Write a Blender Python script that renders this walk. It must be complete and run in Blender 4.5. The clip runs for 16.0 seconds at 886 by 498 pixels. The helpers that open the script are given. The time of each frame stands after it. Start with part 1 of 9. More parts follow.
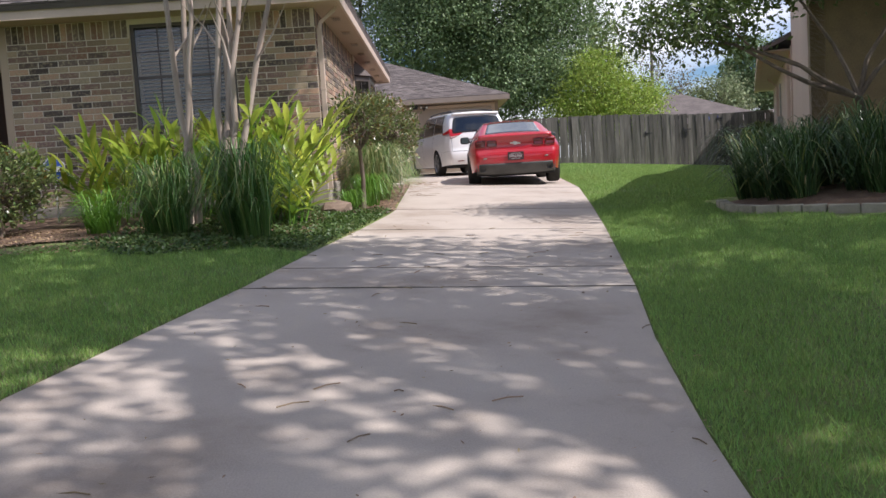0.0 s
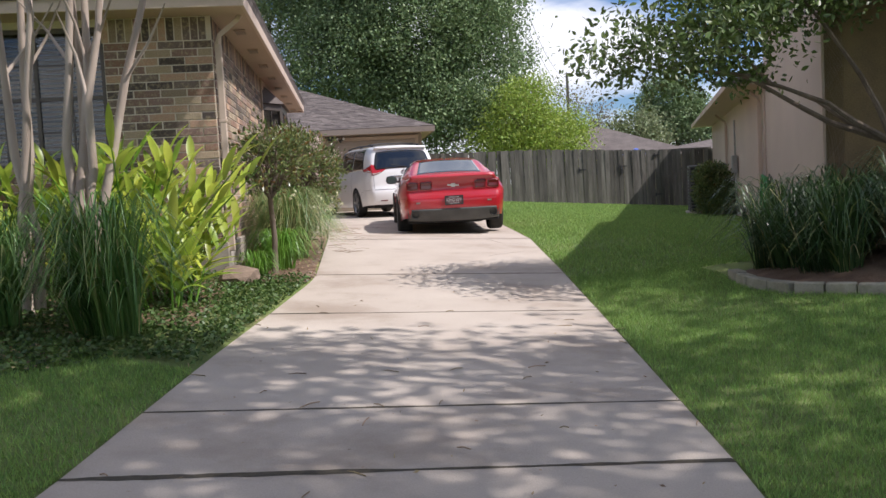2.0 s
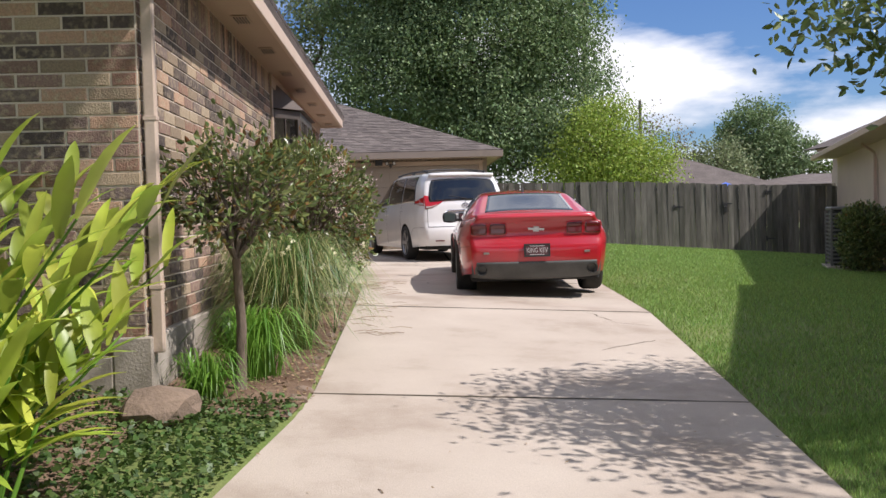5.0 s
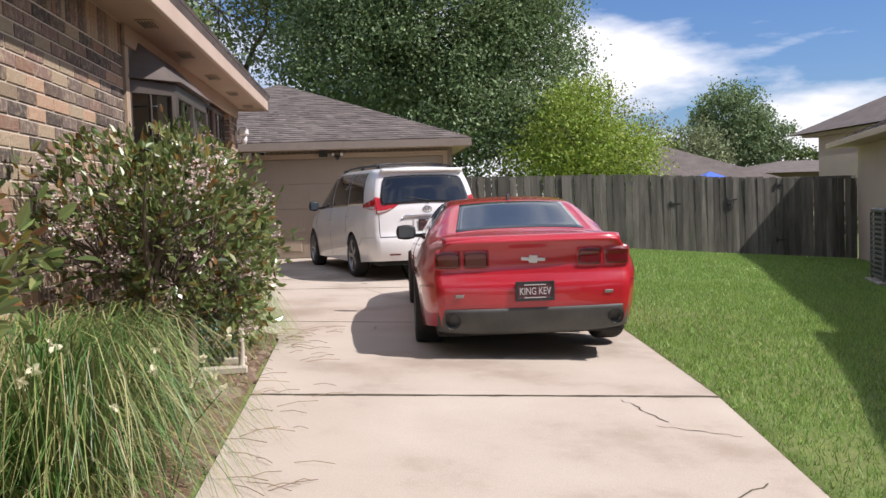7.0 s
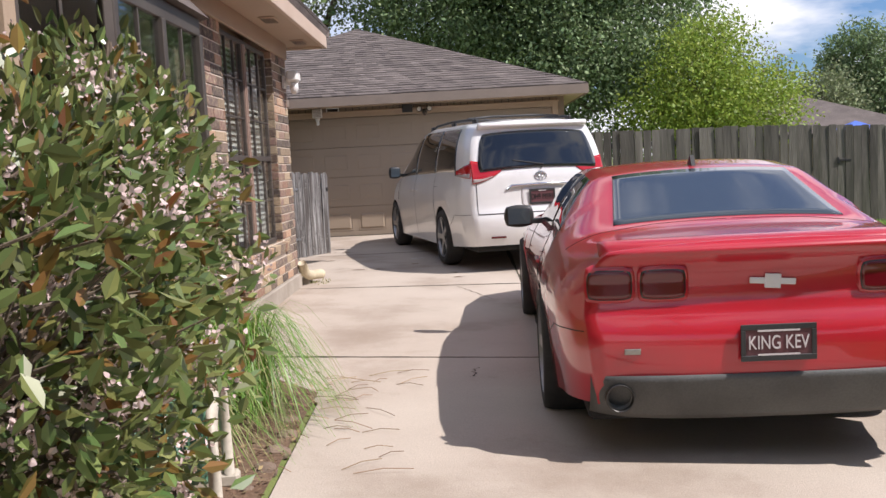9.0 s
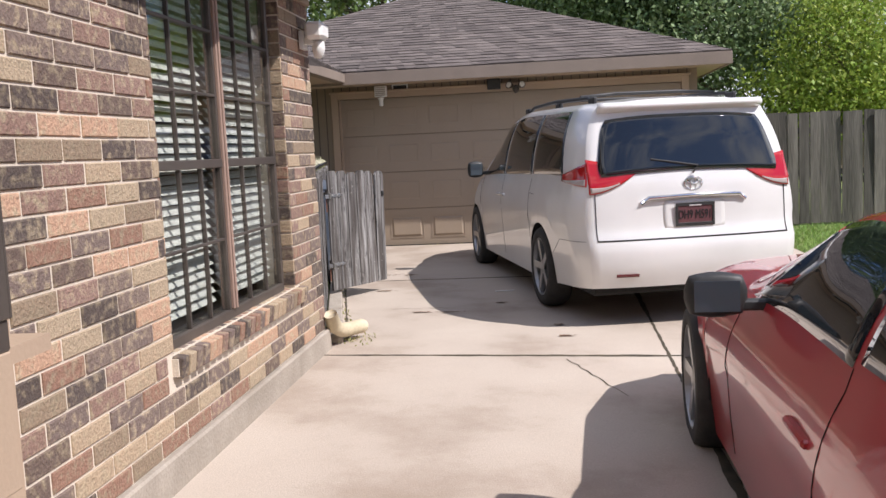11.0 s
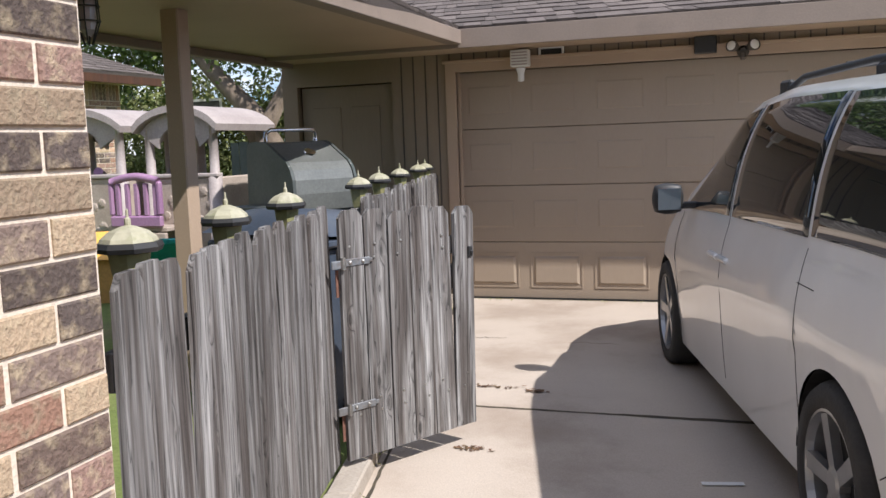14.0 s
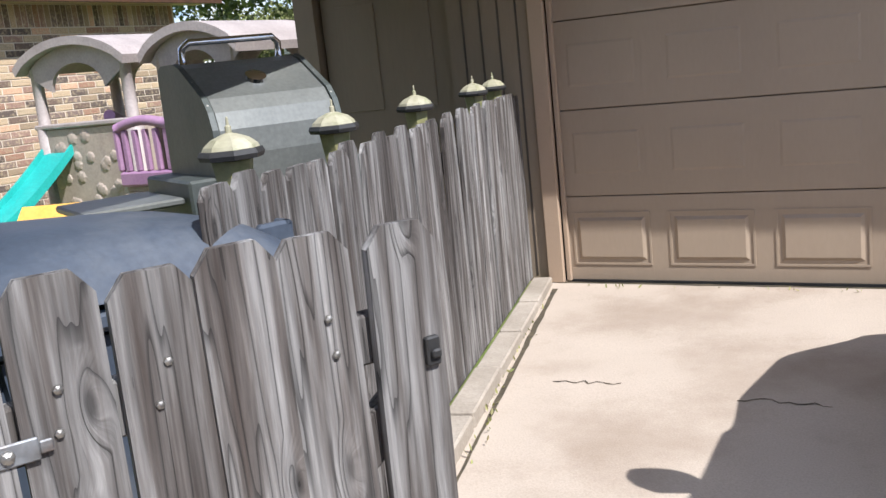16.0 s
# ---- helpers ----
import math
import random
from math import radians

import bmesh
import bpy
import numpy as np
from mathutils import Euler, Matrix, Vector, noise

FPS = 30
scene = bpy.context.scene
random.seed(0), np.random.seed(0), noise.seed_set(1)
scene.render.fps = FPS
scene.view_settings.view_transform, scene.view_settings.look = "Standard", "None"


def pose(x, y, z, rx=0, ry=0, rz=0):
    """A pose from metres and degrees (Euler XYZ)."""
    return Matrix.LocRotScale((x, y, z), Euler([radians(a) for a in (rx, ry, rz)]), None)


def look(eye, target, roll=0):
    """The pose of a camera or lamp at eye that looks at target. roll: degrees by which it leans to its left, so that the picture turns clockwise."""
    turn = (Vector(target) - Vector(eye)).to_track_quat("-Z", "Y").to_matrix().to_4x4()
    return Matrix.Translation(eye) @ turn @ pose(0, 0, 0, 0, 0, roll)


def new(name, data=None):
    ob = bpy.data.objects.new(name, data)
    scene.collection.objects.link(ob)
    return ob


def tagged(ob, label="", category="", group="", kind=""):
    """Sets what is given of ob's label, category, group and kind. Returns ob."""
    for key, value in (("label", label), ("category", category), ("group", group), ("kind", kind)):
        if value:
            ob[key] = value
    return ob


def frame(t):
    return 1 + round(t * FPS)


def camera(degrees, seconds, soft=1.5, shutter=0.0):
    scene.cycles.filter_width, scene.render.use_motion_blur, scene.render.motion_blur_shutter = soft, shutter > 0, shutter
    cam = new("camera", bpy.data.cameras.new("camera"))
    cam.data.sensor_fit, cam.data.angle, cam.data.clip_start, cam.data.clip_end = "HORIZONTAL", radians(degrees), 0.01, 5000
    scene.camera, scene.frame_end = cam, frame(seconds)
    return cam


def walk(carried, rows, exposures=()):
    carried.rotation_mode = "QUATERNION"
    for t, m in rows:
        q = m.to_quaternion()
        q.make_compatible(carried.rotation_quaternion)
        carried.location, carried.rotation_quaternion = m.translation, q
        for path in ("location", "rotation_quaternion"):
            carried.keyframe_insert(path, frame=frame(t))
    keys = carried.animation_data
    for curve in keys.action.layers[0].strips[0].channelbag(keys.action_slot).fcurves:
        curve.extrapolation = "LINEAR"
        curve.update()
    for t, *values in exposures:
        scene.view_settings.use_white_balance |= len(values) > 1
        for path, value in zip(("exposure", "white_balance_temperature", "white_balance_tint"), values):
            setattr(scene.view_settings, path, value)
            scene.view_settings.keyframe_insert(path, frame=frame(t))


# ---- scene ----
cam = camera(51.5, 16.0)
PATH = [
    (0, (0.109, 0.132, 1.615), (0.103, 2.124, 1.433), -3.6),
    (0.5, (-0.009, 0.902, 1.69), (0.108, 2.889, 1.501), -2.4),
    (1, (-0.072, 1.598, 1.783), (0.179, 3.578, 1.654), -2.5),
    (1.5, (-0.151, 2.262, 1.868), (0.097, 4.242, 1.745), -2.5),
    (2, (-0.147, 2.934, 1.925), (0.048, 4.92, 1.792), -3.1),
    (2.5, (-0.131, 3.643, 1.953), (-0.016, 5.637, 1.85), -3.8),
    (3, (-0.06, 4.438, 1.973), (-0.002, 6.436, 1.892), -3.4),
    (3.5, (-0.02, 5.242, 2.029), (0.029, 7.241, 1.969), -2.4),
    (3.7, (0.026, 5.571, 2.051), (0.075, 7.569, 1.983), -2.3),
    (5.8, (0.095, 8.997, 2.261), (0.184, 10.994, 2.194), -1.3),
    (6, (0.189, 9.46, 2.316), (0.28, 11.457, 2.241), -1.7),
    (6.5, (0.254, 10.345, 2.377), (0.41, 12.336, 2.274), -1.8),
    (7, (0.301, 11.186, 2.442), (0.459, 13.177, 2.342), -1.9),
    (7.5, (0.335, 12.051, 2.461), (0.493, 14.043, 2.362), -1.7),
    (8, (0.335, 12.853, 2.473), (0.475, 14.845, 2.356), -1.7),
    (8.5, (0.342, 13.715, 2.493), (0.301, 15.706, 2.306), -2.7),
    (9, (0.314, 14.613, 2.527), (0.261, 16.604, 2.347), -3.0),
    (9.5, (0.241, 15.481, 2.539), (0.104, 17.466, 2.335), -4.3),
    (9.7, (0.235, 15.834, 2.582), (0.093, 17.818, 2.378), -4.6),
    (11.8, (0.079, 19.241, 2.759), (-0.277, 21.197, 2.542), -1.9),
    (12, (0.068, 19.538, 2.799), (-0.317, 21.49, 2.588), -2.0),
    (12.5, (-0.006, 20.353, 2.835), (-0.413, 22.301, 2.635), -1.8),
    (13, (-0.049, 21.141, 2.844), (-0.496, 23.08, 2.638), -1.9),
    (13.5, (-0.157, 21.982, 2.844), (-0.649, 23.911, 2.649), -1.7),
    (14, (-0.226, 22.76, 2.823), (-0.868, 24.641, 2.595), -2.0),
    (14.5, (-0.3, 23.493, 2.826), (-0.94, 25.374, 2.594), -2.2),
    (15, (-0.467, 24.326, 2.781), (-1.179, 26.17, 2.48), -3.3),
    (15.5, (-0.549, 25.031, 2.765), (-1.374, 26.813, 2.387), -6.0),
    (16, (-0.797, 25.757, 2.76), (-1.747, 27.473, 2.37), -6.1),
]
walk(cam, [(t, look(eye, target, roll)) for t, eye, target, roll in PATH], [(0, 0.16, 6200, 17), (3.5, 0.10, 6350, 15), (8.0, 0.12, 6450, 16), (12.0, 0.14, 6350, 15), (13.3, 0.02, 6350, 13), (14.2, 0.40, 6250, 13), (16.0, 0.50, 6150, 12)])

# ---- sky and sun ----
SUN = Vector((0.8, -0.33, 1.0)).normalized()
world = bpy.data.worlds.new("sky")
scene.world = world
world.use_nodes = True
wn, wl = world.node_tree.nodes, world.node_tree.links
wn.clear()
sky = wn.new("ShaderNodeTexSky")
sky.sky_type = "NISHITA"
sky.sun_disc = False
sky.sun_elevation = math.asin(SUN.z)
sky.sun_rotation = math.atan2(SUN.x, SUN.y)
sky.air_density, sky.dust_density, sky.ozone_density = 1.15, 0.3, 3.0
wc = wn.new("ShaderNodeTexCoord")
wm = wn.new("ShaderNodeMapping")
wm.inputs["Location"].default_value = (0.35, 0.1, 0.12)
wm.inputs["Scale"].default_value = (1.0, 1.0, 3.4)
wl.new(wc.outputs["Generated"], wm.inputs["Vector"])
wz = wn.new("ShaderNodeTexNoise")
wz.inputs["Scale"].default_value, wz.inputs["Detail"].default_value, wz.inputs["Roughness"].default_value = 3.0, 9.0, 0.55
wl.new(wm.outputs["Vector"], wz.inputs["Vector"])
wr = wn.new("ShaderNodeValToRGB")
wr.color_ramp.elements[0].position, wr.color_ramp.elements[1].position = 0.44, 0.59
wl.new(wz.outputs["Fac"], wr.inputs["Fac"])
wx = wn.new("ShaderNodeMix")
wx.data_type = "RGBA"
wx.inputs["B"].default_value = (17.0, 17.3, 17.8, 1)
wl.new(wr.outputs["Color"], wx.inputs["Factor"])
wg = wn.new("ShaderNodeMix")
wg.data_type, wg.blend_type = "RGBA", "MULTIPLY"
wg.inputs["Factor"].default_value = 1.0
wg.inputs["B"].default_value = (0.95, 1.25, 1.75, 1)
wl.new(sky.outputs["Color"], wg.inputs["A"])
wl.new(wg.outputs["Result"], wx.inputs["A"])
wb = wn.new("ShaderNodeBackground")
wb.inputs["Strength"].default_value = 0.06
wo = wn.new("ShaderNodeOutputWorld")
wl.new(wx.outputs["Result"], wb.inputs["Color"])
wl.new(wb.outputs["Background"], wo.inputs["Surface"])

lamp = bpy.data.lights.new("sun", "SUN")
lamp.energy, lamp.angle, lamp.color = 5.0, radians(0.53), (1.0, 0.96, 0.91)
sun = new("sun", lamp)
sun.matrix_world = look(tuple(SUN * 60), (0, 0, 0))


# ---- materials ----
def mat(name, c1, c2, rough=0.8, scale=1.5, fine=40.0, bump=0.3, metal=0.0, coat=0.0, vary=0.0, hue=0.0, stretch=(1, 1, 1),
        grain=0.25, alpha=1.0, thin=0.0, dirt=None, dirt_scale=0.7, dirt_amount=0.5, place=False, detail=5.0):
    """A surface whose colour wanders between two colours at a coarse and a fine scale, with relief. vary: how far pieces differ."""
    m = bpy.data.materials.new(name)
    m.use_nodes = True
    n, l = m.node_tree.nodes, m.node_tree.links
    b = n["Principled BSDF"]
    tc = n.new("ShaderNodeTexCoord")
    geo = n.new("ShaderNodeNewGeometry")
    info = n.new("ShaderNodeObjectInfo")
    src = geo.outputs["Position"] if place else tc.outputs["Object"]
    off = n.new("ShaderNodeVectorMath")
    off.operation = "MULTIPLY_ADD"
    off.inputs[1].default_value = stretch
    l.new(src, off.inputs[0])
    rnd = n.new("ShaderNodeMath")
    rnd.operation = "MULTIPLY_ADD"
    l.new(info.outputs["Random"], rnd.inputs[0])
    rnd.inputs[1].default_value = 0.0 if place else 37.0
    isl = n.new("ShaderNodeMath")
    isl.operation = "MULTIPLY"
    isl.inputs[1].default_value = 23.0 if vary or hue else 0.0
    l.new(geo.outputs["Random Per Island"], isl.inputs[0])
    l.new(isl.outputs[0], rnd.inputs[2])
    l.new(rnd.outputs[0], off.inputs[2])
    big = n.new("ShaderNodeTexNoise")
    big.inputs["Scale"].default_value, big.inputs["Detail"].default_value = scale, detail
    l.new(off.outputs[0], big.inputs["Vector"])
    small = n.new("ShaderNodeTexNoise")
    small.inputs["Scale"].default_value, small.inputs["Detail"].default_value = fine, 4.0
    l.new(off.outputs[0], small.inputs["Vector"])
    ramp = n.new("ShaderNodeMapRange")
    ramp.inputs["From Min"].default_value, ramp.inputs["From Max"].default_value = 0.33, 0.67
    l.new(big.outputs["Fac"], ramp.inputs["Value"])
    mix = n.new("ShaderNodeMix")
    mix.data_type = "RGBA"
    mix.inputs["A"].default_value, mix.inputs["B"].default_value = (*c1, 1), (*c2, 1)
    l.new(ramp.outputs[0], mix.inputs["Factor"])
    out = mix.outputs["Result"]
    if dirt:
        dn = n.new("ShaderNodeTexNoise")
        dn.inputs["Scale"].default_value, dn.inputs["Detail"].default_value, dn.inputs["Roughness"].default_value = dirt_scale, 8.0, 0.65
        l.new(off.outputs[0], dn.inputs["Vector"])
        dm = n.new("ShaderNodeMapRange")
        dm.inputs["From Min"].default_value, dm.inputs["From Max"].default_value, dm.inputs["To Max"].default_value = 0.52, 0.72, dirt_amount
        l.new(dn.outputs["Fac"], dm.inputs["Value"])
        dx = n.new("ShaderNodeMix")
        dx.data_type = "RGBA"
        dx.inputs["B"].default_value = (*dirt, 1)
        l.new(dm.outputs[0], dx.inputs["Factor"])
        l.new(out, dx.inputs["A"])
        out = dx.outputs["Result"]
    val = n.new("ShaderNodeMath")
    val.operation = "MULTIPLY_ADD"
    l.new(small.outputs["Fac"], val.inputs[0])
    val.inputs[1].default_value, val.inputs[2].default_value = 2 * grain, 1 - grain
    hs = n.new("ShaderNodeHueSaturation")
    l.new(out, hs.inputs["Color"])
    if vary or hue:
        add = n.new("ShaderNodeMath")
        add.operation = "ADD"
        l.new(info.outputs["Random"], add.inputs[0])
        l.new(geo.outputs["Random Per Island"], add.inputs[1])
        fr = n.new("ShaderNodeMath")
        fr.operation = "FRACT"
        l.new(add.outputs[0], fr.inputs[0])
        pv = n.new("ShaderNodeMath")
        pv.operation = "MULTIPLY_ADD"
        l.new(fr.outputs[0], pv.inputs[0])
        pv.inputs[1].default_value, pv.inputs[2].default_value = 2 * vary, 1 - vary
        pm = n.new("ShaderNodeMath")
        pm.operation = "MULTIPLY"
        l.new(pv.outputs[0], pm.inputs[0])
        l.new(val.outputs[0], pm.inputs[1])
        l.new(pm.outputs[0], hs.inputs["Value"])
        m7 = n.new("ShaderNodeMath")
        m7.operation = "MULTIPLY"
        m7.inputs[1].default_value = 7.31
        l.new(fr.outputs[0], m7.inputs[0])
        f7 = n.new("ShaderNodeMath")
        f7.operation = "FRACT"
        l.new(m7.outputs[0], f7.inputs[0])
        hv = n.new("ShaderNodeMath")
        hv.operation = "MULTIPLY_ADD"
        l.new(f7.outputs[0], hv.inputs[0])
        hv.inputs[1].default_value, hv.inputs[2].default_value = 2 * hue, 0.5 - hue
        l.new(hv.outputs[0], hs.inputs["Hue"])
    else:
        l.new(val.outputs[0], hs.inputs["Value"])
    l.new(hs.outputs["Color"], b.inputs["Base Color"])
    b.inputs["Roughness"].default_value = rough
    b.inputs["Metallic"].default_value = metal
    b.inputs["Coat Weight"].default_value = coat
    b.inputs["Coat Roughness"].default_value = 0.04
    if bump:
        bp = n.new("ShaderNodeBump")
        bp.inputs["Strength"].default_value, bp.inputs["Distance"].default_value = bump, 0.01
        l.new(small.outputs["Fac"], bp.inputs["Height"])
        l.new(bp.outputs["Normal"], b.inputs["Normal"])
    if thin:
        tr = n.new("ShaderNodeBsdfTranslucent")
        sh = n.new("ShaderNodeMixShader")
        sh.inputs["Fac"].default_value = thin
        l.new(hs.outputs["Color"], tr.inputs["Color"])
        l.new(b.outputs["BSDF"], sh.inputs[1])
        l.new(tr.outputs["BSDF"], sh.inputs[2])
        l.new(sh.outputs["Shader"], n["Material Output"].inputs["Surface"])
    return m


def glass(name, tint, rough=0.02):
    m = bpy.data.materials.new(name)
    m.use_nodes = True
    b = m.node_tree.nodes["Principled BSDF"]
    b.inputs["Base Color"].default_value = (*tint, 1)
    b.inputs["Roughness"].default_value = rough
    b.inputs["IOR"].default_value = 1.5
    b.inputs["Coat Weight"].default_value = 0.6
    b.inputs["Coat Roughness"].default_value = 0.02
    return m


def clear_glass(name):
    m = bpy.data.materials.new(name)
    m.use_nodes = True
    n, l = m.node_tree.nodes, m.node_tree.links
    n.clear()
    lw = n.new("ShaderNodeLayerWeight")
    lw.inputs["Blend"].default_value = 0.5
    pw = n.new("ShaderNodeMath")
    pw.operation = "POWER"
    pw.inputs[1].default_value = 3.5
    l.new(lw.outputs["Facing"], pw.inputs[0])
    fr = n.new("ShaderNodeMath")
    fr.operation = "MULTIPLY_ADD"
    fr.inputs[1].default_value, fr.inputs[2].default_value = 0.85, 0.05
    l.new(pw.outputs[0], fr.inputs[0])
    t = n.new("ShaderNodeBsdfTransparent")
    t.inputs["Color"].default_value = (0.86, 0.89, 0.88, 1)
    g = n.new("ShaderNodeBsdfGlossy")
    g.inputs["Roughness"].default_value = 0.03
    s = n.new("ShaderNodeMixShader")
    o = n.new("ShaderNodeOutputMaterial")
    l.new(fr.outputs[0], s.inputs[0])
    l.new(t.outputs[0], s.inputs[1])
    l.new(g.outputs[0], s.inputs[2])
    l.new(s.outputs[0], o.inputs["Surface"])
    return m


def brick_material(name, bright=1.2, only_dark=0.0):
    """Several fired colours, each brick its own, with vertical streaks."""
    m = mat(name, (0.30, 0.2, 0.13), (0.2, 0.13, 0.09), 0.9, 26, 90, 0.8, vary=0.3, grain=0.5, place=True)
    n, l = m.node_tree.nodes, m.node_tree.links
    hs = n["Hue/Saturation/Value"]
    geo, info = n["Geometry"], n["Object Info"]
    add = n.new("ShaderNodeMath")
    add.operation = "ADD"
    l.new(info.outputs["Random"], add.inputs[0])
    l.new(geo.outputs["Random Per Island"], add.inputs[1])
    fr = n.new("ShaderNodeMath")
    fr.operation = "FRACT"
    l.new(add.outputs[0], fr.inputs[0])
    r = n.new("ShaderNodeValToRGB")
    r.color_ramp.interpolation = "CONSTANT"
    tones = [(0.10, 0.075, 0.063), (0.29, 0.215, 0.145), (0.14, 0.098, 0.078), (0.255, 0.145, 0.10), (0.36, 0.28, 0.19), (0.085, 0.065, 0.056),
             (0.20, 0.125, 0.097), (0.15, 0.11, 0.09), (0.30, 0.225, 0.15), (0.125, 0.092, 0.078), (0.18, 0.115, 0.092), (0.31, 0.195, 0.13)]
    for i, c in enumerate(tones):
        e = r.color_ramp.elements[i] if i < 2 else r.color_ramp.elements.new(0.5)
        e.position = i / len(tones)
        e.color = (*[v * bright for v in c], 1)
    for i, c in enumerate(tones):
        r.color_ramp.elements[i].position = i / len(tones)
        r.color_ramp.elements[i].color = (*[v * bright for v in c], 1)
    l.new(fr.outputs[0], r.inputs["Fac"])
    big = n["Noise Texture"]
    mp = n.new("ShaderNodeMapRange")
    mp.inputs["From Min"].default_value, mp.inputs["From Max"].default_value = 0.48, 0.72
    l.new(big.outputs["Fac"], mp.inputs["Value"])
    mx = n.new("ShaderNodeMix")
    mx.data_type = "RGBA"
    mx.inputs["B"].default_value = (0.30 * bright, 0.24 * bright, 0.16 * bright, 1)
    l.new(mp.outputs[0], mx.inputs["Factor"])
    l.new(r.outputs["Color"], mx.inputs["A"])
    l.new(mx.outputs["Result"], hs.inputs["Color"])
    return m


def old_wood():
    """Weathered board: long wavering grain lines, silver and brown patches, knots with rings."""
    m = bpy.data.materials.new("weathered_wood")
    m.use_nodes = True
    n, l = m.node_tree.nodes, m.node_tree.links
    b = n["Principled BSDF"]
    tc, info, geo = n.new("ShaderNodeTexCoord"), n.new("ShaderNodeObjectInfo"), n.new("ShaderNodeNewGeometry")

    def node(kind, **values):
        o = n.new(kind)
        for k, q in values.items():
            o.inputs[k.replace("_", " ")].default_value = q
        return o

    def math_node(op, a, c=0.0):
        o = n.new("ShaderNodeMath")
        o.operation = op
        for i, q in enumerate((a, c)):
            if isinstance(q, (int, float)):
                o.inputs[i].default_value = q
            else:
                l.new(q, o.inputs[i])
        return o.outputs[0]

    def ramp(src, *keys):
        o = n.new("ShaderNodeValToRGB")
        while len(o.color_ramp.elements) < len(keys):
            o.color_ramp.elements.new(0.5)
        for e, (p, c) in zip(o.color_ramp.elements, keys):
            e.position, e.color = p, (*c, 1) if len(c) == 3 else c
        l.new(src, o.inputs["Fac"])
        return o.outputs["Color"]

    shift = n.new("ShaderNodeVectorMath")
    shift.operation = "ADD"
    l.new(tc.outputs["Object"], shift.inputs[0])
    l.new(math_node("MULTIPLY", info.outputs["Random"], 53.0), shift.inputs[1])

    def scaled(x, y, z, src):
        o = n.new("ShaderNodeVectorMath")
        o.operation = "MULTIPLY"
        l.new(src, o.inputs[0])
        o.inputs[1].default_value = (x, y, z)
        return o.outputs[0]

    # knots push the grain aside
    vor = node("ShaderNodeTexVoronoi", Scale=1.0, Randomness=1.0)
    l.new(scaled(9.0, 3.0, 3.2, shift.outputs[0]), vor.inputs["Vector"])
    knot = vor.outputs["Distance"]
    near = math_node("POWER", math_node("MAXIMUM", math_node("SUBTRACT", 0.30, knot), 0.0), 1.3)
    bend = n.new("ShaderNodeCombineXYZ")
    l.new(math_node("MULTIPLY", near, 0.20), bend.inputs[0])
    warped = n.new("ShaderNodeVectorMath")
    warped.operation = "ADD"
    l.new(shift.outputs[0], warped.inputs[0])
    l.new(bend.outputs[0], warped.inputs[1])
    wide = node("ShaderNodeTexNoise", Scale=1.0, Detail=3.0, Roughness=0.5)
    l.new(scaled(9.0, 9.0, 0.42, warped.outputs[0]), wide.inputs["Vector"])
    line = math_node("FRACT", math_node("ADD", math_node("MULTIPLY", wide.outputs["Fac"], 15.0), math_node("MULTIPLY", near, 6.0)))
    groove = ramp(line, (0.0, (0.0, 0.0, 0.0)), (0.16, (0.75, 0.75, 0.75)), (0.6, (1, 1, 1)), (1.0, (0.55, 0.55, 0.55)))
    fibre = node("ShaderNodeTexNoise", Scale=1.0, Detail=5.0, Roughness=0.7)
    l.new(scaled(120, 120, 3.5, warped.outputs[0]), fibre.inputs["Vector"])
    patch_ = node("ShaderNodeTexNoise", Scale=1.0, Detail=5.0, Roughness=0.6)
    l.new(scaled(20, 20, 1.1, shift.outputs[0]), patch_.inputs["Vector"])
    base = ramp(patch_.outputs["Fac"], (0.32, (0.065, 0.052, 0.045)), (0.45, (0.135, 0.12, 0.11)), (0.57, (0.27, 0.26, 0.25)), (0.72, (0.48, 0.47, 0.455)))
    tone = math_node("MULTIPLY", math_node("MULTIPLY_ADD", info.outputs["Random"], 0.5), math_node("ADD", math_node("MULTIPLY", fibre.outputs["Fac"], 1.5), 0.27))
    n[tone.node.inputs[0].links[0].from_node.name].inputs[2].default_value = 0.58
    dark = n.new("ShaderNodeRGBToBW")
    l.new(groove, dark.inputs[0])
    tone = math_node("MULTIPLY", tone, math_node("ADD", math_node("MULTIPLY", dark.outputs[0], 0.85), 0.22))
    ring = n.new("ShaderNodeMapRange")
    ring.inputs["From Min"].default_value, ring.inputs["From Max"].default_value = 0.07, 0.13
    ring.inputs["To Min"].default_value = 0.42
    l.new(knot, ring.inputs["Value"])
    tone = math_node("MULTIPLY", tone, ring.outputs[0])
    hs = n.new("ShaderNodeHueSaturation")
    l.new(base, hs.inputs["Color"])
    l.new(tone, hs.inputs["Value"])
    l.new(hs.outputs["Color"], b.inputs["Base Color"])
    b.inputs["Roughness"].default_value = 0.88
    bp = n.new("ShaderNodeBump")
    bp.inputs["Strength"].default_value, bp.inputs["Distance"].default_value = 0.9, 0.004
    l.new(tone, bp.inputs["Height"])
    l.new(bp.outputs["Normal"], b.inputs["Normal"])
    return m


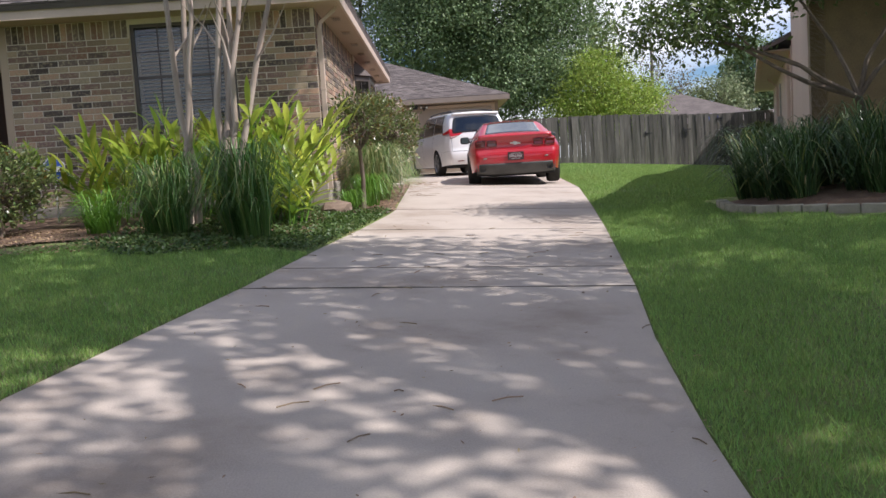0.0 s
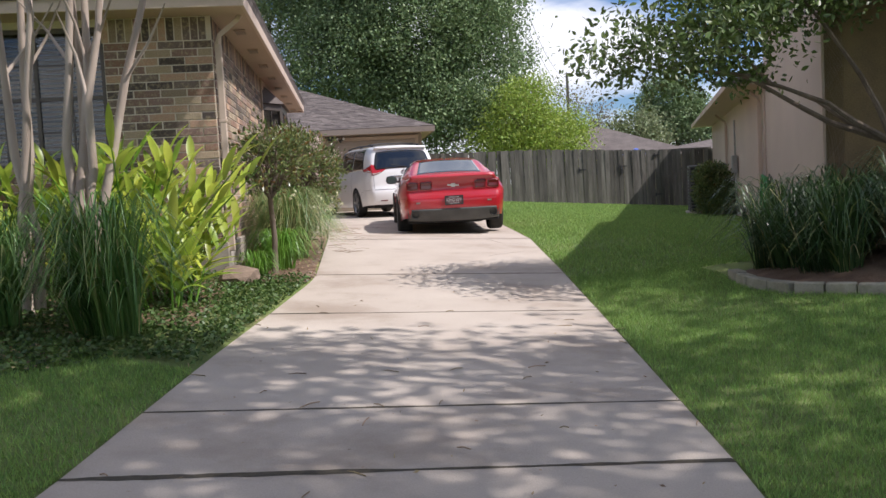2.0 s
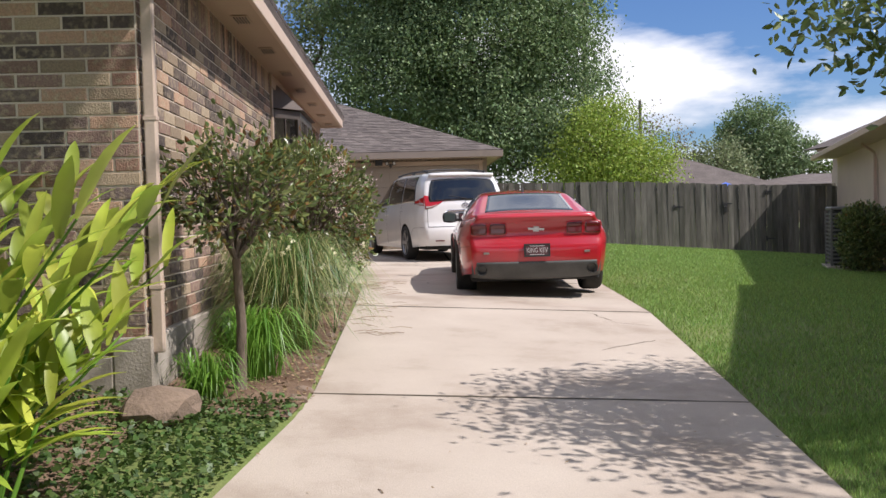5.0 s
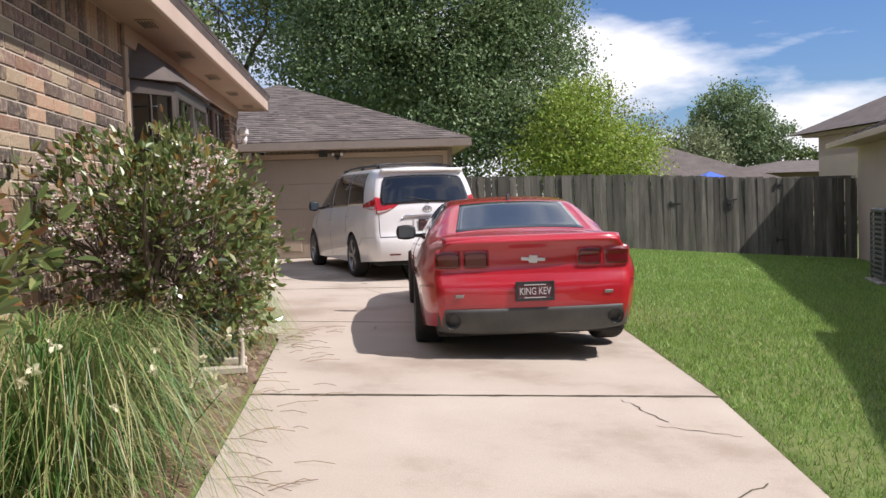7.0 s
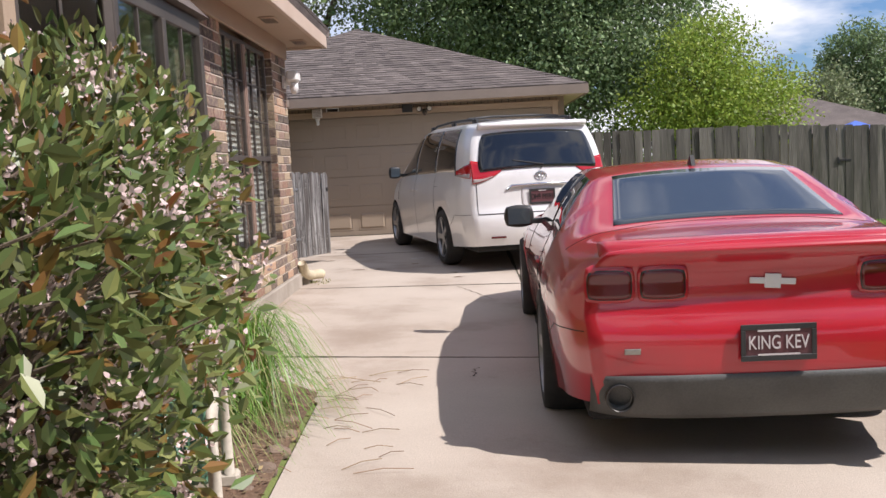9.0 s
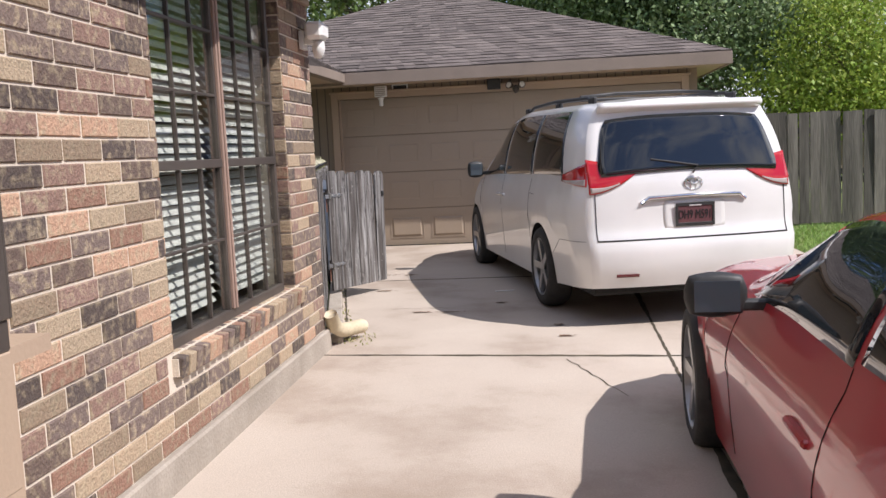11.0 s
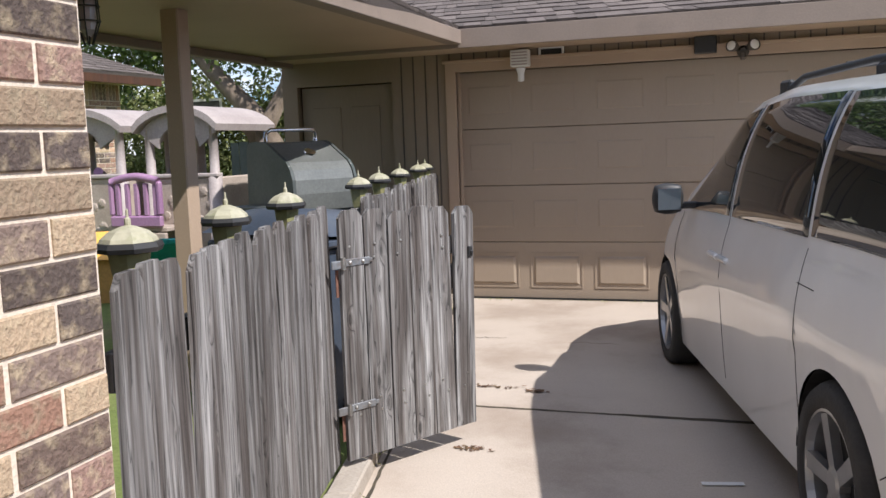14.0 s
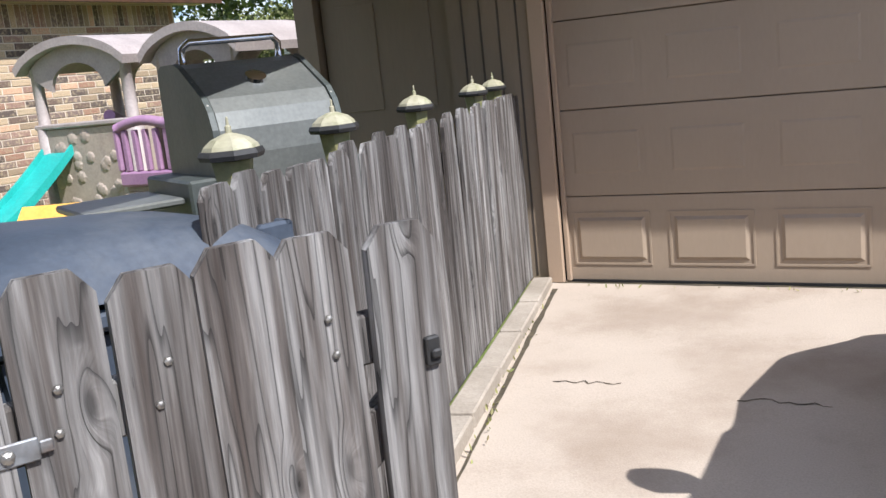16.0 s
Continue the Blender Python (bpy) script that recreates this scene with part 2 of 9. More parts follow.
M = {}
M["concrete"] = mat("concrete", (0.51, 0.44, 0.365), (0.42, 0.35, 0.285), 0.9, 0.9, 130, 0.3, grain=0.2, place=True, dirt=(0.27, 0.205, 0.15), dirt_scale=0.9, dirt_amount=0.6)
M["footing"] = mat("footing", (0.42, 0.37, 0.31), (0.3, 0.26, 0.21), 0.95, 3, 60, 0.5, grain=0.2, place=True)
M["crack"] = mat("joint_dirt", (0.05, 0.042, 0.03), (0.10, 0.08, 0.05), 1.0, 12, 80, 0.4)
M["soil"] = mat("soil", (0.11, 0.16, 0.035), (0.17, 0.20, 0.06), 1.0, 1.5, 45, 0.8, grain=0.4, place=True, dirt=(0.20, 0.155, 0.09), dirt_scale=0.6, dirt_amount=0.6)
M["mulch"] = mat("mulch", (0.13, 0.075, 0.045), (0.21, 0.14, 0.09), 1.0, 5, 60, 0.9, grain=0.45, place=True)
M["grass"] = mat("grass_blades", (0.18, 0.32, 0.065), (0.31, 0.45, 0.12), 0.55, 0.6, 6, 0.0, vary=0.35, hue=0.02, grain=0.2, thin=0.35, place=True, dirt=(0.30, 0.26, 0.11), dirt_scale=0.5, dirt_amount=0.35)
M["cover"] = mat("ground_cover_leaves", (0.06, 0.11, 0.025), (0.10, 0.16, 0.04), 0.5, 2, 20, 0.0, vary=0.35, hue=0.02, grain=0.2, thin=0.25, place=True)
M["brick"] = brick_material("brick")
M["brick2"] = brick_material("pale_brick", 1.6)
M["mortar"] = mat("mortar", (0.70, 0.61, 0.50), (0.60, 0.52, 0.42), 0.95, 3, 90, 0.4, grain=0.15, place=True)
M["trim"] = mat("beige_paint", (0.44, 0.33, 0.235), (0.40, 0.295, 0.21), 0.6, 1.2, 70, 0.12, grain=0.06, place=True)
M["taupe"] = mat("taupe_paint", (0.26, 0.205, 0.165), (0.22, 0.175, 0.14), 0.65, 1.5, 60, 0.15, grain=0.1, place=True, dirt=(0.17, 0.135, 0.11), dirt_scale=2.0)
M["fascia"] = mat("pinkish_paint", (0.56, 0.44, 0.35), (0.50, 0.385, 0.30), 0.6, 2, 60, 0.15, grain=0.08, place=True)
M["siding"] = mat("tan_siding", (0.27, 0.21, 0.15), (0.235, 0.18, 0.125), 0.7, 1.2, 50, 0.15, grain=0.08, place=True, stretch=(1, 1, 0.2))
M["doorpaint"] = mat("door_paint", (0.36, 0.285, 0.21), (0.32, 0.25, 0.185), 0.55, 1.0, 60, 0.1, grain=0.05, place=True, dirt=(0.33, 0.27, 0.2), dirt_scale=1.6, dirt_amount=0.35, stretch=(1, 1, 0.3))
M["shingle"] = mat("asphalt_shingle", (0.105, 0.086, 0.078), (0.155, 0.13, 0.116), 0.95, 2.0, 160, 0.6, vary=0.28, grain=0.25, place=True)
M["oldwood"] = old_wood()
M["fencewood"] = mat("fence_wood", (0.17, 0.158, 0.132), (0.085, 0.078, 0.066), 0.95, 5, 24, 0.8, vary=0.38, grain=0.35, stretch=(2, 2, 0.2), dirt=(0.10, 0.115, 0.07), dirt_scale=2.5, dirt_amount=0.5)
M["darkwood"] = mat("brown_wood", (0.10, 0.045, 0.025), (0.06, 0.03, 0.02), 0.5, 3, 30, 0.2, stretch=(2, 2, 0.2))
M["black"] = mat("black_plastic", (0.02, 0.02, 0.02), (0.03, 0.03, 0.03), 0.5, 3, 60, 0.1)
M["steel"] = mat("galvanised_steel", (0.42, 0.41, 0.38), (0.30, 0.29, 0.27), 0.45, 6, 60, 0.15, metal=0.9)
M["bronze"] = mat("bronze_frame", (0.085, 0.07, 0.06), (0.12, 0.10, 0.085), 0.45, 3, 40, 0.05, metal=0.4, grain=0.08)
M["pinkframe"] = mat("wood_mullion", (0.34, 0.235, 0.185), (0.28, 0.19, 0.15), 0.6, 3, 40, 0.1, grain=0.1)
M["white"] = mat("white_plastic", (0.78, 0.77, 0.74), (0.70, 0.69, 0.66), 0.5, 2, 50, 0.05, grain=0.05)
M["blind"] = mat("blind_slat", (0.80, 0.78, 0.72), (0.74, 0.72, 0.66), 0.6, 2, 50, 0.0, grain=0.04)
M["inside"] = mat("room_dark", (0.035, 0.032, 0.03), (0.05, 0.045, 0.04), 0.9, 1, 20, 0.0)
M["glass"] = clear_glass("window_glass")
M["neigh"] = mat("neighbour_siding", (0.56, 0.45, 0.36), (0.51, 0.41, 0.33), 0.7, 1, 60, 0.1, grain=0.06, place=True)
M["neighbrick"] = mat("neighbour_brick", (0.24, 0.175, 0.09), (0.19, 0.135, 0.075), 0.9, 4, 60, 0.3, vary=0.25, place=True)
M["bark"] = mat("bark", (0.20, 0.155, 0.115), (0.12, 0.09, 0.065), 0.95, 6, 40, 0.9, grain=0.35, stretch=(1, 1, 0.35))


# ---- builders ----
def part(name, bm, material, parent=None, label="", kind="", smooth=False):
    me = bpy.data.meshes.new(name)
    bm.to_mesh(me)
    bm.free()
    for m in (material if isinstance(material, (list, tuple)) else [material]):
        me.materials.append(m)
    if smooth:
        me.polygons.foreach_set("use_smooth", [True] * len(me.polygons))
    ob = new(name, me)
    if parent:
        ob.parent = parent
    return tagged(ob, label, kind=kind)


def mesh(name, verts, faces, material, parent=None, smooth=False, kind="", label=""):
    me = bpy.data.meshes.new(name)
    me.from_pydata([tuple(map(float, v)) for v in verts], [], [tuple(map(int, q)) for q in faces])
    for m in (material if isinstance(material, (list, tuple)) else [material]):
        me.materials.append(m)
    if smooth:
        me.polygons.foreach_set("use_smooth", [True] * len(me.polygons))
    ob = new(name, me)
    if parent:
        ob.parent = parent
    return tagged(ob, label, kind=kind)


def polys(name, verts, size, material, parent=None, kind="stuff"):
    """Many loose polygons of size corners each, from an array of corners."""
    verts = np.asarray(verts, np.float32).reshape(-1, 3)
    n = len(verts) // size
    me = bpy.data.meshes.new(name)
    me.vertices.add(len(verts))
    me.vertices.foreach_set("co", verts.ravel())
    me.loops.add(n * size)
    me.loops.foreach_set("vertex_index", np.arange(n * size, dtype=np.int32))
    me.polygons.add(n)
    me.polygons.foreach_set("loop_start", np.arange(0, n * size, size, dtype=np.int32))
    me.update(calc_edges=True)
    me.materials.append(material)
    ob = new(name, me)
    if parent:
        ob.parent = parent
    return tagged(ob, kind=kind)


def box(bm, x0, x1, y0, y1, z0, z1, m=None, bevel=0.0):
    """A box between the given planes, turned by m, with its edges eased."""
    made = bmesh.ops.create_cube(bm, size=1)
    vs = made["verts"]
    for v in vs:
        v.co = Vector(((x0 + x1) / 2 + v.co.x * (x1 - x0), (y0 + y1) / 2 + v.co.y * (y1 - y0), (z0 + z1) / 2 + v.co.z * (z1 - z0)))
    if bevel:
        es = list({e for v in vs for e in v.link_edges})
        got = bmesh.ops.bevel(bm, geom=es, offset=bevel, segments=1, affect="EDGES")
        vs = list({v for f in got["faces"] for v in f.verts} | {v for v in vs if v.is_valid})
    if m:
        bmesh.ops.transform(bm, matrix=m, verts=vs)
    return vs


def boxes(*rows, m=None, bevel=0.0):
    bm = bmesh.new()
    for r in rows:
        box(bm, *r, m=m, bevel=bevel)
    return bm


def prism(bm, outline, x0, x1, axis="x"):
    """An outline of (a, b) drawn out along an axis."""
    def at(a, b, c):
        return {"x": (c, a, b), "y": (a, c, b), "z": (a, b, c)}[axis]
    lo = [bm.verts.new(at(a, b, x0)) for a, b in outline]
    hi = [bm.verts.new(at(a, b, x1)) for a, b in outline]
    bm.faces.new(lo)
    bm.faces.new(hi)
    for i in range(len(lo)):
        bm.faces.new((lo[i], lo[i - 1], hi[i - 1], hi[i]))
    bmesh.ops.recalc_face_normals(bm, faces=bm.faces)
    return lo + hi


def tube(bm, points, radii, sides=8, closed=True):
    """A pipe or limb through the points."""
    points = [Vector(p) for p in points]
    if not isinstance(radii, (list, tuple, np.ndarray)):
        radii = [radii] * len(points)
    rings = []
    up = Vector((0.13, 0.31, 0.94)).normalized()
    for i, p in enumerate(points):
        d = (points[min(i + 1, len(points) - 1)] - points[max(i - 1, 0)]).normalized()
        a = d.cross(up)
        if a.length < 0.1:
            a = d.cross(Vector((1, 0, 0)))
        a.normalize()
        b = d.cross(a)
        rings.append([bm.verts.new(p + (a * math.cos(q) + b * math.sin(q)) * radii[i]) for q in [2 * math.pi * k / sides for k in range(sides)]])
    for r, s in zip(rings, rings[1:]):
        for k in range(sides):
            bm.faces.new((r[k], r[k - 1], s[k - 1], s[k]))
    if closed:
        bm.faces.new(rings[0][::-1])
        bm.faces.new(rings[-1])
    return rings


def lathe(bm, profile, sides=16, m=None, caps=True):
    """A turned shape about z from (radius, height) rows."""
    rings = [[bm.verts.new((r * math.cos(2 * math.pi * k / sides), r * math.sin(2 * math.pi * k / sides), z)) for k in range(sides)] for r, z in profile]
    for a, b in zip(rings, rings[1:]):
        for k in range(sides):
            bm.faces.new((a[k - 1], a[k], b[k], b[k - 1]))
    if caps:
        bm.faces.new(rings[0][::-1])
        bm.faces.new(rings[-1])
    if m:
        bmesh.ops.transform(bm, matrix=m, verts=[v for r in rings for v in r])


def rest(ob, m):
    """Sets a thing's origin at m while its parts stay where they are."""
    ob.matrix_world = m
    for c in ob.children:
        c.matrix_parent_inverse = m.inverted()


def thing(name, label, category, m=None, group="", kind=""):
    ob = new(name)
    if m:
        ob.matrix_world = m
    return tagged(ob, label, category, group, kind)


# ---- the ground ----
GY = ((-60, -0.6), (-8, 0.05), (0, 0.44), (6.8, 0.73), (11, 0.86), (17.3, 1.19), (24, 1.29), (31, 1.36), (200, 1.36))
RIGHT = ((-60, 1.0), (-8, 0.4), (3.4, 1.05), (5.1, 1.23), (6.8, 1.48), (11, 2.02), (13.7, 2.31), (17.3, 2.66), (20, 2.85), (24, 2.95), (31, 2.95), (90, 2.95))
LEFT = ((-60, -2.6), (-8, -2.4), (4, -1.88), (6.8, -1.41), (9.2, -1.14), (11, -0.9), (13.1, -0.58), (17.3, -0.52), (19.8, -0.56), (20.6, -1.47), (24.2, -1.47), (24.5, -1.49), (31, -2.99))


def along(rows, y):
    return float(np.interp(y, [r[0] for r in rows], [r[1] for r in rows]))


def slab_z(x, y):
    k = np.interp(y, [0, 20, 27], [1, 1, 0])
    return np.interp(y, [r[0] for r in GY], [r[1] for r in GY]) - 0.055 * np.clip(x, -2.2, 3.2) * k


def ground_z(x, y):
    """Height of the soil and grass; under the slab it lies lower."""
    r = np.interp(y, [q[0] for q in RIGHT], [q[1] for q in RIGHT])
    q = np.interp(y, [p[0] for p in LEFT], [p[1] for p in LEFT])
    on = slab_z(x, y)
    s = np.clip((x - r) / 2.0, 0, 1)
    u = np.clip((q - x) / 2.2, 0, 1)
    rise = 0.17 * s * s * (3 - 2 * s) * np.interp(y, [-5, 2, 14, 24], [0, 1, 1, 0.15])
    bank = 0.12 * u * u * (3 - 2 * u) * np.interp(y, [-5, 4, 12, 30], [0, 0.5, 1, 0.4])
    fall = -0.078 * np.clip(x - r - 1.3, 0, 9) * np.interp(y, [15, 23], [0, 1])
    inside = np.clip(np.minimum(r - x, x - q) / 0.10, 0, 1) * (y < 31.5)
    return on + rise + fall + bank - 0.02 + 0.02 * (1 - inside) - 0.14 * inside


def axis_steps(bands):
    out = []
    for a, b, s in bands:
        out += list(np.arange(a, b, s))
    return np.array(out + [bands[-1][1]])


gx = axis_steps([(-900, -60, 120), (-60, -12, 4), (-12, -4, 0.5), (-4, 4.5, 0.1), (4.5, 14, 0.5), (14, 60, 4), (60, 900, 120)])
gy = axis_steps([(-400, -40, 60), (-40, -2, 2), (-2, 33, 0.3), (33, 70, 3), (70, 1500, 140)])
GX, GYY = np.meshgrid(gx, gy)
GZ = ground_z(GX, GYY)
nx, ny = len(gx), len(gy)
gf = [(j * nx + i, j * nx + i + 1, (j + 1) * nx + i + 1, (j + 1) * nx + i) for j in range(ny - 1) for i in range(nx - 1)]
ground = mesh("ground", np.stack([GX, GYY, GZ], -1).reshape(-1, 3), gf, M["soil"], smooth=True, kind="structure", label="soil under mown grass beside the driveway")

# driveway slabs, with open joints between them
drive = thing("driveway", "pale concrete driveway slabs with dirty joints and fallen leaves", "driveway", kind="structure")
JOINTS = [-14.0, -9.0, -3.4, 1.4, 6.8, 7.83, 11.0, 13.4, 17.3, 20.75, 24.1, 27.65, 30.98]


def slab(y0, y1, x0=None, x1=None):
    ys = np.linspace(y0 + 0.011, y1 - 0.011, max(2, int((y1 - y0) / 0.5) + 1))
    v, f = [], []
    n = 7
    for y in ys:
        a = along(LEFT, y) if x0 is None else x0
        b = along(RIGHT, y) if x1 is None else x1
        for i in range(n):
            x = a + (b - a) * i / (n - 1)
            v.append((x, y, slab_z(x, y)))
    for y in ys:
        a = along(LEFT, y) if x0 is None else x0
        b = along(RIGHT, y) if x1 is None else x1
        v += [(a, y, slab_z(a, y) - 0.1), (b, y, slab_z(b, y) - 0.1)]
    k, o = len(ys), len(ys) * n
    for j in range(k - 1):
        f += [(j * n + i, j * n + i + 1, (j + 1) * n + i + 1, (j + 1) * n + i) for i in range(n - 1)]
        f += [(j * n, (j + 1) * n, o + 2 * (j + 1), o + 2 * j), (j * n + n - 1, o + 2 * j + 1, o + 2 * j + 3, (j + 1) * n + n - 1)]
    for j, s in ((0, 1), (k - 1, -1)):
        row = [j * n + i for i in range(n)]
        f.append((row + [o + 2 * j + 1, o + 2 * j])[::s])
    mesh("slab", v, f, M["concrete"], drive, kind="structure")


for a, b in zip(JOINTS, JOINTS[1:]):
    if a >= 20:
        slab(a, b, None, 0.86)
        slab(a, b, 0.875, None)
    else:
        slab(a, b)
v, f = [], []
jr = random.Random(77)


def joint(points, width):
    """Dark dirt and moss packed in an open joint, its edges uneven."""
    o = len(v)
    n = len(points)
    w = width
    for i, (x, y) in enumerate(points):
        p, q = points[max(0, i - 1)], points[min(n - 1, i + 1)]
        d = Vector((q[0] - p[0], q[1] - p[1])).normalized()
        w = min(width * 1.7, max(width * 0.55, w + jr.uniform(-0.3, 0.3) * width))
        e = jr.uniform(-0.12, 0.12) * width
        for k in (-w / 2 + e, w / 2 + e):
            px, py = x - d.y * k, y + d.x * k
            v.append((px, py, float(slab_z(px, py)) + 0.0015))
        if i:
            f.append((o + 2 * i - 2, o + 2 * i - 1, o + 2 * i + 1, o + 2 * i))


for y in JOINTS:
    a, b = along(LEFT, y), along(RIGHT, y)
    n = max(20, int((b - a) / 0.06))
    joint([(a + (b - a) * i / n, y) for i in range(n + 1)], 0.022 if y == 7.83 or y == 13.4 else 0.034)
joint([(0.867, y) for y in np.arange(20, 30.95, 0.06)], 0.036)
joint([(-1.52 - (y - 24.35) * 0.2318 + 0.165, y) for y in np.arange(24.6, 30.9, 0.07)], 0.022)
mesh("joint_filling", v, f, M["crack"], drive, kind="stuff")
street = mesh("road", [(x, y, -0.25) for x, y in ((-60, -30), (60, -30), (60, -14), (-60, -14))], [(0, 1, 2, 3)], M["concrete"], kind="structure", label="plain concrete street")

# ---- brickwork ----
COURSE, LONG = 0.084, 0.276


def one_brick(length, height=COURSE - 0.012, depth=0.05, c=0.004):
    """A brick with eased face edges; its face looks along -y and lies at y = 0."""
    l, h = length / 2, height / 2
    v = [(-l, 0.004, -h), (l, 0.004, -h), (l, 0.004, h), (-l, 0.004, h), (-l + c, 0, -h + c), (l - c, 0, -h + c), (l - c, 0, h - c), (-l + c, 0, h - c),
         (-l, depth, -h), (l, depth, -h), (l, depth, h), (-l, depth, h)]
    f = [(4, 5, 6, 7), (0, 1, 5, 4), (1, 2, 6, 5), (2, 3, 7, 6), (3, 0, 4, 7), (0, 8, 9, 1), (1, 9, 10, 2), (2, 10, 11, 3), (3, 11, 8, 0)]
    return np.array(v), f


BRICKS = {}


def brick_mesh(length, material, height=COURSE - 0.012):
    key = (round(length, 2), material.name, round(height, 3))
    if key not in BRICKS:
        v, f = one_brick(length, height)
        me = bpy.data.meshes.new("brick")
        me.from_pydata([tuple(map(float, p)) for p in v], [], f)
        me.materials.append(material)
        BRICKS[key] = me
    return BRICKS[key]


def brick_wall(parent, origin, angle, width, z0, z1, holes=(), material=None, keep=None, soldier=0.25, proud=0.006, mortar=None):
    """Courses on a plane: origin is its lower left corner as seen from outside, angle the turn of its run from +x.
    keep(x, z) picks the bricks that become objects; the rest are joined."""
    material = material or M["brick"]
    rng = random.Random(int(width * 1000 + z1 * 77))
    turn = Matrix.Translation(origin) @ Matrix.Rotation(angle, 4, "Z")
    singles, V, F = 0, [], []
    inv = parent.matrix_world.inverted()

    def lay(x, z, length, height=COURSE - 0.012):
        nonlocal singles
        m = turn @ Matrix.Translation((x, -proud - rng.uniform(0, 0.003), z)) @ Matrix.Rotation(rng.uniform(-0.004, 0.004), 4, "Y")
        if keep and singles < 300 and keep(x, z):
            ob = new("brick", brick_mesh(length, material, height))
            ob.parent = parent
            ob.matrix_parent_inverse = inv
            ob.matrix_basis = m
            singles += 1
        else:
            v, f = one_brick(length, height)
            b = len(V)
            V.extend([tuple(m @ Vector(p)) for p in v])
            F.extend([tuple(b + i for i in q) for q in f])

    top = z1 - soldier
    n = int(round((top - z0) / COURSE))
    step = (top - z0) / n
    for r in range(n):
        z = z0 + (r + 0.5) * step
        spans = [(0.0, width)]
        for a, b, c, d in holes:
            if c < z < d:
                spans = [s for p, q in spans for s in ((p, min(q, a)), (max(p, b), q)) if s[1] - s[0] > 0.03]
        for p, q in spans:
            x = p
            first = True
            while x < q - 0.02:
                length = LONG
                if first and r % 2:
                    length = LONG / 2
                first = False
                e = min(x + length, q)
                if q - e < 0.06:
                    e = q
                if e - x > 0.03:
                    lay((x + e) / 2, z, round(e - x - 0.012, 2))
                x = e
    if soldier:
        x = 0.0
        while x < width - 0.05:
            if not any(a < x + 0.04 < b and d > top + 0.1 for a, b, c, d in holes):
                m = turn @ Matrix.Translation((x + 0.042, -proud, (top + z1) / 2)) @ Matrix.Rotation(radians(90), 4, "Y")
                v, f = one_brick(soldier - 0.014)
                b = len(V)
                V.extend([tuple(m @ Vector(p)) for p in v])
                F.extend([tuple(b + i for i in q) for q in f])
            x += COURSE
    o = mesh("joined_bricks", V, F, material, parent, kind="stuff")
    o.matrix_parent_inverse = inv


def plane_wall(name, origin, angle, width, z0, z1, thick, holes, material, label):
    """A wall with openings right through it."""
    turn = Matrix.Translation((*origin[:2], 0)) @ Matrix.Rotation(angle, 4, "Z")
    bm = bmesh.new()
    xs = sorted({0.0, width, *[h[0] for h in holes], *[h[1] for h in holes]})
    for a, b in zip(xs, xs[1:]):
        mid = (a + b) / 2
        cuts = sorted((c, d) for p, q, c, d in holes if p < mid < q)
        z = z0
        for c, d in cuts:
            if c > z:
                box(bm, a, b, 0, thick, z, c)
            z = d
        if z < z1:
            box(bm, a, b, 0, thick, z, z1)
    bmesh.ops.remove_doubles(bm, verts=bm.verts, dist=0.0005)
    ob = part(name, bm, material, kind="structure", label=label)
    ob.matrix_world = turn
    return ob


# ---- our house: side wall along the drive, street front, back corner ----
WX, YF, YB, SOFFIT = -1.5, 12.98, 24.3, 3.87
SIDE_HOLES = [(18.35 - YF, 20.55 - YF, 2.30, 3.87), (21.72 - YF, 23.62 - YF, 1.87, 3.87)]
wall_east = plane_wall("wall_east", (WX, YF, 0), radians(90), YB - YF, 1.0, SOFFIT, 0.25, SIDE_HOLES, M["mortar"], "mixed brown and tan brick side wall over a concrete footing")
FRONT_HOLES = [(-4.05 + 5.75, -2.62 + 5.75, 2.35, 3.80)]
wall_north = plane_wall("wall_south", (-5.75, YF, 0), 0.0, 3.998, 1.0, SOFFIT, 0.25, FRONT_HOLES, M["mortar"], "shaded dark brick front wall with a soldier course")
wall_back = plane_wall("wall_north", (WX - 0.26, YB, 0), radians(180), 9.0, 1.0, SOFFIT, 0.25, [], M["siding"], "tan siding wall at the covered patio")
footing = part("footing", boxes((WX - 0.2, WX + 0.035, YF - 0.03, YB + 0.03, 0.6, 1.47), (-5.75, WX - 0.2, YF - 0.03, YF + 0.2, 0.6, 1.36), bevel=0.01), M["footing"], kind="structure",
               label="stained concrete footing")


